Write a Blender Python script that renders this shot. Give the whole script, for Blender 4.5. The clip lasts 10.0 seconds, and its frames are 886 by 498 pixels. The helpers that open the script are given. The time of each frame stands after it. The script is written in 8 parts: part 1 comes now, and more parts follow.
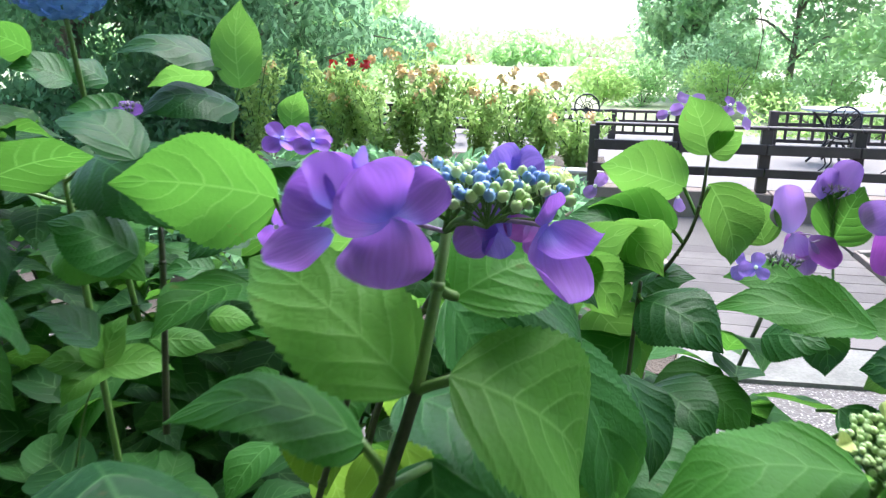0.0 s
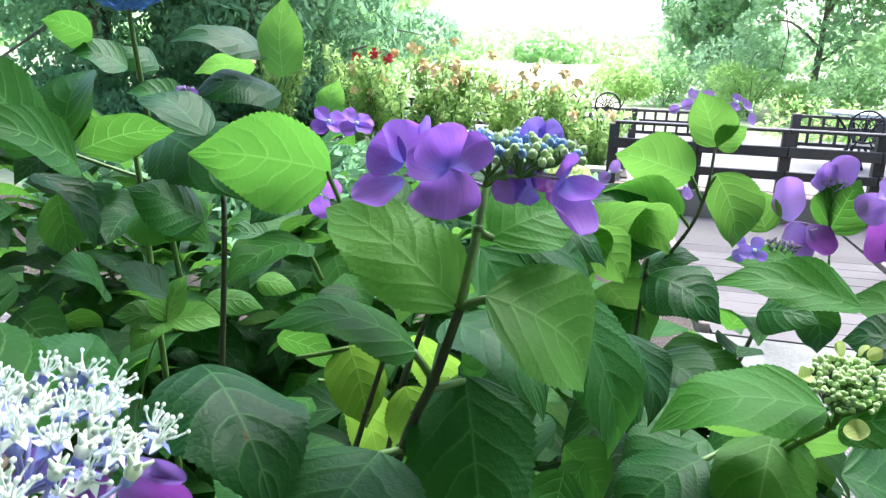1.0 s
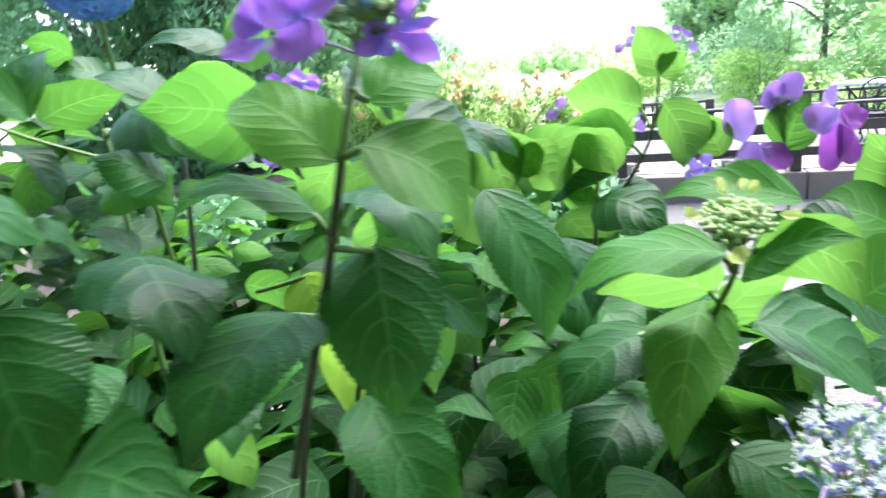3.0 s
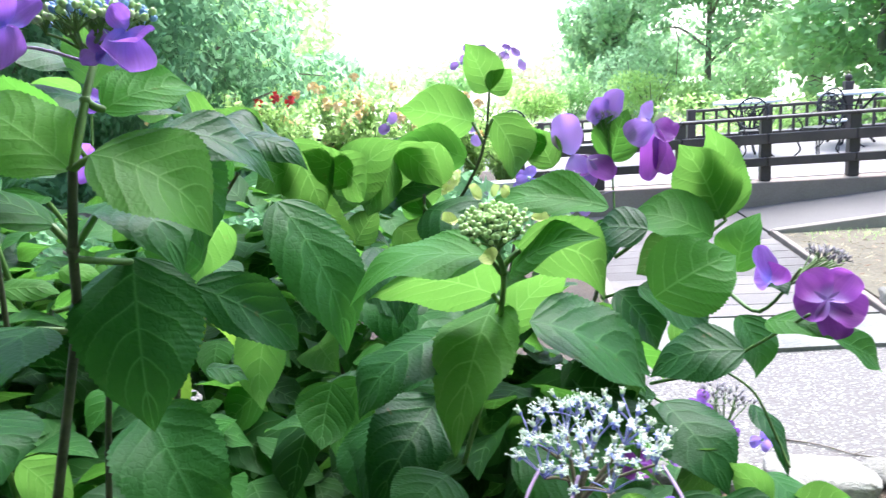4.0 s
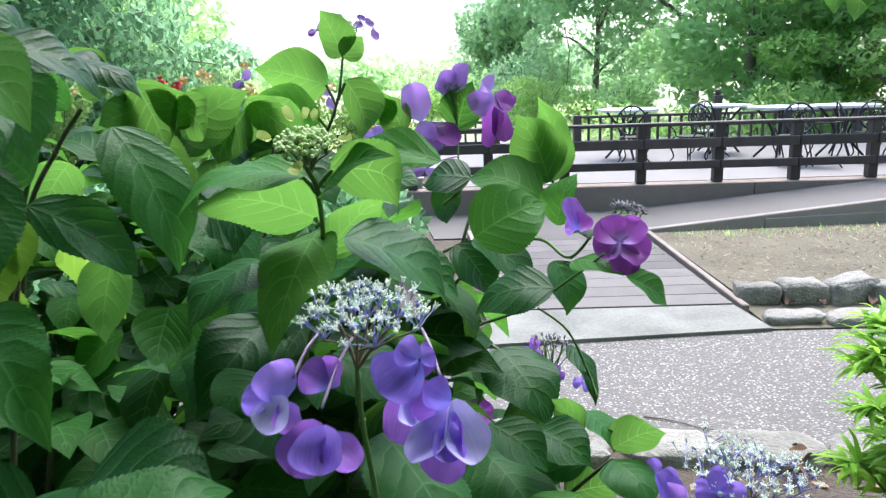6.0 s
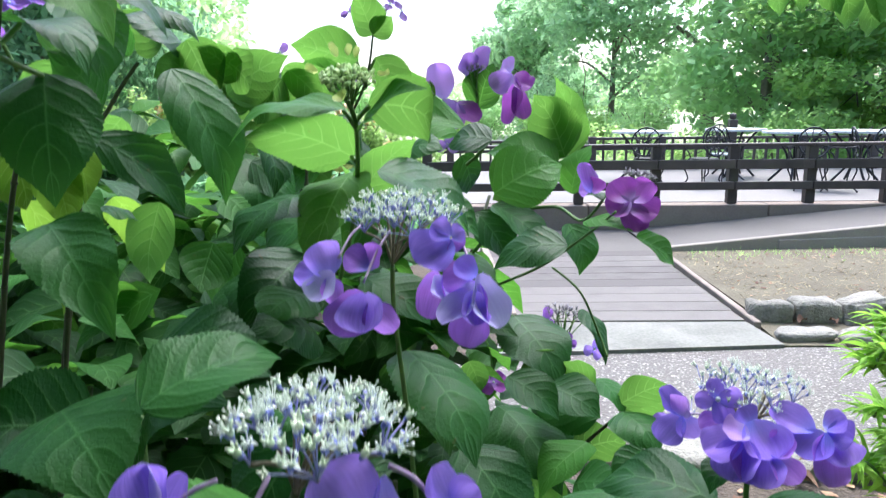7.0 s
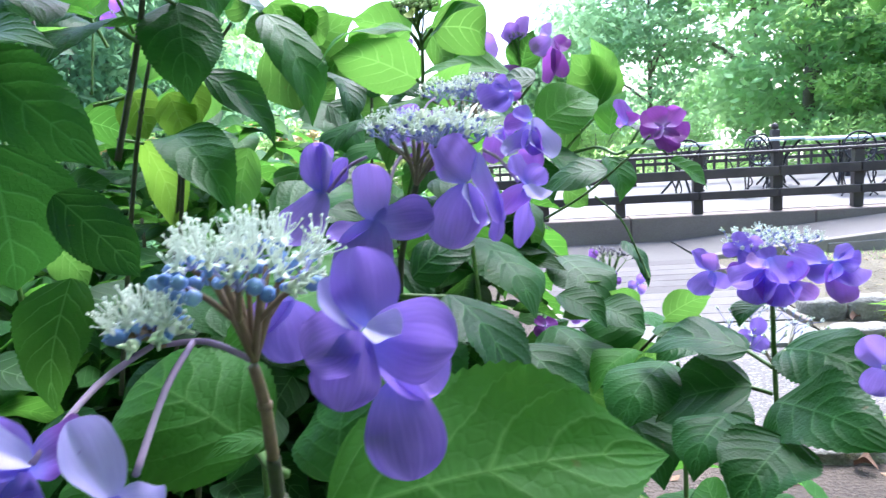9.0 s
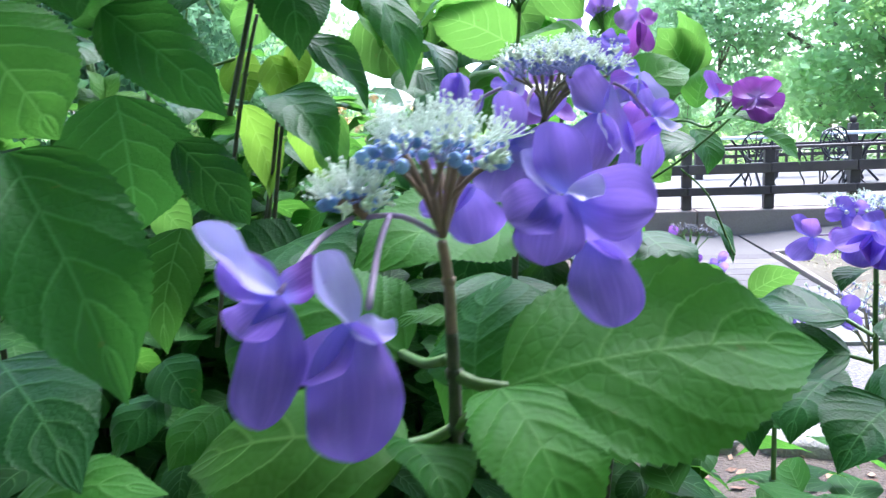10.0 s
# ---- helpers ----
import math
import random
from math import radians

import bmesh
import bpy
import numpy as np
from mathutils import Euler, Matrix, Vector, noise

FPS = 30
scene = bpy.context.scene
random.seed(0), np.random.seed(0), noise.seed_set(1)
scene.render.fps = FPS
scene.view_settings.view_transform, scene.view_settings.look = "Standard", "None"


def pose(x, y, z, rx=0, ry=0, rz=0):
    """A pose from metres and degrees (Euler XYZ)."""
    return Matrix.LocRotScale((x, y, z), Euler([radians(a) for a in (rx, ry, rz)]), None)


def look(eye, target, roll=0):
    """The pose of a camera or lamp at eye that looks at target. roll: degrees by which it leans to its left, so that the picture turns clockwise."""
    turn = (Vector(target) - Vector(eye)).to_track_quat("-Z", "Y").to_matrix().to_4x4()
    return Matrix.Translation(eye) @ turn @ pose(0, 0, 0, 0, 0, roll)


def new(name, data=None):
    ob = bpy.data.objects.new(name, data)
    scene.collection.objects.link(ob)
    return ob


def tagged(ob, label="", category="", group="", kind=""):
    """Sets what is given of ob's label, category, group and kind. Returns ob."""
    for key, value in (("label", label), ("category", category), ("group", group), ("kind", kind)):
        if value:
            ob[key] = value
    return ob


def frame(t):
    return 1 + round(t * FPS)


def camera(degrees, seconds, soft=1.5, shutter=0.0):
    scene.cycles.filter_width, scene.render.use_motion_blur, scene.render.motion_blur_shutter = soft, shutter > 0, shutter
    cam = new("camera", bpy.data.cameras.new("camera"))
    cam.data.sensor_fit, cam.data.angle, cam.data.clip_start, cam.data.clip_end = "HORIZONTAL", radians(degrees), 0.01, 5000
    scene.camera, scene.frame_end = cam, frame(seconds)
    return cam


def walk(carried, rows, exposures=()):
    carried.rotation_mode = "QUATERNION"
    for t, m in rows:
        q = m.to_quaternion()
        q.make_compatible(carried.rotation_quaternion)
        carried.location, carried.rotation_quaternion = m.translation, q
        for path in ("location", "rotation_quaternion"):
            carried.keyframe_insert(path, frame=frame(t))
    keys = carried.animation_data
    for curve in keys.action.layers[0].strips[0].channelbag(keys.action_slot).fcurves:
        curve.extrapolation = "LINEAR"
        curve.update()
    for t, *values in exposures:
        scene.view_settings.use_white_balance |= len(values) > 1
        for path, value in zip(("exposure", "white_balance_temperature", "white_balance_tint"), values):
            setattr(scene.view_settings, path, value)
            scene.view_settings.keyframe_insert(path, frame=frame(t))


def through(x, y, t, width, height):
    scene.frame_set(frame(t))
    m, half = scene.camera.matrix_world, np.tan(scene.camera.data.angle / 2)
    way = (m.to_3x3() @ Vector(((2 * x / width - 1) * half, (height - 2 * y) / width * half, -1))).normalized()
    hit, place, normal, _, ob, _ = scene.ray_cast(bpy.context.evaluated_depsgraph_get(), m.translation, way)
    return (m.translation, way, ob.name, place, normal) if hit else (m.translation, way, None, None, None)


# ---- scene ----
cam = camera(64.2, 10.0, 1.3, 0.4)
PATH = [
    (0, (-0.050, 0.319, 1.561), (-0.406, 2.214, 1.030), 0.5),
    (0.3, (-0.052, 0.263, 1.567), (-0.416, 2.156, 1.034), 0.9),
    (0.5, (-0.056, 0.245, 1.564), (-0.436, 2.137, 1.038), 0.6),
    (1, (-0.046, 0.244, 1.560), (-0.446, 2.127, 1.016), 1.7),
    (1.5, (-0.047, 0.246, 1.527), (-0.544, 2.119, 1.030), -2.4),
    (2, (-0.054, 0.229, 1.514), (-0.598, 2.078, 0.982), -1.8),
    (2.5, (-0.054, 0.219, 1.512), (-0.548, 2.076, 0.958), -1.3),
    (2.8, (0.002, 0.187, 1.496), (-0.525, 2.050, 0.994), -3.5),
    (3, (0.031, 0.207, 1.488), (-0.444, 2.089, 1.004), -4.9),
    (3.2, (0.070, 0.215, 1.471), (-0.388, 2.113, 1.038), -7.1),
    (4.3, (0.126, 0.201, 1.477), (-0.034, 2.142, 1.022), -3.4),
    (4.5, (0.136, 0.182, 1.465), (0.010, 2.125, 1.012), -3.3),
    (5, (0.154, 0.179, 1.485), (0.174, 2.120, 1.004), -3.0),
    (5.5, (0.188, 0.177, 1.444), (0.249, 2.117, 0.962), -3.0),
    (5.7, (0.185, 0.167, 1.437), (0.257, 2.106, 0.954), -2.3),
    (6.8, (0.164, 0.071, 1.391), (0.200, 2.032, 0.998), -0.9),
    (7, (0.164, 0.071, 1.371), (0.193, 2.030, 0.966), -0.7),
    (7.5, (0.153, 0.049, 1.337), (0.163, 2.000, 0.896), 0.4),
    (8, (0.150, 0.023, 1.304), (0.115, 1.985, 0.919), -3.1),
    (8.5, (0.159, -0.008, 1.283), (0.125, 1.962, 0.940), -4.0),
    (9, (0.143, -0.051, 1.266), (0.055, 1.922, 0.952), -3.5),
    (9.5, (0.131, -0.045, 1.254), (-0.056, 1.918, 0.921), -4.1),
    (10, (0.109, -0.071, 1.241), (-0.140, 1.885, 0.908), -2.7),
]
walk(cam, [(t, look(eye, target, roll)) for t, eye, target, roll in PATH],
     [(0, 2.12, 5700, 16), (1.5, 2.43, 5650, 15), (3.0, 2.73, 5700, 17), (4.5, 2.33, 5600, 15), (6.0, 1.95, 5700, 14), (8.0, 2.25, 5550, 15), (10, 2.56, 5300, 19)])

# ---- daylight: a bright, thinly clouded sky, soft sun from high behind the bush ----
SUN_ELEV, SUN_AZ = 62.0, 25.0
world = bpy.data.worlds.new("sky")
scene.world = world
world.use_nodes = True
wn = world.node_tree.nodes
sky = wn.new("ShaderNodeTexSky")
sky.sky_type, sky.sun_disc = "NISHITA", False
sky.sun_elevation, sky.sun_rotation = radians(SUN_ELEV), radians(SUN_AZ)
sky.air_density, sky.dust_density, sky.ozone_density = 1.0, 4.0, 0.6
wn["Background"].inputs["Strength"].default_value = 0.15
world.node_tree.links.new(sky.outputs[0], wn["Background"].inputs["Color"])
sun = new("sun", bpy.data.lights.new("sun", "SUN"))
sun.data.energy, sun.data.angle, sun.data.color = 1.5, radians(38), (1.0, 0.96, 0.88)
sun.matrix_world = look((math.sin(radians(SUN_AZ)) * 20, math.cos(radians(SUN_AZ)) * 20, 20 * math.tan(radians(SUN_ELEV))), (0, 0, 0))


# ---- materials ----
def graph(name):
    m = bpy.data.materials.new(name)
    m.use_nodes = True
    return m, m.node_tree.nodes, m.node_tree.links, m.node_tree.nodes["Principled BSDF"]


def tex_noise(n, l, scale, detail=4.0, coord="Object"):
    c = n.new("ShaderNodeTexCoord")
    t = n.new("ShaderNodeTexNoise")
    t.inputs["Scale"].default_value, t.inputs["Detail"].default_value = scale, detail
    l.new(c.outputs[coord], t.inputs["Vector"])
    return t.outputs["Fac"]


def ramp(n, l, fac, stops):
    r = n.new("ShaderNodeValToRGB")
    while len(r.color_ramp.elements) < len(stops):
        r.color_ramp.elements.new(0.5)
    for e, (p, c) in zip(r.color_ramp.elements, stops):
        e.position, e.color = p, (*c, 1)
    l.new(fac, r.inputs[0])
    return r.outputs[0]


def math_node(n, l, op, a, b=None, c=None):
    m = n.new("ShaderNodeMath")
    m.operation = op
    for i, v in enumerate((a, b, c)):
        if v is None:
            continue
        if isinstance(v, (int, float)):
            m.inputs[i].default_value = v
        else:
            l.new(v, m.inputs[i])
    return m.outputs[0]


def mix_rgb(n, l, fac, a, b, mode="MIX"):
    m = n.new("ShaderNodeMix")
    m.data_type, m.blend_type = "RGBA", mode
    for i, v in ((0, fac), (6, a), (7, b)):
        if isinstance(v, (int, float)):
            m.inputs[i].default_value = v
        elif isinstance(v, tuple):
            m.inputs[i].default_value = (*v, 1)
        else:
            l.new(v, m.inputs[i])
    return m.outputs[2]


def rough_mat(name, dark, light, coarse=2.0, fine=60.0, rough=0.85, bump=0.3, depth=0.004, metal=0.0, rand=0.0, island=0.0):
    """Two scales of mottling and a fine relief; rand varies it from object to object, island from piece to piece."""
    m, n, l, p = graph(name)
    a, b = tex_noise(n, l, coarse), tex_noise(n, l, fine, 6)
    f = math_node(n, l, "ADD", math_node(n, l, "MULTIPLY", a, 0.6), math_node(n, l, "MULTIPLY", b, 0.4))
    if rand:
        o = n.new("ShaderNodeObjectInfo")
        f = math_node(n, l, "ADD", f, math_node(n, l, "MULTIPLY", math_node(n, l, "SUBTRACT", o.outputs["Random"], 0.5), rand))
    if island:
        g = n.new("ShaderNodeNewGeometry")
        f = math_node(n, l, "ADD", f, math_node(n, l, "MULTIPLY", math_node(n, l, "SUBTRACT", g.outputs["Random Per Island"], 0.5), island))
    l.new(ramp(n, l, f, ((0.3, dark), (0.7, light))), p.inputs["Base Color"])
    p.inputs["Roughness"].default_value, p.inputs["Metallic"].default_value = rough, metal
    bp = n.new("ShaderNodeBump")
    bp.inputs["Strength"].default_value, bp.inputs["Distance"].default_value = bump, depth
    l.new(b, bp.inputs["Height"])
    l.new(bp.outputs[0], p.inputs["Normal"])
    return m


def blade_mat(name, dark, light, glow, through=0.35, rough=0.38, veins=6.0, vein_tint=(0.20, 0.36, 0.12), vein_mix=0.36, relief=0.26, island=0.0, spec=0.10, edge=None, streaks=0.0):
    """A leaf or sepal: u runs along the blade, v across it; midrib, arching side veins, a fine net between them, quilted relief and light that passes through."""
    m, n, l, p = graph(name)
    uv = n.new("ShaderNodeUVMap")
    sep = n.new("ShaderNodeSeparateXYZ")
    l.new(uv.outputs[0], sep.inputs[0])
    u = sep.outputs[0]
    v = math_node(n, l, "ABSOLUTE", math_node(n, l, "SUBTRACT", math_node(n, l, "MULTIPLY", sep.outputs[1], 2.0), 1.0))
    wob = tex_noise(n, l, 45.0, 1)
    lean = math_node(n, l, "ADD", math_node(n, l, "MULTIPLY", v, 0.16), math_node(n, l, "MULTIPLY", math_node(n, l, "MULTIPLY", v, v), 0.15))
    s = math_node(n, l, "MULTIPLY", math_node(n, l, "SUBTRACT", math_node(n, l, "ADD", u, math_node(n, l, "MULTIPLY", wob, 0.10)), lean), veins)
    tri = math_node(n, l, "PINGPONG", s, 0.5)
    side = math_node(n, l, "MINIMUM", math_node(n, l, "MULTIPLY", tri, 13.0), 1.0)
    side = math_node(n, l, "MINIMUM", math_node(n, l, "ADD", side, math_node(n, l, "MULTIPLY", math_node(n, l, "MULTIPLY", v, v), 0.8)), 1.0)
    mid = math_node(n, l, "MINIMUM", math_node(n, l, "MULTIPLY", v, 26.0), 1.0)
    line = math_node(n, l, "SUBTRACT", 1.0, math_node(n, l, "MINIMUM", side, mid))
    big, small = tex_noise(n, l, 22.0), tex_noise(n, l, 260.0, 3)
    co = n.new("ShaderNodeTexCoord")
    net = n.new("ShaderNodeTexVoronoi")
    net.feature = "DISTANCE_TO_EDGE"
    net.inputs["Scale"].default_value = 210.0
    l.new(co.outputs["Object"], net.inputs["Vector"])
    mesh = math_node(n, l, "MINIMUM", math_node(n, l, "MULTIPLY", net.outputs["Distance"], 5.0), 1.0)
    f = math_node(n, l, "ADD", math_node(n, l, "ADD", 0.32, math_node(n, l, "MULTIPLY", big, 0.24)), math_node(n, l, "MULTIPLY", small, 0.12))
    o = n.new("ShaderNodeObjectInfo")
    f = math_node(n, l, "ADD", f, math_node(n, l, "MULTIPLY", math_node(n, l, "SUBTRACT", o.outputs["Random"], 0.5), 0.62))
    if island:
        g = n.new("ShaderNodeNewGeometry")
        f = math_node(n, l, "ADD", f, math_node(n, l, "MULTIPLY", math_node(n, l, "SUBTRACT", g.outputs["Random Per Island"], 0.5), island))
    if streaks:
        mp = n.new("ShaderNodeMapping")
        mp.inputs["Scale"].default_value = (1.6, 17.0, 1.0)
        l.new(uv.outputs[0], mp.inputs["Vector"])
        st = n.new("ShaderNodeTexNoise")
        st.inputs["Scale"].default_value, st.inputs["Detail"].default_value = 1.0, 3.0
        l.new(mp.outputs[0], st.inputs["Vector"])
        f = math_node(n, l, "ADD", f, math_node(n, l, "MULTIPLY", math_node(n, l, "SUBTRACT", st.outputs["Fac"], 0.5), streaks))
    base = ramp(n, l, f, ((0.25, dark), (0.75, light)))
    if edge is not None:
        fade = math_node(n, l, "SMOOTH_MIN", math_node(n, l, "MULTIPLY", u, 2.2), 1.0, 0.2)
        base = mix_rgb(n, l, fade, edge, base)
    base = mix_rgb(n, l, math_node(n, l, "MULTIPLY", line, vein_mix), base, vein_tint)
    if not streaks:
        fleck = math_node(n, l, "MULTIPLY", math_node(n, l, "GREATER_THAN", tex_noise(n, l, 75.0, 5), 0.715), 0.55)
        base = mix_rgb(n, l, fleck, base, (0.085, 0.060, 0.022))
    l.new(base, p.inputs["Base Color"])
    p.inputs["Roughness"].default_value = rough
    p.inputs["Specular IOR Level"].default_value = spec
    quilt = math_node(n, l, "SMOOTH_MIN", math_node(n, l, "SMOOTH_MIN", math_node(n, l, "MULTIPLY", tri, 4.0), 1.0, 0.5), math_node(n, l, "MULTIPLY", v, 7.0), 0.4)
    if streaks:
        quilt = math_node(n, l, "MULTIPLY", quilt, 0.0)
    quilt = math_node(n, l, "ADD", quilt, math_node(n, l, "MULTIPLY", mesh, 0.22 if not streaks else 0.0))
    quilt = math_node(n, l, "ADD", quilt, math_node(n, l, "MULTIPLY", small, 0.2))
    if streaks:
        quilt = math_node(n, l, "ADD", quilt, math_node(n, l, "MULTIPLY", st.outputs["Fac"], 1.2))
    bp = n.new("ShaderNodeBump")
    bp.inputs["Strength"].default_value, bp.inputs["Distance"].default_value = relief, 0.0015
    l.new(quilt, bp.inputs["Height"])
    l.new(bp.outputs[0], p.inputs["Normal"])
    t = n.new("ShaderNodeBsdfTranslucent")
    tc = mix_rgb(n, l, math_node(n, l, "MULTIPLY", line, 0.08 if streaks else 0.55), ramp(n, l, f, ((0.2, tuple(0.72 * c for c in glow)), (0.8, tuple(min(1.0, 1.2 * c) for c in glow)))), tuple(min(1.0, 1.35 * c + 0.06) for c in glow))
    l.new(tc, t.inputs["Color"])
    l.new(bp.outputs[0], t.inputs["Normal"])
    mx = n.new("ShaderNodeMixShader")
    mx.inputs[0].default_value = through
    l.new(p.outputs[0], mx.inputs[1])
    l.new(t.outputs[0], mx.inputs[2])
    l.new(mx.outputs[0], n["Material Output"].inputs["Surface"])
    return m


# leaf tones also carry light: deep for shaded leaves, mid and fresh for backlit
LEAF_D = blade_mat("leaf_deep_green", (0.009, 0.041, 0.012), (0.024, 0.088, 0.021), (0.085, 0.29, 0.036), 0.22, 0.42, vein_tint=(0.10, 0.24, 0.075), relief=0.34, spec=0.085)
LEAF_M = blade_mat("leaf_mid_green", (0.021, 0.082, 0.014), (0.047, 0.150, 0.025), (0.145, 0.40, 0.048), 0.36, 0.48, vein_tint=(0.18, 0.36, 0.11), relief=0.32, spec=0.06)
LEAF_B = blade_mat("leaf_fresh_backlit", (0.038, 0.118, 0.018), (0.078, 0.198, 0.032), (0.16, 0.36, 0.055), 0.42, 0.5, vein_tint=(0.24, 0.42, 0.13), spec=0.09)
LEAF_Y = blade_mat("leaf_yellowing", (0.11, 0.20, 0.015), (0.18, 0.28, 0.03), (0.26, 0.48, 0.05), 0.42, 0.5, vein_tint=(0.36, 0.48, 0.14))
# inner leaves: some of the shade inside the bush is in this tone
LEAF_F = blade_mat("leaf_inner_shaded", (0.012, 0.044, 0.013), (0.031, 0.099, 0.022), (0.12, 0.33, 0.036), 0.32, 0.5, island=0.9, spec=0.07)
VIOLET = blade_mat("sepal_violet", (0.19, 0.078, 0.45), (0.36, 0.165, 0.66), (0.47, 0.19, 0.82), 0.40, 0.6, 6, (0.15, 0.06, 0.46), 0.03, 0.10, 0, 0.20, (0.20, 0.22, 0.78), streaks=0.75)
BLUEVI = blade_mat("sepal_blue_violet", (0.165, 0.103, 0.57), (0.34, 0.205, 0.82), (0.41, 0.25, 0.94), 0.42, 0.6, 6, (0.12, 0.09, 0.50), 0.03, 0.10, 0, 0.20, (0.18, 0.21, 0.78), streaks=0.75)
MAGENTA = blade_mat("sepal_purple", (0.15, 0.028, 0.25), (0.28, 0.070, 0.39), (0.44, 0.11, 0.58), 0.33, 0.6, 6, (0.18, 0.04, 0.36), 0.03, 0.10, 0, 0.20, (0.42, 0.30, 0.70), streaks=0.5)
PALE = blade_mat("sepal_pale_lilac", (0.36, 0.32, 0.72), (0.52, 0.48, 0.85), (0.5, 0.42, 0.9), 0.3, 0.6, 6, (0.4, 0.38, 0.75), 0.03, 0.10, 0, 0.25, streaks=0.5)
LILAC = blade_mat("sepal_lilac", (0.22, 0.12, 0.42), (0.38, 0.23, 0.60), (0.44, 0.23, 0.72), 0.34, 0.6, 6, (0.24, 0.12, 0.44), 0.03, 0.10, 0, 0.20, (0.34, 0.30, 0.70), streaks=0.5)
BUDLEAF = blade_mat("sepal_cream_green", (0.55, 0.62, 0.22), (0.72, 0.76, 0.38), (0.5, 0.6, 0.2), 0.25, 0.6, 5, (0.5, 0.6, 0.2), 0.14, 0.12, 0, 0.25)
STEM_G = rough_mat("stem_green", (0.05, 0.12, 0.02), (0.11, 0.20, 0.04), 30, 400, 0.55, 0.2, 0.0005)
STEM_D = rough_mat("stem_dark", (0.022, 0.028, 0.012), (0.065, 0.072, 0.034), 40, 400, 0.6, 0.3, 0.0008)
STEM_L = rough_mat("pedicel_lavender", (0.20, 0.20, 0.50), (0.36, 0.36, 0.68), 60, 400, 0.6, 0.2, 0.0004)
STEM_P = rough_mat("stalk_mauve", (0.28, 0.18, 0.36), (0.42, 0.30, 0.50), 60, 400, 0.6, 0.2, 0.0004)
STEM_O = rough_mat("stalk_olive", (0.10, 0.095, 0.05), (0.21, 0.17, 0.11), 60, 400, 0.6, 0.2, 0.0004)
STEM_R = rough_mat("stalk_russet", (0.15, 0.10, 0.06), (0.27, 0.18, 0.12), 60, 400, 0.6, 0.2, 0.0004)
BUD_G = rough_mat("bud_green", (0.33, 0.48, 0.19), (0.50, 0.63, 0.31), 90, 600, 0.5, 0.15, 0.0004, rand=0.6)
BUD_B = rough_mat("bud_blue", (0.13, 0.24, 0.60), (0.27, 0.41, 0.80), 90, 600, 0.35, 0.15, 0.0004, rand=0.5)
FLO_W = rough_mat("floret_white", (0.80, 0.86, 0.80), (0.92, 0.94, 0.88), 90, 600, 0.6, 0.1, 0.0004, rand=0.3)


def thin(m, glow, amount):
    """Lets part of the light pass through a petal's tissue."""
    n, l = m.node_tree.nodes, m.node_tree.links
    t = n.new("ShaderNodeBsdfTranslucent")
    t.inputs["Color"].default_value = (*glow, 1)
    mx = n.new("ShaderNodeMixShader")
    mx.inputs[0].default_value = amount
    l.new(n["Principled BSDF"].outputs[0], mx.inputs[1])
    l.new(t.outputs[0], mx.inputs[2])
    l.new(mx.outputs[0], n["Material Output"].inputs["Surface"])


thin(FLO_W, (0.9, 0.95, 0.9), 0.4)
BUD_C = rough_mat("knob_cream", (0.62, 0.72, 0.58), (0.82, 0.86, 0.72), 90, 600, 0.55, 0.1, 0.0004, rand=0.4)
FLO_B = rough_mat("floret_blue", (0.14, 0.16, 0.52), (0.26, 0.30, 0.70), 90, 600, 0.55, 0.1, 0.0004, rand=0.5)
DRY = rough_mat("dried_floret", (0.12, 0.10, 0.13), (0.28, 0.26, 0.32), 90, 600, 0.8, 0.2, 0.0005, island=0.5)
SOIL = rough_mat("soil", (0.035, 0.026, 0.019), (0.10, 0.078, 0.055), 3, 70, 0.95, 0.8, 0.02)
GRASS = rough_mat("park_lawn", (0.20, 0.23, 0.11), (0.38, 0.40, 0.23), 0.35, 14, 0.95, 0.6, 0.03)
DIRT = rough_mat("dry_dirt", (0.060, 0.052, 0.031), (0.135, 0.118, 0.075), 2.2, 45, 0.95, 0.6, 0.012)
CONC = rough_mat("concrete_pale", (0.075, 0.076, 0.062), (0.20, 0.20, 0.17), 3.5, 60, 0.85, 0.35, 0.003)
RAMPC = rough_mat("ramp_concrete", (0.064, 0.058, 0.050), (0.106, 0.097, 0.085), 1.2, 80, 0.85, 0.25, 0.003)
# ramp side and kerb: colour lightened to offset the shade on that face
RAMPW = rough_mat("ramp_side_lightened", (0.17, 0.15, 0.12), (0.25, 0.225, 0.185), 1.6, 70, 0.85, 0.3, 0.003)
PLINTH = rough_mat("plinth_brown", (0.14, 0.105, 0.08), (0.22, 0.175, 0.14), 2.0, 60, 0.85, 0.3, 0.003)
TERR = rough_mat("terrace_paving", (0.13, 0.122, 0.112), (0.19, 0.179, 0.166), 0.8, 40, 0.8, 0.2, 0.003)
FENCE = rough_mat("fence_dark_wood", (0.022, 0.016, 0.013), (0.06, 0.045, 0.038), 6, 90, 0.6, 0.35, 0.002, rand=0.25)
PLANK = rough_mat("boardwalk_wood", (0.058, 0.051, 0.045), (0.110, 0.099, 0.088), 5, 120, 0.8, 0.4, 0.003, rand=0.6)
CURB = rough_mat("curb_wood", (0.15, 0.12, 0.095), (0.25, 0.205, 0.17), 8, 120, 0.8, 0.4, 0.003, rand=0.2)
STONE = rough_mat("field_stone", (0.11, 0.105, 0.085), (0.28, 0.265, 0.225), 9, 60, 0.9, 0.9, 0.014, rand=0.22)
IRON = rough_mat("black_cast_metal", (0.008, 0.009, 0.010), (0.025, 0.026, 0.028), 20, 200, 0.45, 0.2, 0.001, metal=0.4)
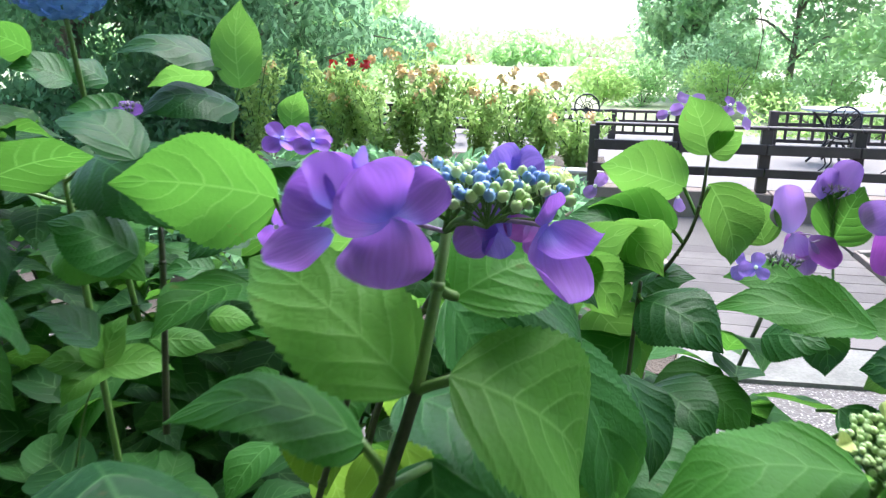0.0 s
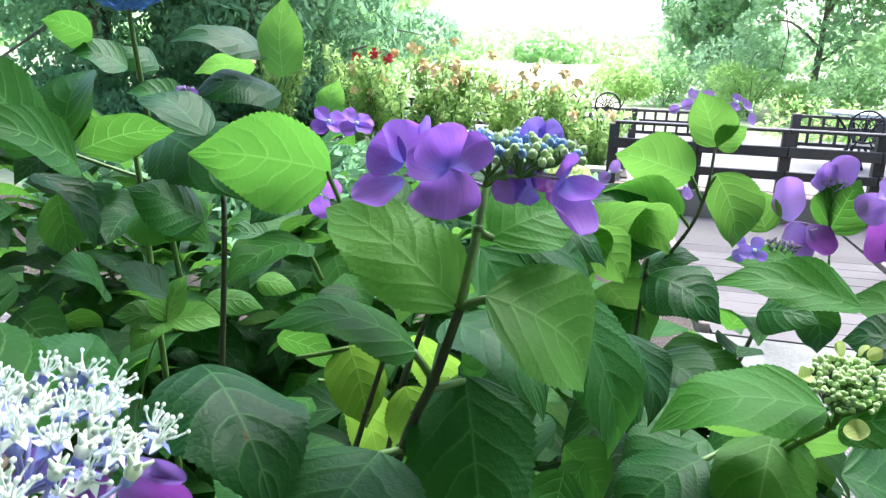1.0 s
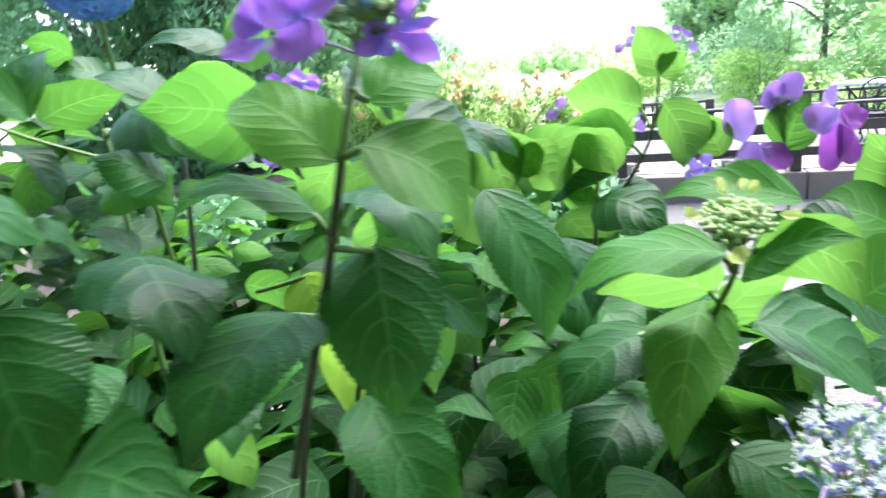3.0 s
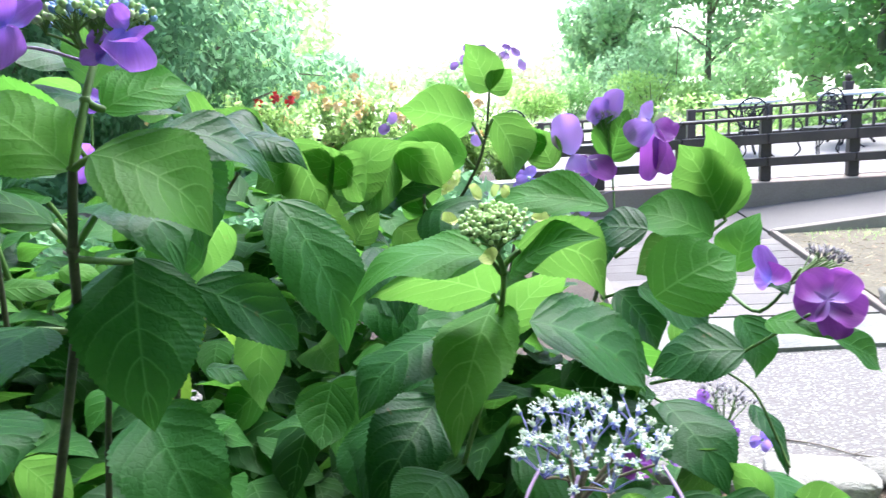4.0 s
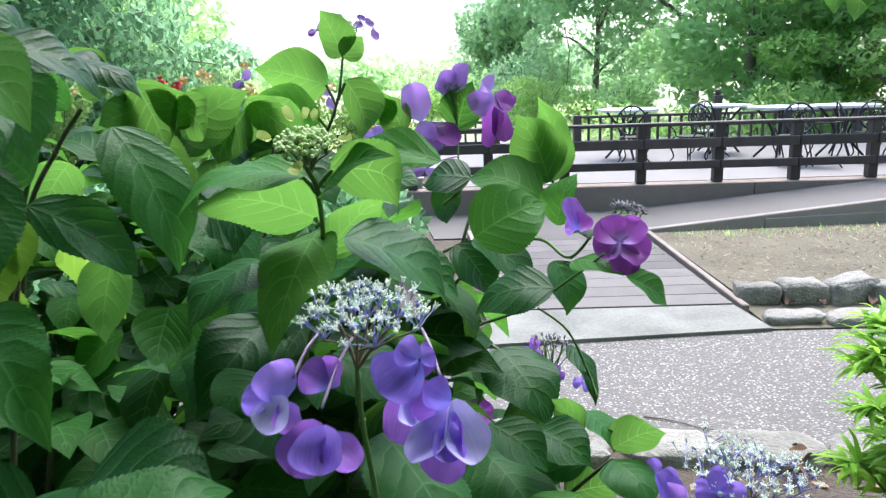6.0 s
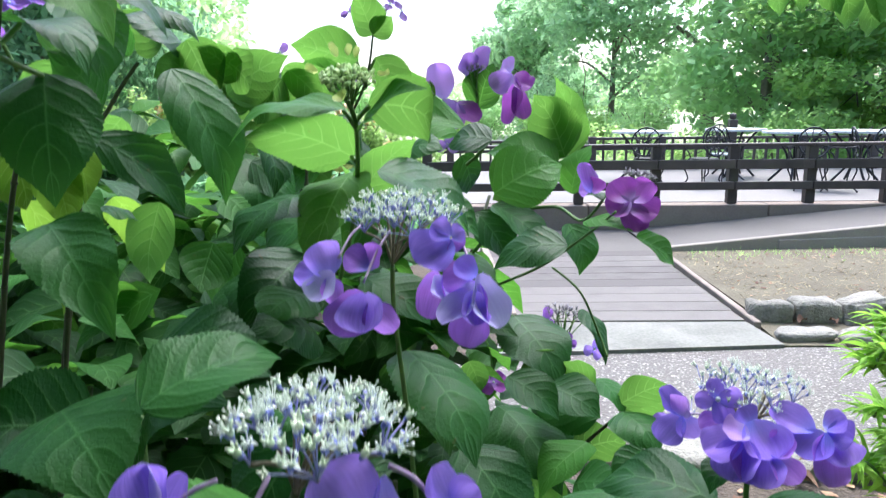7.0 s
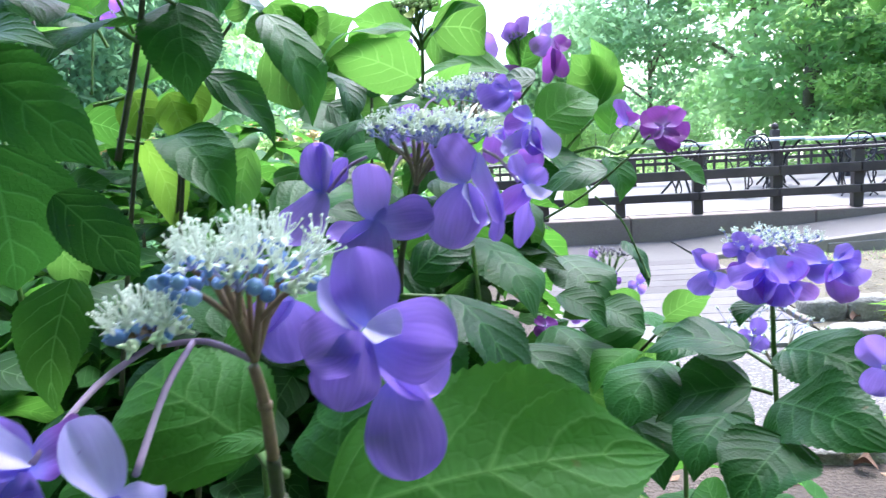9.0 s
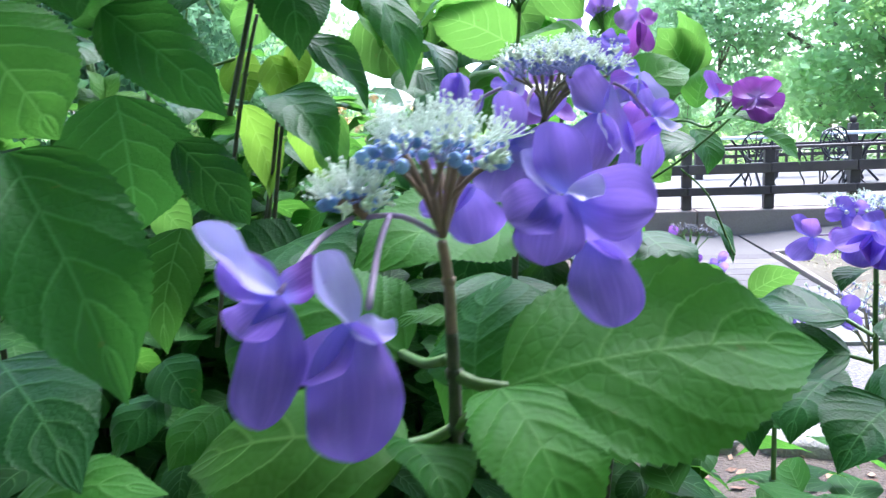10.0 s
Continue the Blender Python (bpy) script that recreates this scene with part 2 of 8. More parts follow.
SEATW = rough_mat("grey_cast_metal", (0.30, 0.32, 0.34), (0.48, 0.50, 0.52), 20, 200, 0.45, 0.2, 0.001, metal=0.2)
TABLE = rough_mat("table_top_pale", (0.45, 0.46, 0.45), (0.66, 0.67, 0.66), 8, 100, 0.4, 0.1, 0.001)
BARK = rough_mat("bark", (0.10, 0.085, 0.065), (0.24, 0.205, 0.16), 6, 50, 0.95, 0.9, 0.02)
WALLW = rough_mat("planter_white", (0.34, 0.34, 0.32), (0.48, 0.48, 0.46), 2, 80, 0.8, 0.2, 0.002)
HYD_BLUE = blade_mat("mophead_blue", (0.10, 0.22, 0.50), (0.20, 0.36, 0.66), (0.25, 0.45, 0.85), 0.3, 0.6, 5, (0.2, 0.3, 0.7), 0.2, 0.2, 0.5, 0.3)
ROSE_Y = rough_mat("rose_apricot", (0.72, 0.46, 0.17), (0.88, 0.68, 0.36), 60, 300, 0.6, 0.2, 0.001)
ROSE_R = rough_mat("rose_red", (0.45, 0.015, 0.02), (0.65, 0.04, 0.03), 60, 300, 0.6, 0.2, 0.001)


def gravel_mat():
    """Washed-aggregate paving: pale pebbles of two sizes in a grey-brown binder."""
    m, n, l, p = graph("washed_aggregate")
    c = n.new("ShaderNodeTexCoord")
    v = n.new("ShaderNodeTexVoronoi")
    v.inputs["Scale"].default_value = 84.0
    l.new(c.outputs["Object"], v.inputs["Vector"])
    g = n.new("ShaderNodeSeparateColor")
    l.new(v.outputs["Color"], g.inputs[0])
    stones = ramp(n, l, g.outputs[0], ((0.0, (0.055, 0.050, 0.043)), (0.35, (0.118, 0.110, 0.096)), (0.7, (0.21, 0.20, 0.18)), (1.0, (0.56, 0.54, 0.49))))
    gap = math_node(n, l, "SMOOTH_MIN", math_node(n, l, "MULTIPLY", v.outputs["Distance"], 1.7), 1.0, 0.2)
    col = mix_rgb(n, l, math_node(n, l, "POWER", gap, 2.0), stones, (0.10, 0.09, 0.078))
    stain = tex_noise(n, l, 1.3)
    col = mix_rgb(n, l, 0.35, col, ramp(n, l, stain, ((0.3, (0.2, 0.19, 0.17)), (0.7, (0.5, 0.48, 0.45)))), "MULTIPLY")
    l.new(col, p.inputs["Base Color"])
    p.inputs["Roughness"].default_value = 0.75
    bp = n.new("ShaderNodeBump")
    bp.inputs["Strength"].default_value, bp.inputs["Distance"].default_value, bp.invert = 0.6, 0.006, True
    l.new(v.outputs["Distance"], bp.inputs["Height"])
    l.new(bp.outputs[0], p.inputs["Normal"])
    return m


GRAVEL = gravel_mat()


def crown_mat(name, dark, light, glow):
    m = rough_mat(name, dark, light, 0.5, 6, 0.6, 0.0, 0.001, island=1.0)
    n, l = m.node_tree.nodes, m.node_tree.links
    p = n["Principled BSDF"]
    t = n.new("ShaderNodeBsdfTranslucent")
    t.inputs["Color"].default_value = (*glow, 1)
    p.inputs["Specular IOR Level"].default_value = 0.12
    mx = n.new("ShaderNodeMixShader")
    mx.inputs[0].default_value = 0.6
    l.new(p.outputs[0], mx.inputs[1])
    l.new(t.outputs[0], mx.inputs[2])
    l.new(mx.outputs[0], n["Material Output"].inputs["Surface"])
    return m


CROWN_A = crown_mat("crown_mid", (0.12, 0.21, 0.085), (0.26, 0.39, 0.18), (0.54, 0.80, 0.36))
CROWN_B = crown_mat("crown_blue_green", (0.085, 0.145, 0.08), (0.23, 0.33, 0.19), (0.48, 0.72, 0.39))
CROWN_C = crown_mat("crown_yellow_green", (0.11, 0.20, 0.05), (0.26, 0.37, 0.12), (0.56, 0.80, 0.28))
CROWN_D = crown_mat("crown_dark", (0.04, 0.09, 0.045), (0.11, 0.20, 0.10), (0.28, 0.52, 0.25))
CROWN_E = crown_mat("crown_conifer", (0.055, 0.11, 0.062), (0.14, 0.24, 0.13), (0.34, 0.58, 0.31))
# far crowns: bright haze is put into this pale colour
CROWN_HAZE = crown_mat("crown_pale_haze", (0.20, 0.33, 0.13), (0.37, 0.53, 0.25), (0.68, 0.90, 0.46))
ROSELEAF = crown_mat("rose_leaf", (0.10, 0.17, 0.04), (0.23, 0.33, 0.10), (0.46, 0.66, 0.22))


# ---- builders ----
def mesh_ob(name, verts, faces, mats, parent=None, label="", uvs=None, slots=None, smooth=True):
    me = bpy.data.meshes.new(name)
    me.from_pydata([tuple(v) for v in verts], [], faces)
    for m in mats if isinstance(mats, (list, tuple)) else [mats]:
        me.materials.append(m)
    if uvs is not None:
        lay = me.uv_layers.new(name="UVMap")
        idx = np.empty(len(me.loops), dtype=np.int32)
        me.loops.foreach_get("vertex_index", idx)
        lay.data.foreach_set("uv", np.asarray(uvs, dtype=np.float32)[idx].ravel())
    if slots is not None:
        me.polygons.foreach_set("material_index", np.asarray(slots, dtype=np.int32))
    if smooth:
        me.polygons.foreach_set("use_smooth", np.ones(len(me.polygons), dtype=bool))
    me.update()
    ob = new(name, me)
    if parent is not None:
        ob.parent = parent
    if label:
        tagged(ob, label)
    return ob


def part(name, bm, material, parent, label=""):
    me = bpy.data.meshes.new(name)
    bm.to_mesh(me)
    bm.free()
    me.materials.append(material)
    ob = new(name, me)
    if parent is not None:
        ob.parent = parent
    if label:
        tagged(ob, label)
    return ob


def thing(name, label, category, at=(0, 0, 0), group="", kind=""):
    ob = new(name)
    ob.empty_display_size = 0.05
    ob.location = at
    return tagged(ob, label, category, group, kind)


def box(bm, size, m=Matrix(), bevel=0.0):
    r = bmesh.ops.create_cube(bm, size=1.0, matrix=m @ Matrix.Diagonal((*size, 1)))
    if bevel:
        es = list({e for v in r["verts"] for e in v.link_edges})
        bmesh.ops.bevel(bm, geom=es, offset=bevel, segments=1, affect="EDGES", profile=0.5)
    return bm


def beam(a, b, width, height, bevel=0.006):
    """A sawn beam from a to b, its upper side level."""
    a, b = Vector(a), Vector(b)
    d = b - a
    x = d.normalized()
    y = Vector((0, 0, 1)).cross(x).normalized()
    z = x.cross(y)
    m = Matrix.Translation((a + b) / 2) @ Matrix((x, y, z)).transposed().to_4x4()
    return box(bmesh.new(), (d.length, width, height), m, bevel)


class Heap:
    """Vertices, faces, uvs and material slots gathered for one mesh."""

    def __init__(self):
        self.v, self.f, self.uv, self.s, self.n = [], [], [], [], 0

    def add(self, v, f, slot=0, uv=None):
        k = self.n
        self.v.extend(v)
        self.f.extend([tuple(i + k for i in q) for q in f])
        self.uv.extend(uv if uv is not None else [(0.5, 0.5)] * len(v))
        self.s.extend([slot] * len(f))
        self.n += len(v)

    def tube(self, pts, radii, sides=6, slot=0, cap=True):
        pts = [np.asarray(p, float) for p in pts]
        v, f = [], []
        for i, p in enumerate(pts):
            d = pts[min(i + 1, len(pts) - 1)] - pts[max(i - 1, 0)]
            d = d / (np.linalg.norm(d) + 1e-9)
            a = np.cross(d, (0.3, 0.9, 0.25))
            a /= np.linalg.norm(a) + 1e-9
            b = np.cross(d, a)
            r = radii[i] if hasattr(radii, "__len__") else radii
            for k in range(sides):
                w = 2 * math.pi * k / sides
                v.append(tuple(p + r * (math.cos(w) * a + math.sin(w) * b)))
        for i in range(len(pts) - 1):
            for k in range(sides):
                f.append((i * sides + k, i * sides + (k + 1) % sides, (i + 1) * sides + (k + 1) % sides, (i + 1) * sides + k))
        if cap:
            f.append(tuple(range((len(pts) - 1) * sides, len(pts) * sides)))
            f.append(tuple(reversed(range(sides))))
        self.add(v, f, slot)

    def ball(self, c, r, slot=0, squash=1.0, axis=(0, 0, 1)):
        """A small bead: two poles and two rings of six."""
        z = np.asarray(axis, float)
        z = z / np.linalg.norm(z)
        a = np.cross(z, (0.31, 0.87, 0.38))
        a /= np.linalg.norm(a)
        b = np.cross(z, a)
        c = np.asarray(c, float)
        v = [tuple(c - z * r * squash)]
        for h, k, o in ((-0.5, 0.87, 0), (0.5, 0.87, 0.5)):
            for i in range(6):
                w = (i + o) * math.pi / 3
                v.append(tuple(c + z * (h * r * squash) + (math.cos(w) * a + math.sin(w) * b) * (k * r)))
        v.append(tuple(c + z * r * squash))
        f = []
        for i in range(6):
            j = (i + 1) % 6
            f += [(0, 1 + j, 1 + i), (1 + i, 1 + j, 7 + i), (1 + j, 7 + j, 7 + i), (7 + i, 7 + j, 13)]
        self.add(v, f, slot)

    def build(self, name, mats, parent=None, label="", smooth=True):
        return mesh_ob(name, self.v, self.f, mats, parent, label, self.uv, self.s, smooth)


def curve_pts(pts, n=6):
    """Points of a smooth line through the given ones."""
    pts = [np.asarray(p, float) for p in pts]
    out = []
    for i in range(len(pts) - 1):
        a, b, c, d = pts[max(i - 1, 0)], pts[i], pts[i + 1], pts[min(i + 2, len(pts) - 1)]
        for k in range(n):
            t = k / n
            out.append(0.5 * (2 * b + (c - a) * t + (2 * a - 5 * b + 4 * c - d) * t * t + (3 * b - a - 3 * c + d) * t ** 3))
    out.append(pts[-1])
    return out


def unit(v):
    v = np.asarray(v, float)
    return v / (np.linalg.norm(v) + 1e-12)


def blade(base, tip, width, normal, bend=0.1, fold=0.12, teeth=25, rows=75, cols=5, seed=0, shape="leaf", wave=1.0, side=0.0):
    """A blade from base to tip: outline, toothed margin, arching midrib, folded halves, wavy edges."""
    rs = random.Random(seed)
    base, tip = np.asarray(base, float), np.asarray(tip, float)
    ax = tip - base
    length = np.linalg.norm(ax)
    x = ax / length
    n = np.asarray(normal, float)
    n = unit(n - x * (n @ x))
    y = np.cross(n, x)
    ph, amp = rs.uniform(0, 6.3), wave * rs.uniform(0.022, 0.055) * length
    ph2 = rs.uniform(0, 6.3)
    quilt = rs.uniform(0.004, 0.009)
    arc = rs.uniform(-0.46, 0.04) if shape == "leaf" and cols > 3 else 0.0
    droop = rs.uniform(0.04, 0.26) if shape == "leaf" and cols > 3 else 0.0
    verts, uvs, faces = [], [], []
    for i in range(rows + 1):
        u = i / rows if shape != "sepal" else 1 - (1 - i / rows) ** 1.7
        if shape == "leaf":
            w = (u ** 0.50) * ((1 - u) ** 0.92) * 2.50
            w = w * (1.0 + 0.10 * (0.45 - u)) * (1 - 0.34 * max(0.0, (u - 0.78) / 0.22) ** 0.8)
        elif shape == "sepal":
            w = 1.17 * (u + 0.012) ** 0.48 * max(0.0, 1 - u ** 3.0) ** 0.54
        else:
            w = math.sin(math.pi * min(1, u ** 0.8)) ** 0.9
        saw = 1.0
        if teeth and 0.08 < u < 0.97:
            saw = 1.0 + 0.072 * (((u * teeth) % 1.0) - 0.5)
        half = width / 2 * w * saw
        arch = bend * length * (4 * u * (1 - u)) - abs(bend) * 0.35 * length * max(0, u - 0.6) ** 2 * 2.5
        swing = side * length * 4 * u * (1 - u)
        mid = base + x * (u * length) + n * arch + y * swing
        for j in range(-cols, cols + 1):
            v = j / cols
            lift = fold * abs(v) ** 1.3 * half * 2 + arc * v * v * half - droop * length * max(0.0, u - 0.55) ** 2 * 2.2 + amp * abs(v) ** 2 * math.sin(u * 9 + ph + (1.7 if v > 0 else 0)) * w + 0.3 * amp * math.sin(5 * u + 3 * v + ph2) * w
            pull = 0.10 * abs(v) * half if shape == "leaf" else 0.0
            if shape == "leaf" and cols > 3:
                s7 = abs((((u - 0.16 * abs(v) - 0.15 * v * v) * 6 + 0.5) % 1.0) - 0.5)
                lift += quilt * length * min(2.2 * s7, 4 * abs(v)) * (1 - 0.6 * abs(v)) * min(1.0, w)
            elif shape == "sepal":
                lift += 0.05 * half * math.sin(6.0 * v + ph) * u + 0.10 * half * abs(v) ** 3 * math.sin(7 * u + ph2 + 2 * v)
            verts.append(tuple(mid + y * (v * half) + n * lift + x * pull))
            uvs.append((u, 0.5 + 0.5 * v))
    k = 2 * cols + 1
    for i in range(rows):
        for j in range(k - 1):
            a = i * k + j
            faces.append((a, a + 1, a + k + 1, a + k))
    return verts, faces, uvs


LEAF_SEED = [0]


def leaf(shoot, base, tip, width, normal, mat, bend=0.1, fold=0.12, stalk=None, side=0.0, label=""):
    LEAF_SEED[0] += 1
    v, f, uv = blade(base, tip, width, normal, bend, fold, seed=LEAF_SEED[0], side=side)
    h = Heap()
    h.add(v, f, 0, uv)
    if stalk is not None:
        s, b, t = np.asarray(stalk, float), np.asarray(base, float), np.asarray(tip, float)
        mid = (s + b) / 2 + (b - t) * 0.0 + np.array((0, 0, -0.04)) * np.linalg.norm(b - s)
        h.tube(curve_pts([s, mid, b + (t - b) * 0.03]), [0.0021] * 12 + [0.0013], 5, 1)
    return h.build("leaf", [mat, STEM_G], shoot, label)


def stem(shoot, pts, r0=0.003, r1=0.0035, mat=None):
    p = curve_pts(pts, 6)
    h = Heap()
    rr = [r0 + (r1 - r0) * i / (len(p) - 1) for i in range(len(p))]
    h.tube(p, rr, 8)
    for q in pts[1:-1]:
        h.ball(q, 1.5 * (r0 + r1) / 2, 0, 0.8)
    return h.build("stem", [mat or STEM_G], shoot)


def sepal(head, eye, direction, normal, length, width, mat, cup=0.15, curl=0.1):
    LEAF_SEED[0] += 1
    eye = np.asarray(eye, float)
    tip = eye + unit(direction) * length
    v, f, uv = blade(eye, tip, width, normal, -curl, cup, 0, 18, 5, LEAF_SEED[0], "sepal", 1.3)
    return mesh_ob("sepal", v, f, [mat], head, "", uv)


def floret(head, eye, normal, size, count, spin, mat, cup=0.15, curl=0.08, stalk=None, second=None):
    """A sterile flower: count broad sepals round an eye, on its stalk."""
    nrm = unit(normal)
    a = unit(np.cross(nrm, (0.2, 0.31, 0.93)))
    b = np.cross(nrm, a)
    rs = random.Random(int(spin * 977) + count)
    eye = np.asarray(eye, float)
    for i in range(count):
        w = radians(spin) + 2 * math.pi * i / count + rs.uniform(-0.15, 0.15)
        d = math.cos(w) * a + math.sin(w) * b
        s = size * rs.uniform(0.9, 1.12)
        m = second if (second is not None and i == 0) else mat
        sepal(head, eye + nrm * (0.0006 * i), d + nrm * rs.uniform(-0.25, 0.25), nrm, s, s * rs.uniform(1.0, 1.25), m, cup + rs.uniform(-0.1, 0.1), curl + rs.uniform(-0.08, 0.1))
    h = Heap()
    h.ball(eye + nrm * 0.0015, 0.0022, 0)
    if stalk is not None:
        s = np.asarray(stalk, float)
        h.tube(curve_pts([s, (s + eye) / 2 + np.array((0, 0, 0.004)), eye - nrm * 0.001]), 0.0011, 5, 1)
    h.build("eye", [FLO_W, STEM_P], head)


def bead(h, c, r, slot=0, squash=1.0):
    """A round bud: two poles and three rings of eight."""
    c = np.asarray(c, float)
    v = [tuple(c - (0, 0, r * squash))]
    for e in (-0.72, 0.0, 0.72):
        k = math.sqrt(1 - e * e)
        v += [tuple(c + (k * r * math.cos(i * math.pi / 4), k * r * math.sin(i * math.pi / 4), e * r * squash)) for i in range(8)]
    v.append(tuple(c + (0, 0, r * squash)))
    f = []
    for i in range(8):
        j = (i + 1) % 8
        f += [(0, 1 + j, 1 + i), (1 + i, 1 + j, 9 + j, 9 + i), (9 + i, 9 + j, 17 + j, 17 + i), (17 + i, 17 + j, 25)]
    h.add(v, f, slot)


def floret_shape(kind, rs):
    """One fertile floret, opening along z: a bud, a half-open knob, or a spread flower with its stamens."""
    h = Heap()
    if kind == "bud":
        bead(h, (0, 0, 0), 0.0018, 0, 1.06)
        h.tube([(0, 0, 0.0016), (0, 0, 0.0022)], [0.0005, 0.0001], 5)
    elif kind == "knob":
        bead(h, (0, 0, 0.0006), 0.0014, 0, 1.15)
        bead(h, (0, 0, -0.0010), 0.0010, 1, 1.3)
        for k in range(4):
            a = k * 1.57 + rs.uniform(-0.3, 0.3)
            d = np.array((math.cos(a), math.sin(a), 1.3))
            h.tube([d * 0.0008 + (0, 0, 0.0006), d * 0.0019 + (0, 0, 0.0006)], [0.0006, 0.00025], 5)
    elif kind == "dry":
        h.tube([(0, 0, 0), (0, 0, 0.006)], [0.0012, 0.0004], 4)
        for k in range(3):
            d = unit((rs.uniform(-0.8, 0.8), rs.uniform(-0.8, 0.8), 1))
            h.tube([(0, 0, 0), d * 0.007], 0.0005, 3)
    else:
        long = kind == "plume"
        bead(h, (0, 0, -0.0012), 0.0011, 1, 1.5)
        bead(h, (0, 0, 0.0002), 0.0011, 0, 0.9)
        for k in range(5):
            a = 2 * math.pi * k / 5 + rs.uniform(-0.2, 0.2)
            d, e = np.array((math.cos(a), math.sin(a), 0)), np.array((-math.sin(a), math.cos(a), 0))
            dip = rs.uniform(-0.0014, 0.0002)
            h.add([(0, 0, 0.0004), tuple(d * 0.0016 + e * 0.0010 + (0, 0, 0.0004)), tuple(d * 0.0031 + (0, 0, dip)), tuple(d * 0.0016 - e * 0.0010 + (0, 0, 0.0004))], [(0, 1, 2, 3)], 0 if long or k % 3 else 1)
        for k in range(10 if long else 8):
            a = k * 2.4 + rs.uniform(-0.4, 0.4)
            o = rs.uniform(0.12, 0.75) if long else rs.uniform(0.3, 1.1)
            d = unit((math.cos(a) * o, math.sin(a) * o, 1.0))
            q = d * (rs.uniform(0.0040, 0.0085) if long else rs.uniform(0.0030, 0.0056))
            h.tube([d * 0.0006, q * 0.55 + np.array((math.cos(a), math.sin(a), 0)) * 0.0004, q], [0.00024, 0.00019, 0.00015], 4, 0, False)
            h.ball(q, rs.uniform(0.00042, 0.00056), 0)
    return h


FLORETS = {}


def floret_mesh(kind, mats, seed):
    """The shared mesh of one of a few shapes of a floret."""
    key = (kind, mats[0].name, mats[-1].name, seed)
    if key not in FLORETS:
        ob = floret_shape(kind, random.Random(seed)).build("floret", mats)
        FLORETS[key] = ob.data
        bpy.data.objects.remove(ob)
    return FLORETS[key]


def cyme(shoot, centre, axis, radius, node, kind, count=70, seed=1, label=""):
    """The flat middle of a lacecap: stalks that fork from the node, and buds or open florets on top, each on its pedicel."""
    rs = random.Random(seed)
    z = unit(axis)
    a = unit(np.cross(z, (0.2, 0.93, 0.31)))
    b = np.cross(z, a)
    c, node = np.asarray(centre, float), np.asarray(node, float)
    head = Heap()
    hubs = []
    tight = kind in ("bud", "green")
    for i in range(13):
        w, k = 2 * math.pi * i / 6 + 0.4 + (0.5 if i > 5 else 0), 0.42 if i < 6 else 0.78
        if i == 12:
            k = 0.0
        q = c + (math.cos(w) * a + math.sin(w) * b) * radius * k - z * radius * (0.30 if tight else 0.15 + 0.08 * k)
        hubs.append(q)
        start = node if i < 6 or i == 12 else (node + hubs[i - 6]) / 2
        head.tube(curve_pts([start, start + (q - start) * 0.5 + z * 0.001, q], 4), 0.0011 if i < 6 else 0.0008, 5, 0)
    spots = []
    many = count if tight else int(count * {"open": 0.68, "blue": 0.20, "dry": 1.0}[kind])
    for i in range(many):
        w, rr = i * 2.39996, radius * math.sqrt((i + 0.5) / many)
        dome = (0.26 if kind == "green" else 0.14) * (1 - (rr / radius) ** 2)
        p = c + (math.cos(w) * a + math.sin(w) * b) * rr * rs.uniform(0.84, 1.10) + z * radius * (dome + rs.uniform(-0.11, 0.11))
        out = unit(z + (0.75 if kind != "blue" else 0.35) * (p - c) / radius + np.array([rs.uniform(-0.45, 0.45) for _ in range(3)]))
        spots.append((p, out, rr / radius, False))
    if kind == "blue":
        for i in range(int(count * 0.24)):
            w, rr = i * 2.39996, radius * rs.uniform(0.55, 1.04)
            p = c + (math.cos(w) * a + math.sin(w) * b) * rr - z * radius * rs.uniform(0.06, 0.34)
            spots.append((p, unit(p - c + z * radius * 0.3), rr / radius, True))
    ob = head.build("flower_head", [{"open": STEM_O, "blue": STEM_R}.get(kind, STEM_G)], shoot, label)
    ped = Heap()
    for p, out, far, rim in spots:
        hub = min(hubs, key=lambda q: np.linalg.norm(q - p))
        foot = p - out * 0.0016
        ped.tube(curve_pts([hub, (hub + foot) / 2 + z * 0.0008, foot], 2), 0.00042, 4, 0, False)
        size = rs.uniform(0.85, 1.15)
        if kind == "bud":
            mesh = floret_mesh("bud", [BUD_B if rs.random() < 0.42 - 0.4 * (far - 0.5) else BUD_G], 1)
        elif kind == "green":
            mesh = floret_mesh("bud", [BUD_G], 1)
        elif kind == "dry":
            mesh = floret_mesh("dry", [DRY], rs.randrange(4))
        elif rim:
            mesh = floret_mesh("bud", [BUD_B], 1) if rs.random() < 0.72 else floret_mesh("knob", [BUD_C, BUD_B], rs.randrange(3))
            size *= 1.15
        elif kind == "blue":
            mesh = floret_mesh("plume", [FLO_W, BUD_B], rs.randrange(5))
        elif rs.random() < 0.45:
            mesh = floret_mesh("knob", [BUD_C, FLO_B], rs.randrange(3))
        else:
            mesh = floret_mesh("spread", [FLO_W, FLO_B], rs.randrange(6))
        o = new("floret" if not tight else "bud", mesh)
        o.parent = ob
        o.matrix_basis = Matrix.Translation(p) @ Vector(out).to_track_quat("Z", "Y").to_matrix().to_4x4() @ Matrix.Rotation(rs.uniform(0, 6.28), 4, "Z") @ Matrix.Diagonal((size, size, size, 1))
    tagged(ped.build("pedicel_spray", [STEM_G if tight or kind == "dry" else STEM_L], ob), kind="stuff")
    return ob


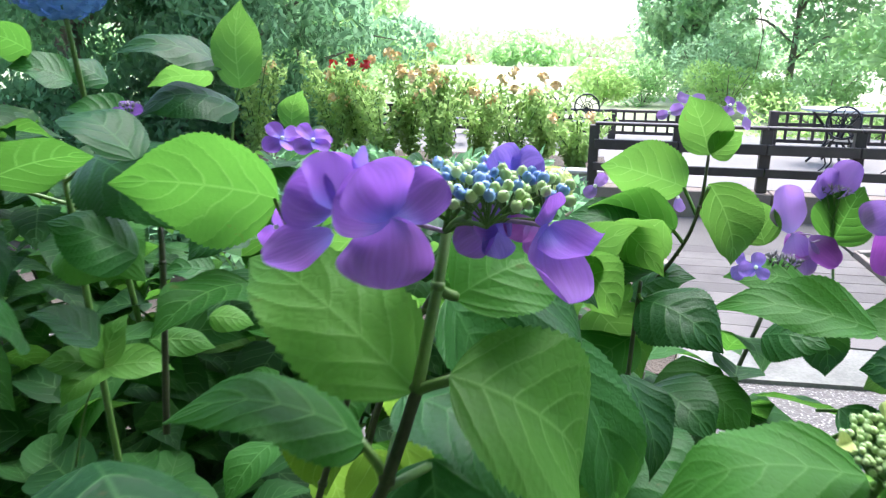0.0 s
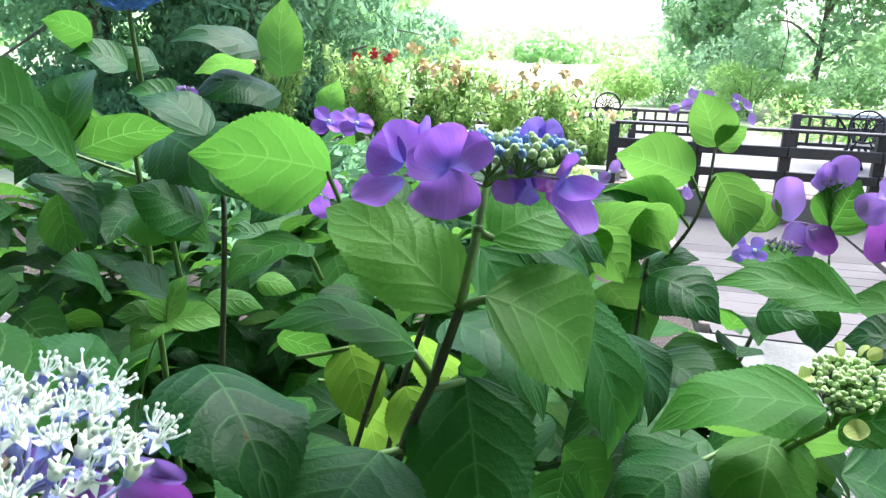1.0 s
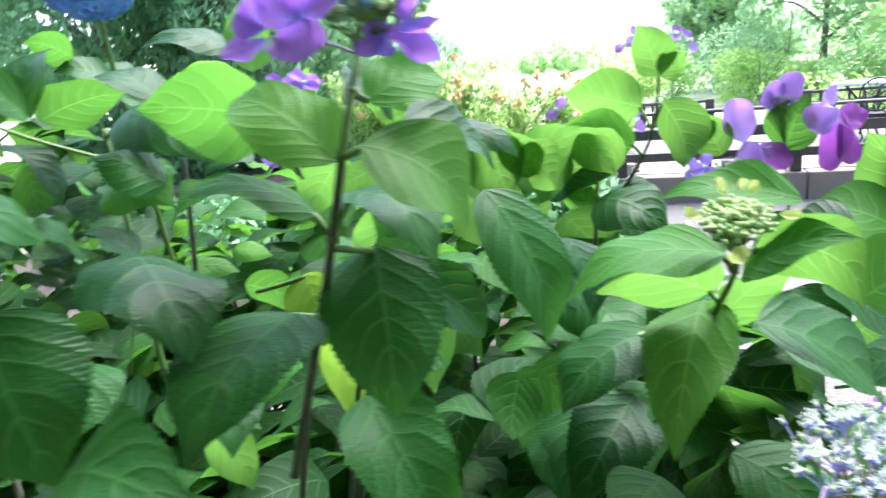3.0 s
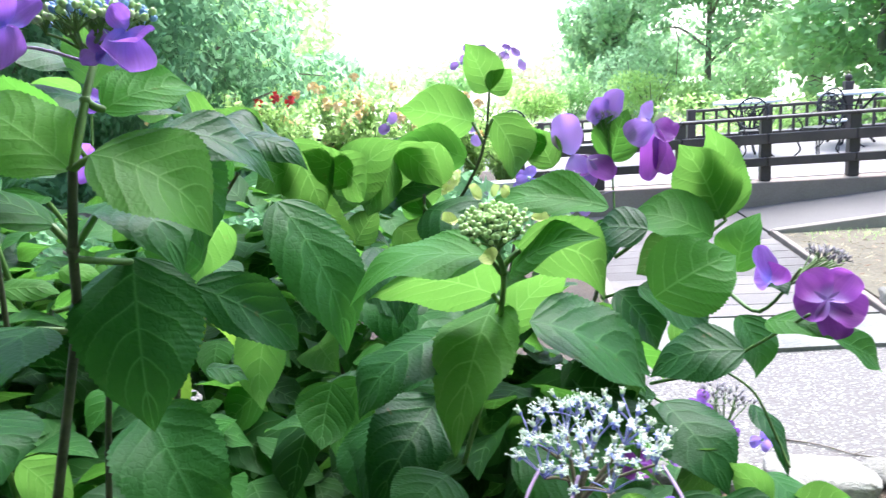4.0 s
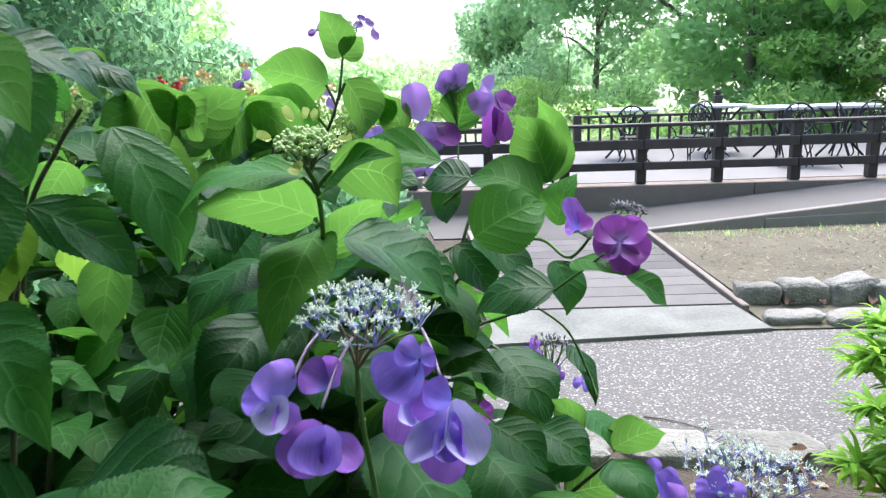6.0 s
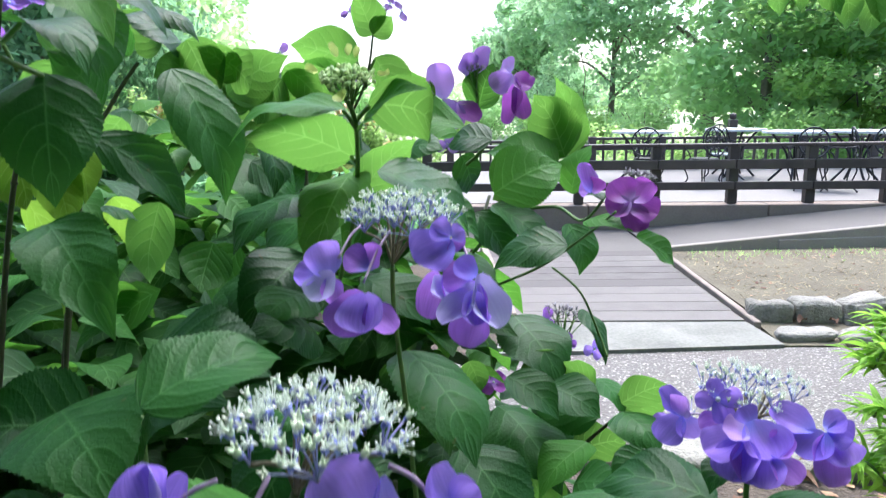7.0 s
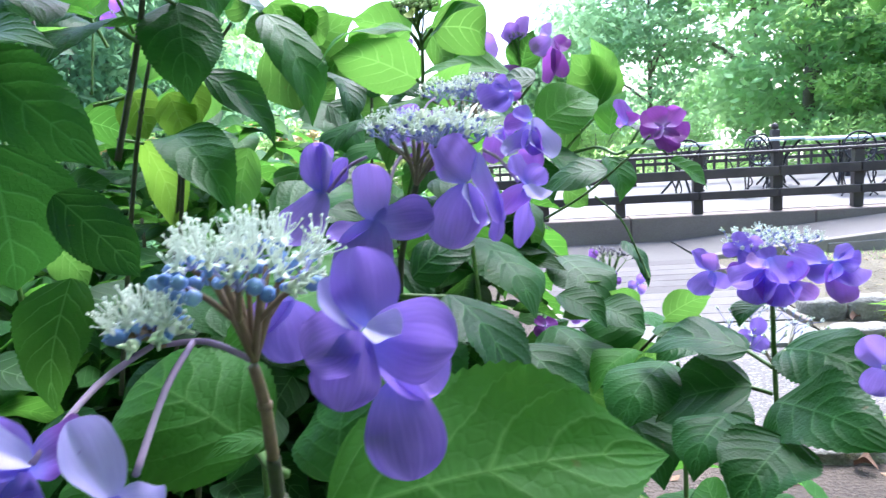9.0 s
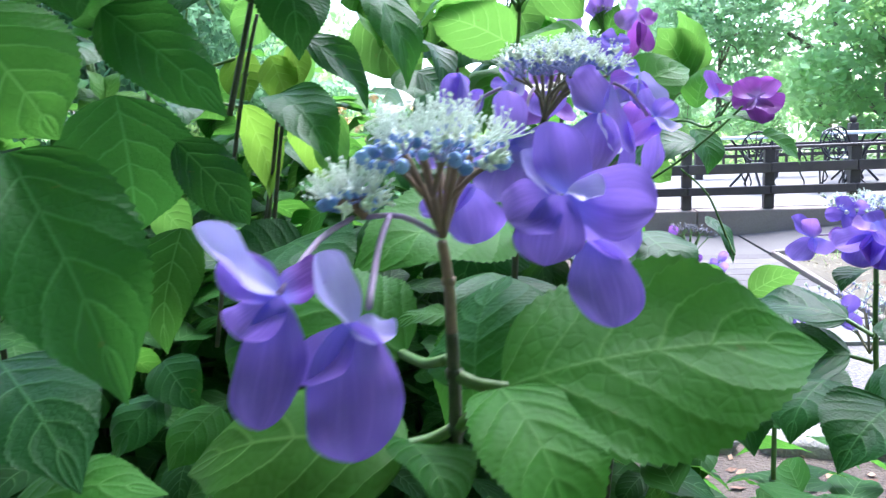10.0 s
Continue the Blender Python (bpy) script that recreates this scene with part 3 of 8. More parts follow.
def mophead(at, radius, mat, label, seed):
    """A ball of many small four-sepalled flowers."""
    rs = random.Random(seed)
    t = thing("hydrangea_plant", label, "hydrangea", group="hydrangea bush")
    h = Heap()
    c = np.asarray(at, float)
    for k in range(90):
        z = 1 - 2 * (k + 0.5) / 90
        w = k * 2.39996
        d = np.array((math.sqrt(1 - z * z) * math.cos(w), math.sqrt(1 - z * z) * math.sin(w), z))
        p = c + d * radius * rs.uniform(0.86, 1.0) * (1, 1, 0.82)
        e = unit(np.cross(d, (0.3, 0.2, 0.9)))
        g = np.cross(d, e)
        o = rs.uniform(0, 1.6)
        for i in range(4):
            x = math.cos(o + i * math.pi / 2) * e + math.sin(o + i * math.pi / 2) * g
            v, f, uv = blade(p, p + (x + d * rs.uniform(-0.1, 0.3)) * radius * 0.26, radius * 0.27, d, 0.05, 0.2, 0, 5, 2, k * 4 + i, "sepal")
            h.add(v, f, 0, uv)
    ob = h.build("flower_head", [mat], t)
    stem(t, [tuple(c), tuple(c + np.array((0.0, 0.04, -0.25))), tuple(c + np.array((0.02, 0.1, -0.7)))], 0.003, 0.005, STEM_G)
    return t


def shoot(label):
    return thing("hydrangea_plant", label, "hydrangea", group="hydrangea bush")


# ---- ground, path and terrace ----
def slab(name, corners, top, bottom, mat, label, category, parent=None):
    """A flat body over a convex outline."""
    n = len(corners)
    v = [(x, y, top if np.isscalar(top) else top[i]) for i, (x, y) in enumerate(corners)] + [(x, y, bottom) for x, y in corners]
    f = [tuple(range(n)), tuple(reversed(range(n, 2 * n)))] + [(i, i + n, (i + 1) % n + n, (i + 1) % n) for i in range(n)]
    ob = mesh_ob(name, v, f, mat, parent, smooth=False)
    bm = bmesh.new()
    bm.from_mesh(ob.data)
    bmesh.ops.recalc_face_normals(bm, faces=bm.faces)
    bm.to_mesh(ob.data)
    bm.free()
    return tagged(ob, label, category, kind="structure")


def ground_sheet():
    h = Heap()
    rings = [0, 2, 4, 7, 12, 20, 35, 60, 120, 300, 900]
    seg = 48
    v, f = [], []
    for r in rings:
        for k in range(seg):
            w = 2 * math.pi * k / seg
            x, y = r * math.sin(w), r * math.cos(w)
            z = -0.03 + (0.12 * noise.noise((x * 0.13, y * 0.13, 0)) if r > 14 else 0)
            v.append((x, y, z - (0.0 if r < 20 else 0.1)))
    for i in range(len(rings) - 1):
        for k in range(seg):
            f.append((i * seg + k, i * seg + (k + 1) % seg, (i + 1) * seg + (k + 1) % seg, (i + 1) * seg + k))
    h.add(v, f)
    return tagged(h.build("ground", [GRASS]), "pale green park lawn reaching to the trees", "lawn", kind="structure")


ground_sheet()
slab("soil_bed", [(-5, 0.45), (0.3, 0.40), (1.4, 0.9), (2.3, 2.2), (0.6, 2.75), (-5, 3.0)], 0.01, -0.05, SOIL, "dark soil bed under the hydrangeas", "soil")
slab("path", [(-6, 3.55), (0.5, 3.75), (2.15, 3.82), (4.5, 3.70), (9, 3.4), (9, -6), (-6, -6)], 0.0, -0.06, GRAVEL, "washed aggregate path with pale pebbles", "path")
slab("concrete_strip", [(0.50, 3.74), (2.13, 3.81), (2.10, 4.235), (0.60, 4.30)], 0.022, -0.04, CONC, "pale concrete strip between path and boardwalk", "paving")
slab("dirt_bed", [(2.20, 4.42), (3.2, 4.25), (9, 4.0), (9, 6.55), (2.26, 6.28)], 0.035, -0.04, DIRT, "bare dry dirt bed with sparse grass", "bed")
slab("verge", [(2.14, 3.83), (4.5, 3.71), (9, 3.41), (9, 3.99), (3.2, 4.24), (2.18, 4.41)], 0.008, -0.05, DIRT, "strip of dark soil and litter between the stones", "soil")
slab("side_bed", [(-6, 3.56), (0.48, 3.76), (0.60, 4.3), (0.58, 6.4), (0.2, 7.56), (-6, 7.8)], 0.006, -0.05, SOIL, "shaded soil bed beside the boardwalk", "soil")
slab("rose_soil", [(-6, 8.0), (0.3, 8.0), (0.3, 9.7), (-6, 9.7)], 0.30, -0.04, SOIL, "dark soil of the raised rose bed", "soil")
slab("landing", [(0.3, 6.42), (2.19, 6.36), (2.22, 7.47), (0.2, 7.56)], 0.02, -0.04, RAMPC, "flat concrete landing at the foot of the ramp", "paving")

FA, FD = Vector((2.56, 7.60, 0)), Vector((0.99875, -0.05, 0))
FRONT = [FA + FD * (0.815 * k) for k in range(-3, 8)]
TZ = 0.28
side = Vector((0.05, 0.99875, 0))
slab("terrace", [(0.0, 7.86), (9.5, 7.38), (12.5, 9.0), (10.5, 12.4), (-6, 14.0), (-6, 9.8), (0.0, 9.8)], TZ, -0.05, TERR, "pale sunlit terrace paving", "terrace")
for k in range(5):
    a, b = FA + FD * (-2.62 + 1.9 * k + 0.006), FA + FD * (-2.62 + 1.9 * (k + 1) - 0.006)
    o = part("plinth", beam(a + Vector((0, 0, 0.115)), b + Vector((0, 0, 0.115)), 0.22, 0.325, 0.008), PLINTH, None)
    tagged(o, "brown concrete plinth under the fence", "plinth", "plinth blocks", "structure")
slab("ramp", [(2.22, 6.34), (4.9, 6.44), (5.1, 7.36), (2.24, 7.475)], [0.024, 0.26, 0.27, 0.024], -0.05, RAMPC, "concrete ramp rising to the terrace", "ramp")
slab("upper_landing", [(4.904, 6.44), (9, 6.6), (9, 7.16), (5.104, 7.36)], [0.26, 0.275, 0.275, 0.27], -0.05, RAMPC, "concrete landing at the head of the ramp", "paving")
o = part("ramp_kerb", beam((2.22, 6.30, 0.01), (4.9, 6.40, 0.22), 0.07, 0.12, 0.008), RAMPW, None)
tagged(o, "low concrete kerb along the ramp", "kerb", kind="structure")
o = part("ramp_wall", beam((3.3, 6.325, 0.02), (9, 6.545, 0.09), 0.06, 0.20, 0.006), RAMPW, None)
tagged(o, "concrete side of the ramp above the dirt bed", "kerb", kind="structure")


def rail_fence(posts, z0, top, label, size=0.10):
    t = thing("wooden_fence", label, "fence")
    for p in posts:
        bm = box(bmesh.new(), (size, size, top - z0), Matrix.Translation((p.x, p.y, (top + z0) / 2)) @ Matrix.Rotation(math.atan2(FD.y, FD.x), 4, "Z"), 0.008)
        part("post", bm, FENCE, t)
    for i in range(len(posts) - 1):
        a, b = posts[i], posts[i + 1]
        g = (b - a).normalized() * 0.004
        for name, h, w, ht in (("top_rail", top + 0.014, 0.13, 0.030), ("rail", z0 + 0.43 * (top - z0) / 0.62, 0.045, 0.10), ("rail", z0 + 0.20 * (top - z0) / 0.62, 0.045, 0.085)):
            off = -side * (0.0 if name == "top_rail" else size * 0.5 + 0.0235)
            part(name, beam(a + g + off + Vector((0, 0, h)), b - g + off + Vector((0, 0, h)), w, ht, 0.006), FENCE, t)
    return t


rail_fence(FRONT, TZ, 0.89, "dark stained low timber fence on a brown plinth")


def lattice_fence(a, b, z0, top, bays, label):
    t = thing("lattice_fence", label, "fence")
    a, b = Vector(a), Vector(b)
    for i in range(bays + 1):
        p = a.lerp(b, i / bays)
        tall = 0.28 if i == 2 else 0.03
        part("post", box(bmesh.new(), (0.12, 0.12, top + tall - z0), Matrix.Translation((p.x, p.y, (top + tall + z0) / 2)), 0.008), FENCE, t)
        if i == 2:
            h = Heap()
            h.ball((p.x, p.y, top + tall + 0.05), 0.06)
            h.build("finial", [FENCE], t)
    up = Vector((0, 0, 1))
    for i in range(bays):
        p, q = a.lerp(b, i / bays), a.lerp(b, (i + 1) / bays)
        for h, w, ht in ((top, 0.10, 0.04), (top - 0.16, 0.04, 0.05), (z0 + 0.10, 0.04, 0.05)):
            part("rail", beam(p + up * h, q + up * h, w, ht, 0.004), FENCE, t)
        for k in range(1, 6):
            c = p.lerp(q, k / 6)
            part("baluster", box(bmesh.new(), (0.035, 0.035, top - z0 - 0.1), Matrix.Translation((c.x, c.y, (top + z0 + 0.1) / 2))), FENCE, t)
    return t


lattice_fence((2.75, 11.5, 0), (10.4, 10.9, 0), TZ, 0.78, 7, "dark timber lattice fence at the back of the terrace")
lattice_fence((-4.6, 12.4, 0), (1.5, 12.0, 0), TZ, 0.72, 6, "dark timber fence behind the rose bed")


# ---- garden chairs and tables ----
def cast_chair(at, turn, seat_mat=None):
    """Cast garden chair: round openwork back, slatted seat, curled arms, bowed legs."""
    t = thing("garden_chair", "black cast metal garden chair with openwork round back", "chair", group="terrace chairs")
    s = Heap()
    w = [(0.20 * math.cos(k * math.pi / 8), 0.20 * math.sin(k * math.pi / 8)) for k in range(16)]
    s.add([(x, y, 0.42) for x, y in w] + [(x, y, 0.40) for x, y in w], [tuple(range(16)), tuple(reversed(range(16, 32)))] + [(i, i + 16, (i + 1) % 16 + 16, (i + 1) % 16) for i in range(16)])
    s.build("seat", [seat_mat or IRON], t, smooth=False)
    ring = [np.array((0.20 * math.sin(k * math.pi / 10), 0.19 + 0.05 * math.cos(k * math.pi / 10), 0.66 - 0.20 * math.cos(k * math.pi / 10))) for k in range(21)]
    b = Heap()
    b.tube(ring, 0.013, 6)
    back = b.build("backrest", [IRON], t)

    def rod(name, pts, r):
        h = Heap()
        h.tube(pts, r, 5)
        h.build(name, [IRON], back)

    for k in range(10):
        rod("spoke", curve_pts([(0, 0.20, 0.62), 0.5 * ring[2 * k] + 0.5 * np.array((0.05, 0.20, 0.66)), ring[2 * k]], 3), 0.007)
    for r in (0.09, 0.05):
        rod("back_ring", [np.array((r * math.sin(k * math.pi / 6), 0.20, 0.66 - r * math.cos(k * math.pi / 6))) for k in range(13)], 0.007)
    rod("back_post", [(-0.1, 0.19, 0.42), (-0.06, 0.2, 0.5)], 0.011)
    rod("back_post", [(0.1, 0.19, 0.42), (0.06, 0.2, 0.5)], 0.011)
    for sx in (-1, 1):
        h = Heap()
        h.tube(curve_pts([(sx * 0.19, 0.2, 0.62), (sx * 0.25, 0.05, 0.60), (sx * 0.25, -0.12, 0.60), (sx * 0.22, -0.15, 0.55), (sx * 0.2, -0.1, 0.5), (sx * 0.18, -0.08, 0.42)], 4), 0.010, 5)
        h.build("armrest", [IRON], t)
        for sy in (-1, 1):
            h = Heap()
            h.tube(curve_pts([(sx * 0.14, sy * 0.14, 0.41), (sx * 0.20, sy * 0.19, 0.30), (sx * 0.15, sy * 0.15, 0.12), (sx * 0.22, sy * 0.22, 0.012)], 4), 0.011, 5)
            h.build("leg", [IRON], t)
    t.matrix_world = pose(*at, 0, 0, turn) @ Matrix.Scale(0.88, 4)
    return t


def cast_table(at, turn):
    t = thing("garden_table", "round pale topped garden table on cast legs", "table", group="terrace tables")
    h = Heap()
    w = [(0.42 * math.cos(k * math.pi / 14), 0.42 * math.sin(k * math.pi / 14)) for k in range(28)]
    h.add([(x, y, 0.68) for x, y in w] + [(x, y, 0.652) for x, y in w], [tuple(range(28)), tuple(reversed(range(28, 56)))] + [(i, i + 28, (i + 1) % 28 + 28, (i + 1) % 28) for i in range(28)])
    h.build("tabletop", [TABLE], t, smooth=False)
    for k in range(4):
        c, s = math.cos(k * math.pi / 2), math.sin(k * math.pi / 2)
        h = Heap()
        h.tube(curve_pts([(0.30 * c, 0.30 * s, 0.652), (0.12 * c, 0.12 * s, 0.42), (0.10 * c, 0.10 * s, 0.25), (0.30 * c, 0.30 * s, 0.014)], 4), 0.017, 5)
        h.build("leg", [IRON], t)
    t.matrix_world = pose(*at, 0, 0, turn)
    return t


# ---- trees and shrubs ----
def leaf_cloud(h, centre, radii, count, size, rs, flat=0.0, slot=0, hole=0.0, droop=0.0):
    """Loose bent leaves through an uneven body, denser towards its skin."""
    c = np.asarray(centre, float)
    u = rs.normal(size=(count, 3))
    u /= np.linalg.norm(u, axis=1)[:, None]
    r = rs.uniform(0.45, 1.0, count) ** 0.5
    p = c + u * r[:, None] * np.asarray(radii)
    a = rs.normal(size=(count, 3))
    a[:, 2] = a[:, 2] * (1 - flat) - droop
    a /= np.linalg.norm(a, axis=1)[:, None]
    b = np.cross(a, rs.normal(size=(count, 3)) * np.array((1 - flat, 1 - flat, 1.0)) + np.array((0, 0, flat * 2)))
    b /= np.linalg.norm(b, axis=1)[:, None] + 1e-9
    s = size * rs.uniform(0.6, 1.4, count)[:, None]
    k = h.n
    v = np.stack([p - a * s, p + b * s * 0.45, p + a * s, p - b * s * 0.45], 1).reshape(-1, 3)
    h.v.extend(map(tuple, v.tolist()))
    h.uv.extend([(0.5, 0.5)] * (4 * count))
    h.f.extend([(k + 4 * i, k + 4 * i + 1, k + 4 * i + 2, k + 4 * i + 3) for i in range(count)])
    h.s.extend([slot] * count)
    h.n += 4 * count


def tree(at, height, spread, mat, label, seed, clumps=26, per=260, size=0.11, trunk=0.16, low=0.25, flat=0.0, lean=(0, 0), droop=0.0, limbs=7):
    """Tapered trunk, forking limbs, and a crown of leafy clumps with gaps."""
    rs = np.random.RandomState(seed)
    t = thing("tree", label, "tree", at)
    w = Heap()
    top = np.array((lean[0], lean[1], height * 0.82))
    p = curve_pts([(0, 0, -0.05), top * 0.3 + rs.normal(size=3) * 0.12, top * 0.65 + rs.normal(size=3) * 0.2, top], 5)
    w.tube(p, [trunk * (1 - 0.85 * i / (len(p) - 1)) for i in range(len(p))], 9)
    ends = []
    for k in range(limbs):
        f = low + (0.95 - low) * (k + 0.3) / limbs
        q = p[int(f * (len(p) - 1))]
        ang = k * 2.4 + rs.uniform(-0.4, 0.4)
        out = np.array((math.cos(ang), math.sin(ang), rs.uniform(0.25, 0.8))) * spread * rs.uniform(0.55, 0.9) * (1.1 - 0.5 * f)
        m = q + out * 0.5 + np.array((0, 0, 0.12 * spread))
        w.tube(curve_pts([q, m, q + out], 4), [trunk * 0.38, trunk * 0.36, trunk * 0.34, trunk * 0.3, trunk * 0.26, trunk * 0.2, trunk * 0.16, trunk * 0.12, trunk * 0.07], 6)
        for j in range(2):
            e = q + out * rs.uniform(0.5, 0.9) + rs.normal(size=3) * spread * 0.28
            w.tube([q + out * 0.5, e], [trunk * 0.16, trunk * 0.05], 5)
            ends.append(e)
        ends.append(q + out)
    w.build("trunk", [BARK], t)
    h = Heap()
    for k in range(clumps):
        if k < len(ends):
            c = ends[k]
        else:
            z = rs.uniform(low, 1.0)
            r = spread * math.sqrt(max(0.05, 1 - ((z - 0.55) / 0.55) ** 2)) * rs.uniform(0.35, 1.0)
            ang = rs.uniform(0, 6.28)
            c = np.array((math.cos(ang) * r, math.sin(ang) * r, z * height)) + np.array((lean[0], lean[1], 0)) * z
        k2 = spread * rs.uniform(0.22, 0.40)
        leaf_cloud(h, c, (k2, k2, k2 * (0.7 - 0.45 * flat)), per, size, rs, flat, 0, 0, droop)
    h.build("crown", [mat], t, smooth=False)
    return t


def shrub(at, radii, mat, label, seed, count=2600, size=0.05, name="shrub"):
    rs = np.random.RandomState(seed)
    t = thing(name, label, "shrub", at)
    w = Heap()
    for k in range(7):
        ang = k * 0.9
        w.tube(curve_pts([(0, 0, -0.02), (0.3 * radii[0] * math.cos(ang), 0.3 * radii[1] * math.sin(ang), radii[2] * 0.8), (0.7 * radii[0] * math.cos(ang), 0.7 * radii[1] * math.sin(ang), radii[2] * 1.5)], 3), 0.012, 5)
    w.build("branches", [BARK], t)
    h = Heap()
    for k in range(9):
        o = rs.normal(size=3) * np.asarray(radii) * 0.35
        leaf_cloud(h, np.array((0, 0, radii[2])) + o, [r * 0.62 for r in radii], count // 9, size, rs)
    h.build("foliage", [mat], t, smooth=False)
    return t


def rose_bush(at, height, seed, blooms, red=0):
    """Thorny canes with small leaves and loose double blooms."""
    rs = np.random.RandomState(seed)
    t = thing("rose_bush", "leggy rose bush with apricot blooms" if not red else "rose bush with bright red blooms", "rose", at, "rose bed")
    lv, tops = Heap(), []
    for k in range(7):
        w = Heap()
        ang = rs.uniform(0, 6.28)
        e = np.array((math.cos(ang) * 0.32, math.sin(ang) * 0.32, height * rs.uniform(0.7, 1.0)))
        c = curve_pts([(0, 0, 0), e * (0.35, 0.35, 0.5), e], 5)
        w.tube(c, 0.008, 5)
        w.build("cane", [STEM_G], t)
        tops.append(e)
        for q in c[2:]:
            leaf_cloud(lv, q, (0.12, 0.12, 0.10), 24, 0.036, rs)
    lv.build("foliage", [ROSELEAF], t, smooth=False)
    for k in range(blooms):
        e = tops[k % len(tops)] + rs.normal(size=3) * (0.09, 0.09, 0.10) + np.array((0.0, -0.08, 0.04))
        h = Heap()
        for i in range(11):
            d = unit(rs.normal(size=3) + np.array((0, -0.3, 0.6)))
            x = unit(np.cross(d, rs.normal(size=3)))
            y = np.cross(d, x)
            r = 0.062
            h.add([tuple(e + q) for q in (d * 0.008, x * r * 0.7 + d * r, d * r * 1.25, y * r * 0.7 + d * r)], [(0, 1, 2, 3)])
        h.ball(e + np.array((0, 0, 0.008)), 0.04)
        h.build("bloom", [ROSE_R if red else ROSE_Y], t)
    return t


# ---- terrace furniture ----
for x, y, a in ((2.95, 9.15, 150), (3.62, 9.0, 200), (4.18, 9.75, 20), (4.73, 8.6, 170), (5.02, 8.45, 250), (5.75, 8.7, 160), (6.5, 9.3, 200)):
    cast_chair((x, y, TZ), a, SEATW if a == 20 else None)
for x, y in ((3.1, 9.95), (4.55, 10.3), (4.95, 9.35), (5.75, 9.3)):
    cast_table((x, y, TZ), 30 * x)
for x, y, a in ((-3.26, 10.9, 180), (-1.75, 10.9, 200), (-0.5, 10.8, 170), (0.03, 10.9, 190)):
    cast_chair((x, y, TZ), a)

# ---- rose bed and its pale wall ----
o = part("planter_wall", beam((-1.3, 7.955, 0.17), (0.22, 7.98, 0.17), 0.16, 0.36, 0.01), WALLW, None)
tagged(o, "pale rendered wall of the rose bed", "wall", kind="structure")
o = part("planter_cap", beam((-1.3, 7.955, 0.372), (0.24, 7.98, 0.372), 0.22, 0.04, 0.008), WALLW, None)
tagged(o, "white cap on the rose bed wall", "coping", kind="structure")
for x, y, h, n, r in ((-2.6, 8.5, 1.1, 5, 0), (-2.05, 8.7, 1.35, 6, 0), (-1.6, 8.35, 1.05, 5, 0), (-1.2, 8.9, 1.0, 4, 0), (-0.75, 8.5, 0.85, 4, 0), (-0.45, 8.9, 0.95, 4, 0), (-0.05, 8.6, 0.62, 2, 0), (-1.75, 8.75, 1.15, 5, 0), (-2.3, 8.4, 0.95, 4, 0), (-2.87, 8.4, 1.25, 3, 1), (-4.0, 8.6, 1.2, 4, 0)):
    rose_bush((x, y, 0.29), h, int(50 - 7 * x), n, r)

# ---- trees, shrubs and the far side of the park ----
tree((-5.3, 10.6, -0.05), 6.5, 2.0, CROWN_E, "dark drooping conifer beside the rose bed", 11, 80, 560, 0.065, 0.16, 0.12, 0.0, (0.2, -0.3), 0.9, 10)
tree((-7.6, 10.2, -0.05), 7.5, 2.6, CROWN_D, "dark drooping conifer at the edge of the lawn", 12, 70, 500, 0.07, 0.18, 0.10, 0.0, (0, 0), 0.9, 10)
# trees 13 and 15 wear the pale crown, distance haze coloured in
tree((-7.4, 19.0, -0.05), 6.8, 2.7, CROWN_HAZE, "pale green broadleaf tree beyond the rose bed", 13, 50, 230, 0.12, 0.16, 0.15)
tree((-9.6, 22.0, -0.05), 9.5, 3.6, CROWN_A, "tall light green broadleaf tree", 14, 60, 380, 0.15, 0.2, 0.2)
tree((-9.2, 27.0, -0.05), 6.0, 2.2, CROWN_HAZE, "pale young tree on the lawn", 15, 32, 190, 0.13, 0.14, 0.2)
tree((6.4, 25.0, -0.05), 8.2, 3.4, CROWN_B, "airy tree with a forked grey trunk", 16, 46, 260, 0.12, 0.13, 0.25, 0.2)
tree((9.4, 24.0, -0.05), 11.0, 4.0, CROWN_B, "tall tree with pale limbs behind the terrace", 17, 46, 190, 0.15, 0.26, 0.25, 0.2)
tree((8.2, 17.0, -0.05), 7.5, 2.9, CROWN_A, "broad tree with layered leafy boughs", 18, 66, 250, 0.13, 0.18, 0.1, 0.35, (0, 0), 0.25)
tree((9.9, 14.6, -0.05), 6.0, 2.6, CROWN_C, "fine-leaved yellow-green tree by the fence", 19, 60, 400, 0.08, 0.12, 0.12, 0.45, (0, 0), 0.2)
tree((12.6, 14.0, -0.05), 8.0, 3.0, CROWN_C, "yellow-green tree with bronze tips", 20, 60, 300, 0.11, 0.18, 0.12, 0.4)
tree((13.5, 21.0, -0.05), 10.0, 3.8, CROWN_B, "tall airy tree behind the others", 21, 50, 200, 0.16, 0.28, 0.1)
tree((16.5, 17.0, -0.05), 10.0, 3.6, CROWN_B, "tall broadleaf tree behind the terrace", 22, 50, 210, 0.16, 0.26, 0.1)
tree((4.2, 31.0, -0.05), 6.5, 3.0, CROWN_B, "grey-green tree at the edge of the lawn", 23, 40, 340, 0.15, 0.2, 0.15)
shrub((4.05, 21.9, -0.05), (0.95, 0.9, 0.75), CROWN_C, "clipped round yellow-green shrub", 31, 3200, 0.06)
shrub((5.0, 20.8, -0.05), (0.6, 0.6, 0.5), CROWN_C, "small round yellow-green shrub", 32, 2200, 0.05)
shrub((3.9, 24.8, -0.05), (1.3, 1.2, 1.2), CROWN_B, "round blue-green shrub on the lawn", 33, 3400, 0.07)
shrub((6.1, 20.0, -0.05), (1.0, 0.9, 0.8), CROWN_A, "round mid-green shrub on the lawn", 34, 3000, 0.06)
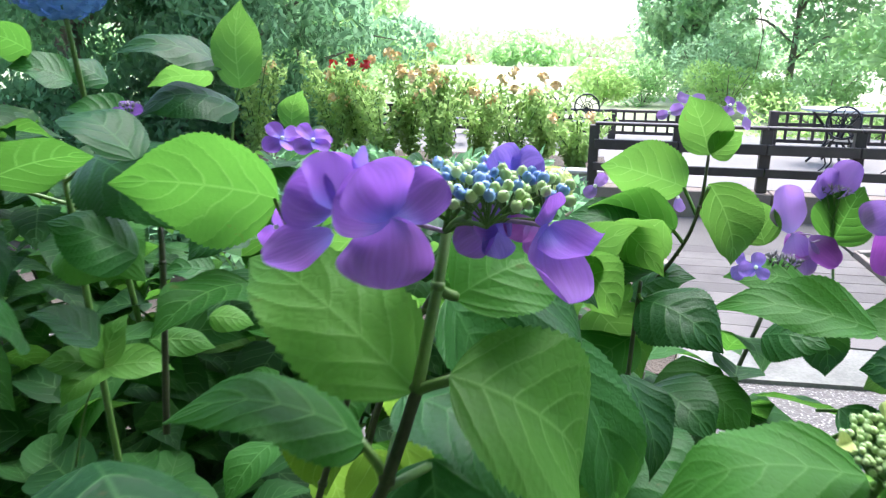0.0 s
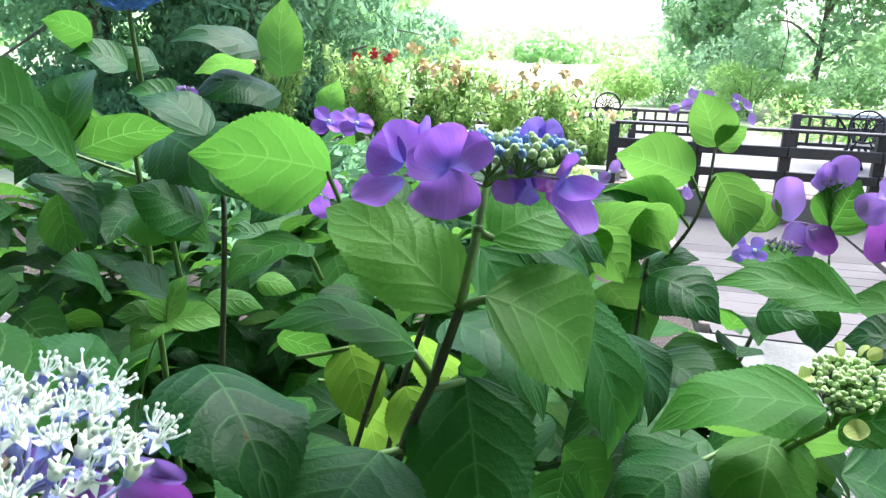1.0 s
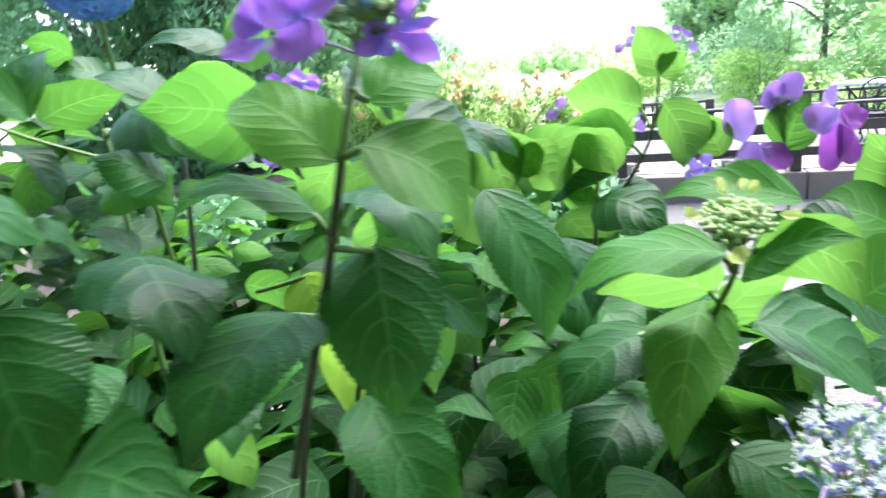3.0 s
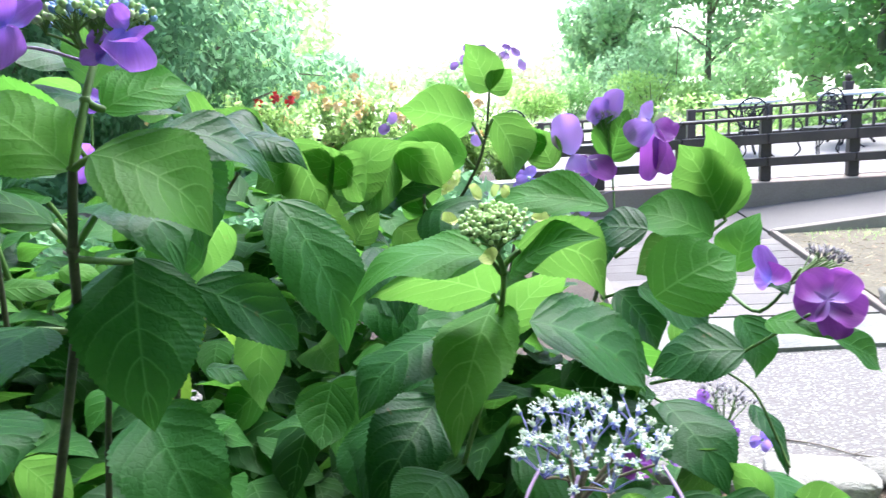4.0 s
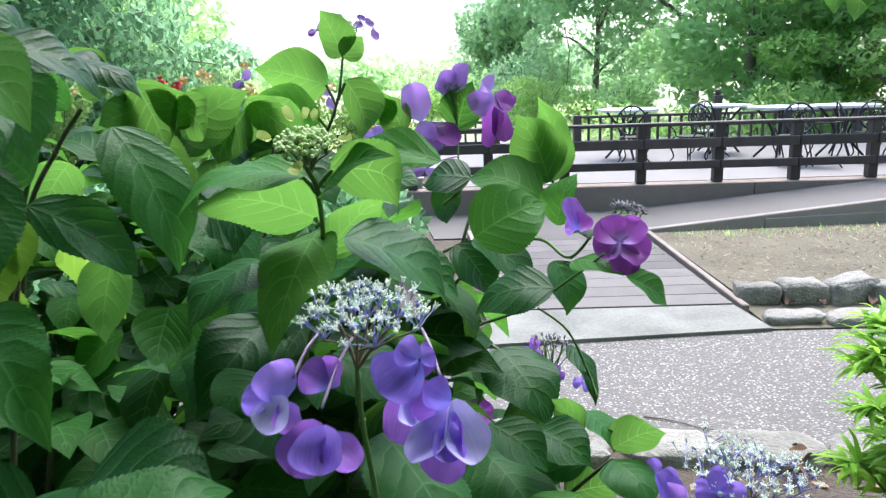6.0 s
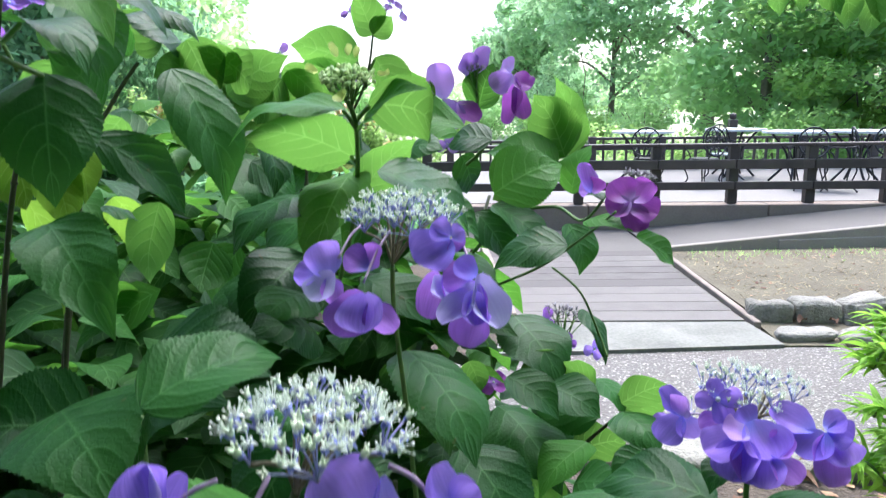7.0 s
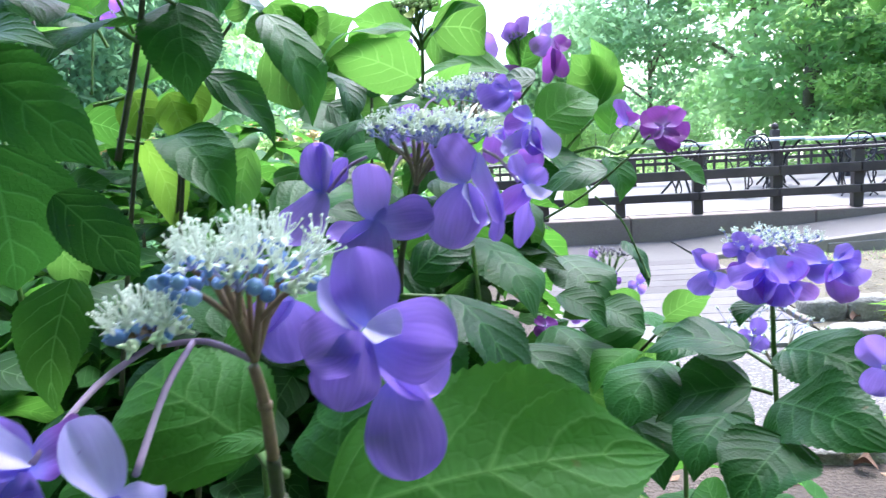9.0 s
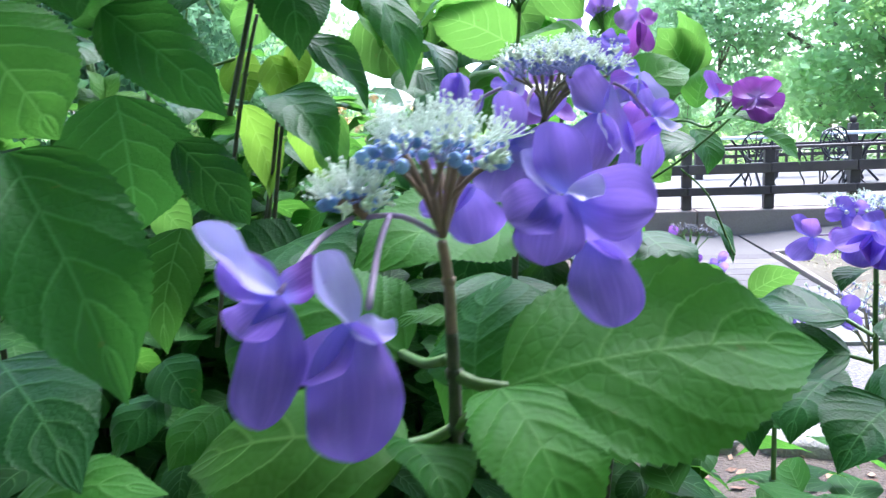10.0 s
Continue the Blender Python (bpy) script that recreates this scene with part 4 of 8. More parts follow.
shrub((7.6, 13.5, -0.05), (1.5, 0.8, 0.6), CROWN_C, "low green shrub behind the lattice fence", 35, 3000, 0.06)
shrub((4.6, 13.6, -0.05), (1.6, 0.8, 0.42), CROWN_C, "low pale flowering shrub behind the fence", 36, 3000, 0.05)
shrub((2.1, 26.3, -0.05), (1.6, 0.9, 0.7), CROWN_A, "clipped green hedge on the lawn", 37, 3000, 0.07, "hedge")
shrub((0.6, 24.0, -0.05), (1.1, 0.9, 0.65), CROWN_C, "clipped yellow-green hedge on the lawn", 38, 3000, 0.07, "hedge")

for k, (x, y, r) in enumerate(((-4.6, 10.2, 1.0), (-6.0, 9.6, 1.1), (-7.6, 9.4, 1.2), (-5.6, 11.8, 1.2), (-3.9, 11.6, 0.8))):
    shrub((x, y, -0.05), (r, 0.8, 0.62), CROWN_D, "dense dark green shrub at the foot of the conifers", 80 + k, 3000, 0.07)
for k, (x, y, r) in enumerate(((-0.55, 5.1, 0.72), (-1.75, 5.4, 0.85), (-3.0, 5.2, 0.85), (-0.75, 6.5, 0.7), (-2.2, 6.7, 0.8), (-4.3, 5.8, 0.9))):
    shrub((x, y, 0.006), (r, 0.62, 0.36), CROWN_D, "low dark green shrub in the bed beside the boardwalk", 60 + k, 2400, 0.06)


def far_wood():
    """The distant belt of trees, too far to tell apart; its pale colour carries the haze."""
    rs = np.random.RandomState(77)
    h = Heap()
    for k in range(170):
        a = radians(rs.uniform(-75, 75))
        d = rs.uniform(110, 170)
        s = rs.uniform(1.8, 3.4)
        leaf_cloud(h, (d * math.sin(a), d * math.cos(a), s * 0.9), (s * 1.4, s * 1.4, s), 240, 0.62, rs)
    return tagged(h.build("far_wood", [CROWN_HAZE], smooth=False), "belt of trees across the park, coloured pale for haze", "woodland", kind="stuff")


far_wood()


def back_wood_shade():
    """Unseen woodland added behind the camera; closes the place round the path, blocks skylight."""
    rs = np.random.RandomState(78)
    h = Heap()
    for k in range(85):
        a = radians(rs.uniform(95, 265))
        d = rs.uniform(9, 16)
        s = rs.uniform(1.4, 2.4)
        leaf_cloud(h, (d * math.sin(a), d * math.cos(a), rs.uniform(1.0, 6.5)), (s * 1.3, s * 1.3, s), 300, 0.22, rs)
    return tagged(h.build("back_wood_shade", [CROWN_D], smooth=False), "unseen dense dark woodland added behind the camera to block skylight", "woodland", kind="stuff")


back_wood_shade()
tree((3.2, -1.2, -0.02), 5.2, 2.7, CROWN_C, "spreading tree whose boughs hang over the path", 41, 70, 420, 0.06, 0.16, 0.34, 0.3, (-0.3, 0.3), 0.2)
# two unseen trees, added behind the camera only to shade bush and path
tree((-2.6, -1.8, -0.02), 5.6, 2.8, CROWN_A, "unseen spreading tree added to shade the bed", 42, 110, 520, 0.09, 0.18, 0.4, 0.3, (0.3, 0.3), 0.2)
tree((-1.7, -1.9, -0.02), 5.4, 2.5, CROWN_A, "unseen leafy tree added to shade the path", 43, 100, 480, 0.09, 0.18, 0.42, 0.3, (0.0, 0.4), 0.2)


def feathery_shrub(at, seed):
    """Arching shoots with long narrow fresh leaves."""
    rs = np.random.RandomState(seed)
    t = thing("willow_leaved_shrub", "fresh yellow-green shrub with long narrow leaves by the path", "shrub", at)
    w = Heap()
    for k in range(22):
        a = rs.uniform(0, 6.28)
        e = np.array((math.cos(a) * rs.uniform(0.05, 0.24), math.sin(a) * rs.uniform(0.05, 0.24), rs.uniform(0.4, 0.86)))
        c = curve_pts([(0, 0, 0), e * (0.3, 0.3, 0.65), e, e * (1.25, 1.25, 0.96)], 5)
        w.tube(c, 0.004, 5)
        lf = Heap()
        for q in c[4:]:
            for i in range(6):
                d = unit(np.array((rs.normal(), rs.normal(), rs.uniform(-0.5, 0.5))))
                b, f, uv = blade(q, q + d * rs.uniform(0.07, 0.11), 0.016, (rs.normal() * 0.3, rs.normal() * 0.3, 1), 0.12, 0.1, 0, 6, 1, 1, "leaf", 0.5)
                lf.add(b, f, 0, uv)
        tagged(lf.build("leafy_shoot", [LEAF_NARROW], t), kind="stuff")
    w.build("branches", [STEM_G], t)
    return t


LEAF_NARROW = blade_mat("narrow_leaf", (0.10, 0.22, 0.02), (0.22, 0.40, 0.05), (0.4, 0.7, 0.08), 0.4, 0.5, 3, island=0.6)
feathery_shrub((1.36, 1.52, 0.0), 5)
feathery_shrub((1.55, 1.66, 0.0), 6)


# ---- hydrangeas ----
def stalk(head, a, b):
    h = Heap()
    a, b = np.asarray(a, float), np.asarray(b, float)
    h.tube(curve_pts([a, (a + b) / 2 + np.array((0, 0, 0.003)), b], 4), 0.00085, 6)
    return h.build("floret_stalk", [STEM_P], head)


s = shoot("tall lacecap hydrangea stem with violet sepals and blue buds")
stem(s, [(-0.094, 0.561, 1.501), (-0.095, 0.549, 1.483), (-0.099, 0.534, 1.450)], 0.0020, 0.0023, STEM_G)
stem(s, [(-0.099, 0.534, 1.450), (-0.112, 0.541, 1.409), (-0.131, 0.557, 1.361), (-0.158, 0.549, 1.262)], 0.0023, 0.0028, STEM_D)
leaf(s, (-0.099, 0.534, 1.450), (-0.178, 0.571, 1.486), 0.048, (0.06, -0.63, 0.78), LEAF_B, 0.10, 0.15, stalk=(-0.099, 0.534, 1.450))
leaf(s, (-0.090, 0.554, 1.477), (-0.054, 0.588, 1.487), 0.043, (0.28, -0.56, 0.78), LEAF_M, 0.10, 0.12, stalk=(-0.095, 0.549, 1.483))
leaf(s, (-0.088, 0.533, 1.457), (-0.040, 0.552, 1.411), 0.065, (0.72, -0.40, 0.58), LEAF_B, 0.20, 0.15, stalk=(-0.099, 0.534, 1.450))
leaf(s, (-0.121, 0.544, 1.422), (-0.188, 0.521, 1.439), 0.044, (0.27, -0.08, 0.96), LEAF_M, 0.16, 0.15, stalk=(-0.112, 0.541, 1.409))
leaf(s, (-0.113, 0.573, 1.428), (-0.056, 0.548, 1.398), 0.059, (0.39, -0.19, 0.90), LEAF_D, 0.15, 0.10, stalk=(-0.112, 0.541, 1.409))
leaf(s, (-0.104, 0.580, 1.395), (-0.084, 0.535, 1.310), 0.070, (0.35, -0.80, 0.48), LEAF_D, 0.10, 0.15, stalk=(-0.113, 0.542, 1.404))
leaf(s, (-0.137, 0.537, 1.370), (-0.155, 0.447, 1.335), 0.079, (-0.08, -0.35, 0.93), LEAF_D, 0.10, 0.12, stalk=(-0.131, 0.556, 1.360))
leaf(s, (-0.230, 0.535, 1.405), (-0.163, 0.480, 1.369), 0.073, (0.38, -0.14, 0.91), LEAF_D, 0.10, 0.12)
leaf(s, (-0.223, 0.731, 1.334), (-0.197, 0.705, 1.280), 0.054, (0.19, 0.92, -0.35), LEAF_Y, 0.05, 0.10, stalk=(-0.264, 0.723, 1.322))
leaf(s, (-0.143, 0.688, 1.339), (-0.126, 0.670, 1.290), 0.033, (0.26, 0.93, -0.26), LEAF_Y, 0.05, 0.10)
h = cyme(s, (-0.078, 0.541, 1.521), (0.05, -0.03, 1.00), 0.027, (-0.094, 0.556, 1.501), "bud", 150, 13)
sepal(h, (-0.101, 0.510, 1.516), (-0.39, -0.19, 0.86), (0.62, -0.78, 0.11), 0.017, 0.029, VIOLET, 0.15, 0.1)
sepal(h, (-0.101, 0.510, 1.516), (0.70, 0.40, 0.53), (-0.03, -0.77, 0.63), 0.019, 0.024, VIOLET, 0.15, 0.1)
sepal(h, (-0.101, 0.510, 1.516), (0.04, -0.45, -0.85), (-0.11, -0.88, 0.46), 0.021, 0.035, VIOLET, 0.15, 0.1)
sepal(h, (-0.101, 0.510, 1.516), (-0.89, -0.20, 0.31), (0.36, -0.72, 0.59), 0.017, 0.027, VIOLET, 0.15, 0.1)
sepal(h, (-0.122, 0.521, 1.515), (-0.85, -0.24, 0.38), (0.42, -0.80, 0.43), 0.016, 0.026, VIOLET, 0.15, 0.1)
sepal(h, (-0.122, 0.521, 1.515), (-0.16, 0.26, 0.91), (0.76, -0.58, 0.30), 0.018, 0.027, VIOLET, 0.15, 0.1)
sepal(h, (-0.121, 0.516, 1.509), (-0.77, -0.50, -0.29), (0.11, -0.62, 0.78), 0.022, 0.020, VIOLET, 0.15, 0.1)
sepal(h, (-0.116, 0.528, 1.520), (0.11, 0.03, 0.95), (-0.63, -0.77, 0.10), 0.014, 0.010, BLUEVI, 0.15, 0.1)
sepal(h, (-0.070, 0.545, 1.524), (-0.50, -0.05, 0.82), (0.58, -0.76, 0.31), 0.010, 0.017, BLUEVI, 0.15, 0.1)
sepal(h, (-0.070, 0.545, 1.524), (0.86, 0.05, 0.43), (-0.22, -0.81, 0.54), 0.011, 0.018, BLUEVI, 0.15, 0.1)
sepal(h, (-0.070, 0.545, 1.524), (-0.61, 0.68, 0.30), (0.02, -0.39, 0.92), 0.014, 0.011, VIOLET, 0.15, 0.1)
sepal(h, (-0.074, 0.544, 1.506), (-0.68, -0.50, 0.46), (0.70, -0.61, 0.36), 0.011, 0.017, VIOLET, 0.15, 0.1)
sepal(h, (-0.074, 0.544, 1.506), (0.44, -0.51, 0.68), (-0.71, -0.70, -0.06), 0.009, 0.015, BLUEVI, 0.15, 0.1)
sepal(h, (-0.076, 0.544, 1.506), (0.34, -0.47, -0.76), (0.49, -0.62, 0.61), 0.011, 0.015, BLUEVI, 0.15, 0.1)
sepal(h, (-0.076, 0.544, 1.506), (-0.69, -0.47, -0.48), (-0.02, -0.69, 0.72), 0.014, 0.017, VIOLET, 0.15, 0.1)
sepal(h, (-0.062, 0.545, 1.509), (-0.70, -0.54, -0.37), (0.10, -0.64, 0.76), 0.011, 0.015, MAGENTA, 0.15, 0.1)
sepal(h, (-0.062, 0.545, 1.509), (0.20, -0.44, -0.83), (0.55, -0.67, 0.49), 0.013, 0.017, MAGENTA, 0.15, 0.1)
sepal(h, (-0.057, 0.530, 1.511), (0.30, -0.62, -0.67), (0.62, -0.41, 0.67), 0.026, 0.029, VIOLET, .3, .25)
sepal(h, (-0.057, 0.530, 1.511), (0.58, -0.75, -0.17), (-0.14, -0.32, 0.94), 0.020, 0.025, VIOLET, .2, .2)
sepal(h, (-0.057, 0.530, 1.512), (0.01, -0.68, 0.68), (0.74, -0.47, -0.48), 0.014, 0.014, VIOLET, 0.15, 0.1)
stalk(h, (-0.094, 0.556, 1.501), (-0.122, 0.521, 1.510))
stalk(h, (-0.094, 0.556, 1.501), (-0.057, 0.530, 1.511))

s = shoot("lacecap hydrangea stem with open white and blue florets")
stem(s, [(-0.155, 0.326, 1.467), (-0.156, 0.323, 1.452), (-0.157, 0.316, 1.428), (-0.177, 0.317, 1.371)], 0.0016, 0.0020, STEM_G)
h = cyme(s, (-0.150, 0.329, 1.493), (0.10, 0.13, 0.99), 0.035, (-0.155, 0.326, 1.468), "open", 210, 38)
sepal(h, (-0.112, 0.318, 1.466), (-0.95, -0.24, 0.18), (0.30, -0.85, 0.42), 0.017, 0.020, VIOLET, 0.22, 0.12)
sepal(h, (-0.110, 0.317, 1.467), (0.81, -0.46, 0.35), (0.10, -0.75, 0.64), 0.017, 0.012, PALE, 0.30, 0.20)
sepal(h, (-0.114, 0.321, 1.463), (0.62, 0.15, -0.77), (0.35, -0.80, 0.48), 0.013, 0.009, MAGENTA, 0.15, 0.10)
sepal(h, (-0.115, 0.322, 1.463), (-0.25, -0.20, -0.95), (0.20, -0.88, 0.42), 0.020, 0.026, VIOLET, 0.20, 0.10)
sepal(h, (-0.153, 0.304, 1.462), (0.98, 0.16, 0.16), (0.20, -0.60, 0.78), 0.026, 0.013, PALE, 0.25, 0.12)
sepal(h, (-0.126, 0.306, 1.473), (0.55, -0.25, -0.80), (0.45, -0.80, 0.40), 0.020, 0.012, VIOLET, 0.30, 0.12)
sepal(h, (-0.142, 0.309, 1.457), (0.51, -0.34, -0.79), (0.15, -0.85, 0.50), 0.018, 0.031, VIOLET, 0.20, 0.10)
sepal(h, (-0.148, 0.309, 1.456), (-0.74, -0.23, -0.63), (0.05, -0.80, 0.60), 0.026, 0.030, BLUEVI, 0.20, 0.10)
sepal(h, (-0.128, 0.343, 1.479), (-0.93, -0.31, 0.21), (0.25, -0.92, 0.30), 0.010, 0.011, MAGENTA, 0.20, 0.10)
sepal(h, (-0.127, 0.343, 1.481), (0.94, -0.21, -0.26), (0.40, -0.85, 0.34), 0.019, 0.014, MAGENTA, 0.20, 0.12)
sepal(h, (-0.133, 0.347, 1.477), (-0.66, -0.37, -0.66), (0.15, -0.85, 0.50), 0.014, 0.014, LILAC, 0.15, 0.10)
sepal(h, (-0.130, 0.347, 1.475), (0.76, -0.35, -0.55), (0.35, -0.85, 0.40), 0.014, 0.012, VIOLET, 0.20, 0.10)
sepal(h, (-0.128, 0.345, 1.485), (0.99, -0.13, -0.07), (0.30, -0.70, 0.65), 0.015, 0.005, LILAC, 0.20, 0.10)
sepal(h, (-0.149, 0.352, 1.477), (-0.95, -0.20, -0.25), (0.10, -0.85, 0.50), 0.020, 0.013, VIOLET, 0.20, 0.10)
stalk(h, (-0.122, 0.335, 1.486), (-0.115, 0.320, 1.472))
stalk(h, (-0.148, 0.322, 1.484), (-0.135, 0.309, 1.468))
leaf(s, (-0.169, 0.371, 1.465), (-0.211, 0.375, 1.493), 0.048, (0.56, -0.05, 0.83), LEAF_M, 0.10, 0.10)
leaf(s, (-0.216, 0.386, 1.455), (-0.233, 0.488, 1.427), 0.035, (0.74, 0.29, 0.61), LEAF_D, 0.12, 0.12)

s = shoot("broad leaved hydrangea stem at the edge of the bed")
stem(s, [(-0.423, 0.847, 1.507), (-0.380, 0.821, 1.445), (-0.364, 0.800, 1.402), (-0.373, 0.795, 1.254)], 0.0019, 0.0028, STEM_D)
leaf(s, (-0.454, 0.700, 1.479), (-0.480, 0.649, 1.555), 0.066, (0.96, -0.05, 0.29), LEAF_M, 0.08, 0.12)
leaf(s, (-0.443, 0.710, 1.478), (-0.448, 0.757, 1.539), 0.074, (-0.18, -0.78, 0.59), LEAF_D, 0.12, 0.14)
leaf(s, (-0.435, 0.716, 1.476), (-0.367, 0.740, 1.495), 0.056, (-0.40, 0.58, 0.71), LEAF_M, 0.08, 0.12)
leaf(s, (-0.378, 0.802, 1.482), (-0.446, 0.809, 1.518), 0.065, (0.46, -0.20, 0.87), LEAF_D, 0.12, 0.12)
leaf(s, (-0.251, 0.771, 1.463), (-0.348, 0.727, 1.482), 0.086, (-0.34, 0.88, 0.32), LEAF_M, 0.06, 0.08, stalk=(-0.239, 0.789, 1.406))
leaf(s, (-0.366, 0.629, 1.483), (-0.375, 0.560, 1.519), 0.043, (0.87, 0.14, 0.47), LEAF_M, 0.08, 0.12)
leaf(s, (-0.464, 0.700, 1.460), (-0.414, 0.701, 1.407), 0.049, (0.71, 0.15, 0.69), LEAF_D, 0.10, 0.12)
leaf(s, (-0.465, 0.722, 1.440), (-0.443, 0.699, 1.395), 0.048, (-0.14, 0.85, -0.50), LEAF_M, 0.06, 0.10)
leaf(s, (-0.443, 0.738, 1.357), (-0.449, 0.692, 1.389), 0.054, (0.69, 0.35, 0.63), LEAF_D, 0.08, 0.10)
leaf(s, (-0.402, 0.763, 1.344), (-0.441, 0.747, 1.377), 0.051, (0.61, 0.10, 0.79), LEAF_D, 0.08, 0.10)
leaf(s, (-0.330, 0.819, 1.390), (-0.366, 0.803, 1.394), 0.037, (0.26, -0.28, 0.92), LEAF_D, 0.08, 0.10)
leaf(s, (-0.380, 0.793, 1.408), (-0.432, 0.765, 1.442), 0.065, (0.63, -0.32, 0.71), LEAF_D, 0.08, 0.10)
leaf(s, (-0.256, 0.730, 1.415), (-0.285, 0.659, 1.408), 0.050, (0.13, -0.15, 0.98), LEAF_M, 0.08, 0.10, stalk=(-0.247, 0.738, 1.384))
leaf(s, (-0.291, 0.796, 1.434), (-0.318, 0.759, 1.420), 0.045, (0.10, -0.42, 0.90), LEAF_D, 0.12, 0.10)

s = shoot("slender hydrangea shoot rising above the bush")
stem(s, [(-0.502, 1.228, 1.514), (-0.510, 1.222, 1.482), (-0.517, 1.204, 1.376)], 0.0016, 0.0022, STEM_G)
leaf(s, (-0.502, 1.228, 1.514), (-0.499, 1.228, 1.628), 0.079, (-0.83, 0.56, 0.02), LEAF_B, 0.05, 0.10)
leaf(s, (-0.519, 1.221, 1.544), (-0.624, 1.140, 1.571), 0.075, (0.45, -0.31, 0.84), LEAF_D, 0.10, 0.10)
leaf(s, (-0.495, 1.208, 1.492), (-0.597, 1.131, 1.494), 0.101, (0.28, -0.34, 0.90), LEAF_D, 0.14, 0.12)
leaf(s, (-0.437, 1.250, 1.455), (-0.429, 1.258, 1.513), 0.055, (-0.84, 0.55, 0.04), LEAF_B, 0.20, 0.10)
leaf(s, (-0.435, 1.250, 1.453), (-0.378, 1.237, 1.444), 0.056, (0.08, -0.32, 0.94), LEAF_D, 0.10, 0.10)
leaf(s, (-0.636, 1.408, 1.523), (-0.725, 1.359, 1.514), 0.052, (-0.44, 0.69, 0.57), LEAF_B, 0.10, 0.10)
leaf(s, (-0.751, 1.222, 1.518), (-0.813, 1.177, 1.543), 0.077, (0.54, -0.31, 0.78), LEAF_D, 0.10, 0.10)
leaf(s, (-0.743, 1.289, 1.516), (-0.794, 1.254, 1.550), 0.068, (0.65, -0.26, 0.71), LEAF_D, 0.10, 0.10)
leaf(s, (-0.788, 1.196, 1.559), (-0.836, 1.157, 1.589), 0.065, (-0.29, 0.79, 0.54), LEAF_M, 0.10, 0.10)
leaf(s, (-0.578, 1.093, 1.472), (-0.637, 1.057, 1.498), 0.070, (0.54, -0.29, 0.79), LEAF_D, 0.10, 0.10)
h = cyme(s, (-0.552, 1.053, 1.500), (-0.02, 0.07, 1.00), 0.009, (-0.563, 1.067, 1.467), "dry", 10, 82)
floret(h, (-0.555, 1.051, 1.493), (0.23, -0.71, 0.67), 0.021, 4, 20, VIOLET)
floret(h, (-0.309, 0.915, 1.487), (0.37, -0.61, 0.70), 0.020, 4, 50, VIOLET)
floret(h, (-0.272, 0.893, 1.489), (0.44, -0.57, 0.69), 0.019, 4, 50, VIOLET)
floret(h, (-0.269, 0.805, 1.435), (0.09, -0.99, -0.10), 0.020, 2, 70, VIOLET)
floret(h, (-0.427, 0.877, 1.467), (0.07, -0.89, 0.45), 0.018, 3, 70, VIOLET)

s = shoot("small leaved green seedling low in the bed")
leaf(s, (-0.442, 0.818, 1.297), (-0.484, 0.793, 1.309), 0.036, (0.44, -0.35, 0.83), LEAF_B, 0.10, 0.10)
leaf(s, (-0.442, 0.818, 1.297), (-0.464, 0.821, 1.341), 0.034, (0.86, -0.25, 0.45), LEAF_B, 0.10, 0.10)
leaf(s, (-0.442, 0.818, 1.297), (-0.432, 0.842, 1.339), 0.034, (-0.09, -0.85, 0.51), LEAF_B, 0.10, 0.10)
leaf(s, (-0.442, 0.818, 1.297), (-0.392, 0.845, 1.291), 0.038, (0.34, -0.41, 0.85), LEAF_B, 0.10, 0.10)
leaf(s, (-0.442, 0.818, 1.297), (-0.454, 0.775, 1.283), 0.035, (0.19, -0.37, 0.91), LEAF_B, 0.10, 0.10)
stem(s, [(-0.442, 0.818, 1.297), (-0.455, 0.806, 1.265), (-0.470, 0.801, 1.206)], 0.0008, 0.0010, STEM_G)
leaf(s, (-0.424, 0.859, 1.307), (-0.371, 0.883, 1.296), 0.035, (0.36, -0.42, 0.83), LEAF_B, 0.10, 0.10)
leaf(s, (-0.398, 0.921, 1.309), (-0.358, 0.937, 1.299), 0.032, (0.38, -0.51, 0.78), LEAF_B, 0.10, 0.10)

s = shoot("upright hydrangea stem with fresh rounded leaves and a fading flower")
stem(s, [(0.086, 1.096, 1.470), (0.078, 1.072, 1.411), (0.058, 1.058, 1.363), (0.007, 1.057, 1.290), (-0.049, 1.076, 1.210)], 0.0016, 0.0025, STEM_D)
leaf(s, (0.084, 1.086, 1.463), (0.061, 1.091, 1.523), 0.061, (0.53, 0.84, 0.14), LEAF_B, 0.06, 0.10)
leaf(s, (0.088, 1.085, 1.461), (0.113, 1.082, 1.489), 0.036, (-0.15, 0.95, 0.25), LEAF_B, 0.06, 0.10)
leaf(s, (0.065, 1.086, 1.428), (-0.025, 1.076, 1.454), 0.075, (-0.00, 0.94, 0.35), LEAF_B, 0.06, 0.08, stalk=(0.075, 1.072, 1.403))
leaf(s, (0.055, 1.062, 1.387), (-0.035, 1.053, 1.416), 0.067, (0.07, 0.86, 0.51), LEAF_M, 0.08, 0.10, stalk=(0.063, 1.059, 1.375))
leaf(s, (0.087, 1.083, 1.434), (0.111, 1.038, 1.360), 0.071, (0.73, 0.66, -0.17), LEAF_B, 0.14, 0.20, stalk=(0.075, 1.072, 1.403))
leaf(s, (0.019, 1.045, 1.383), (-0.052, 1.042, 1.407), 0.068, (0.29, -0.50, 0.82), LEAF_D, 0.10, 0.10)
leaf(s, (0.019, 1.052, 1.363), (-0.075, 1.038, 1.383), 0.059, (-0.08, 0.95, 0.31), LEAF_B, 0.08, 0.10)
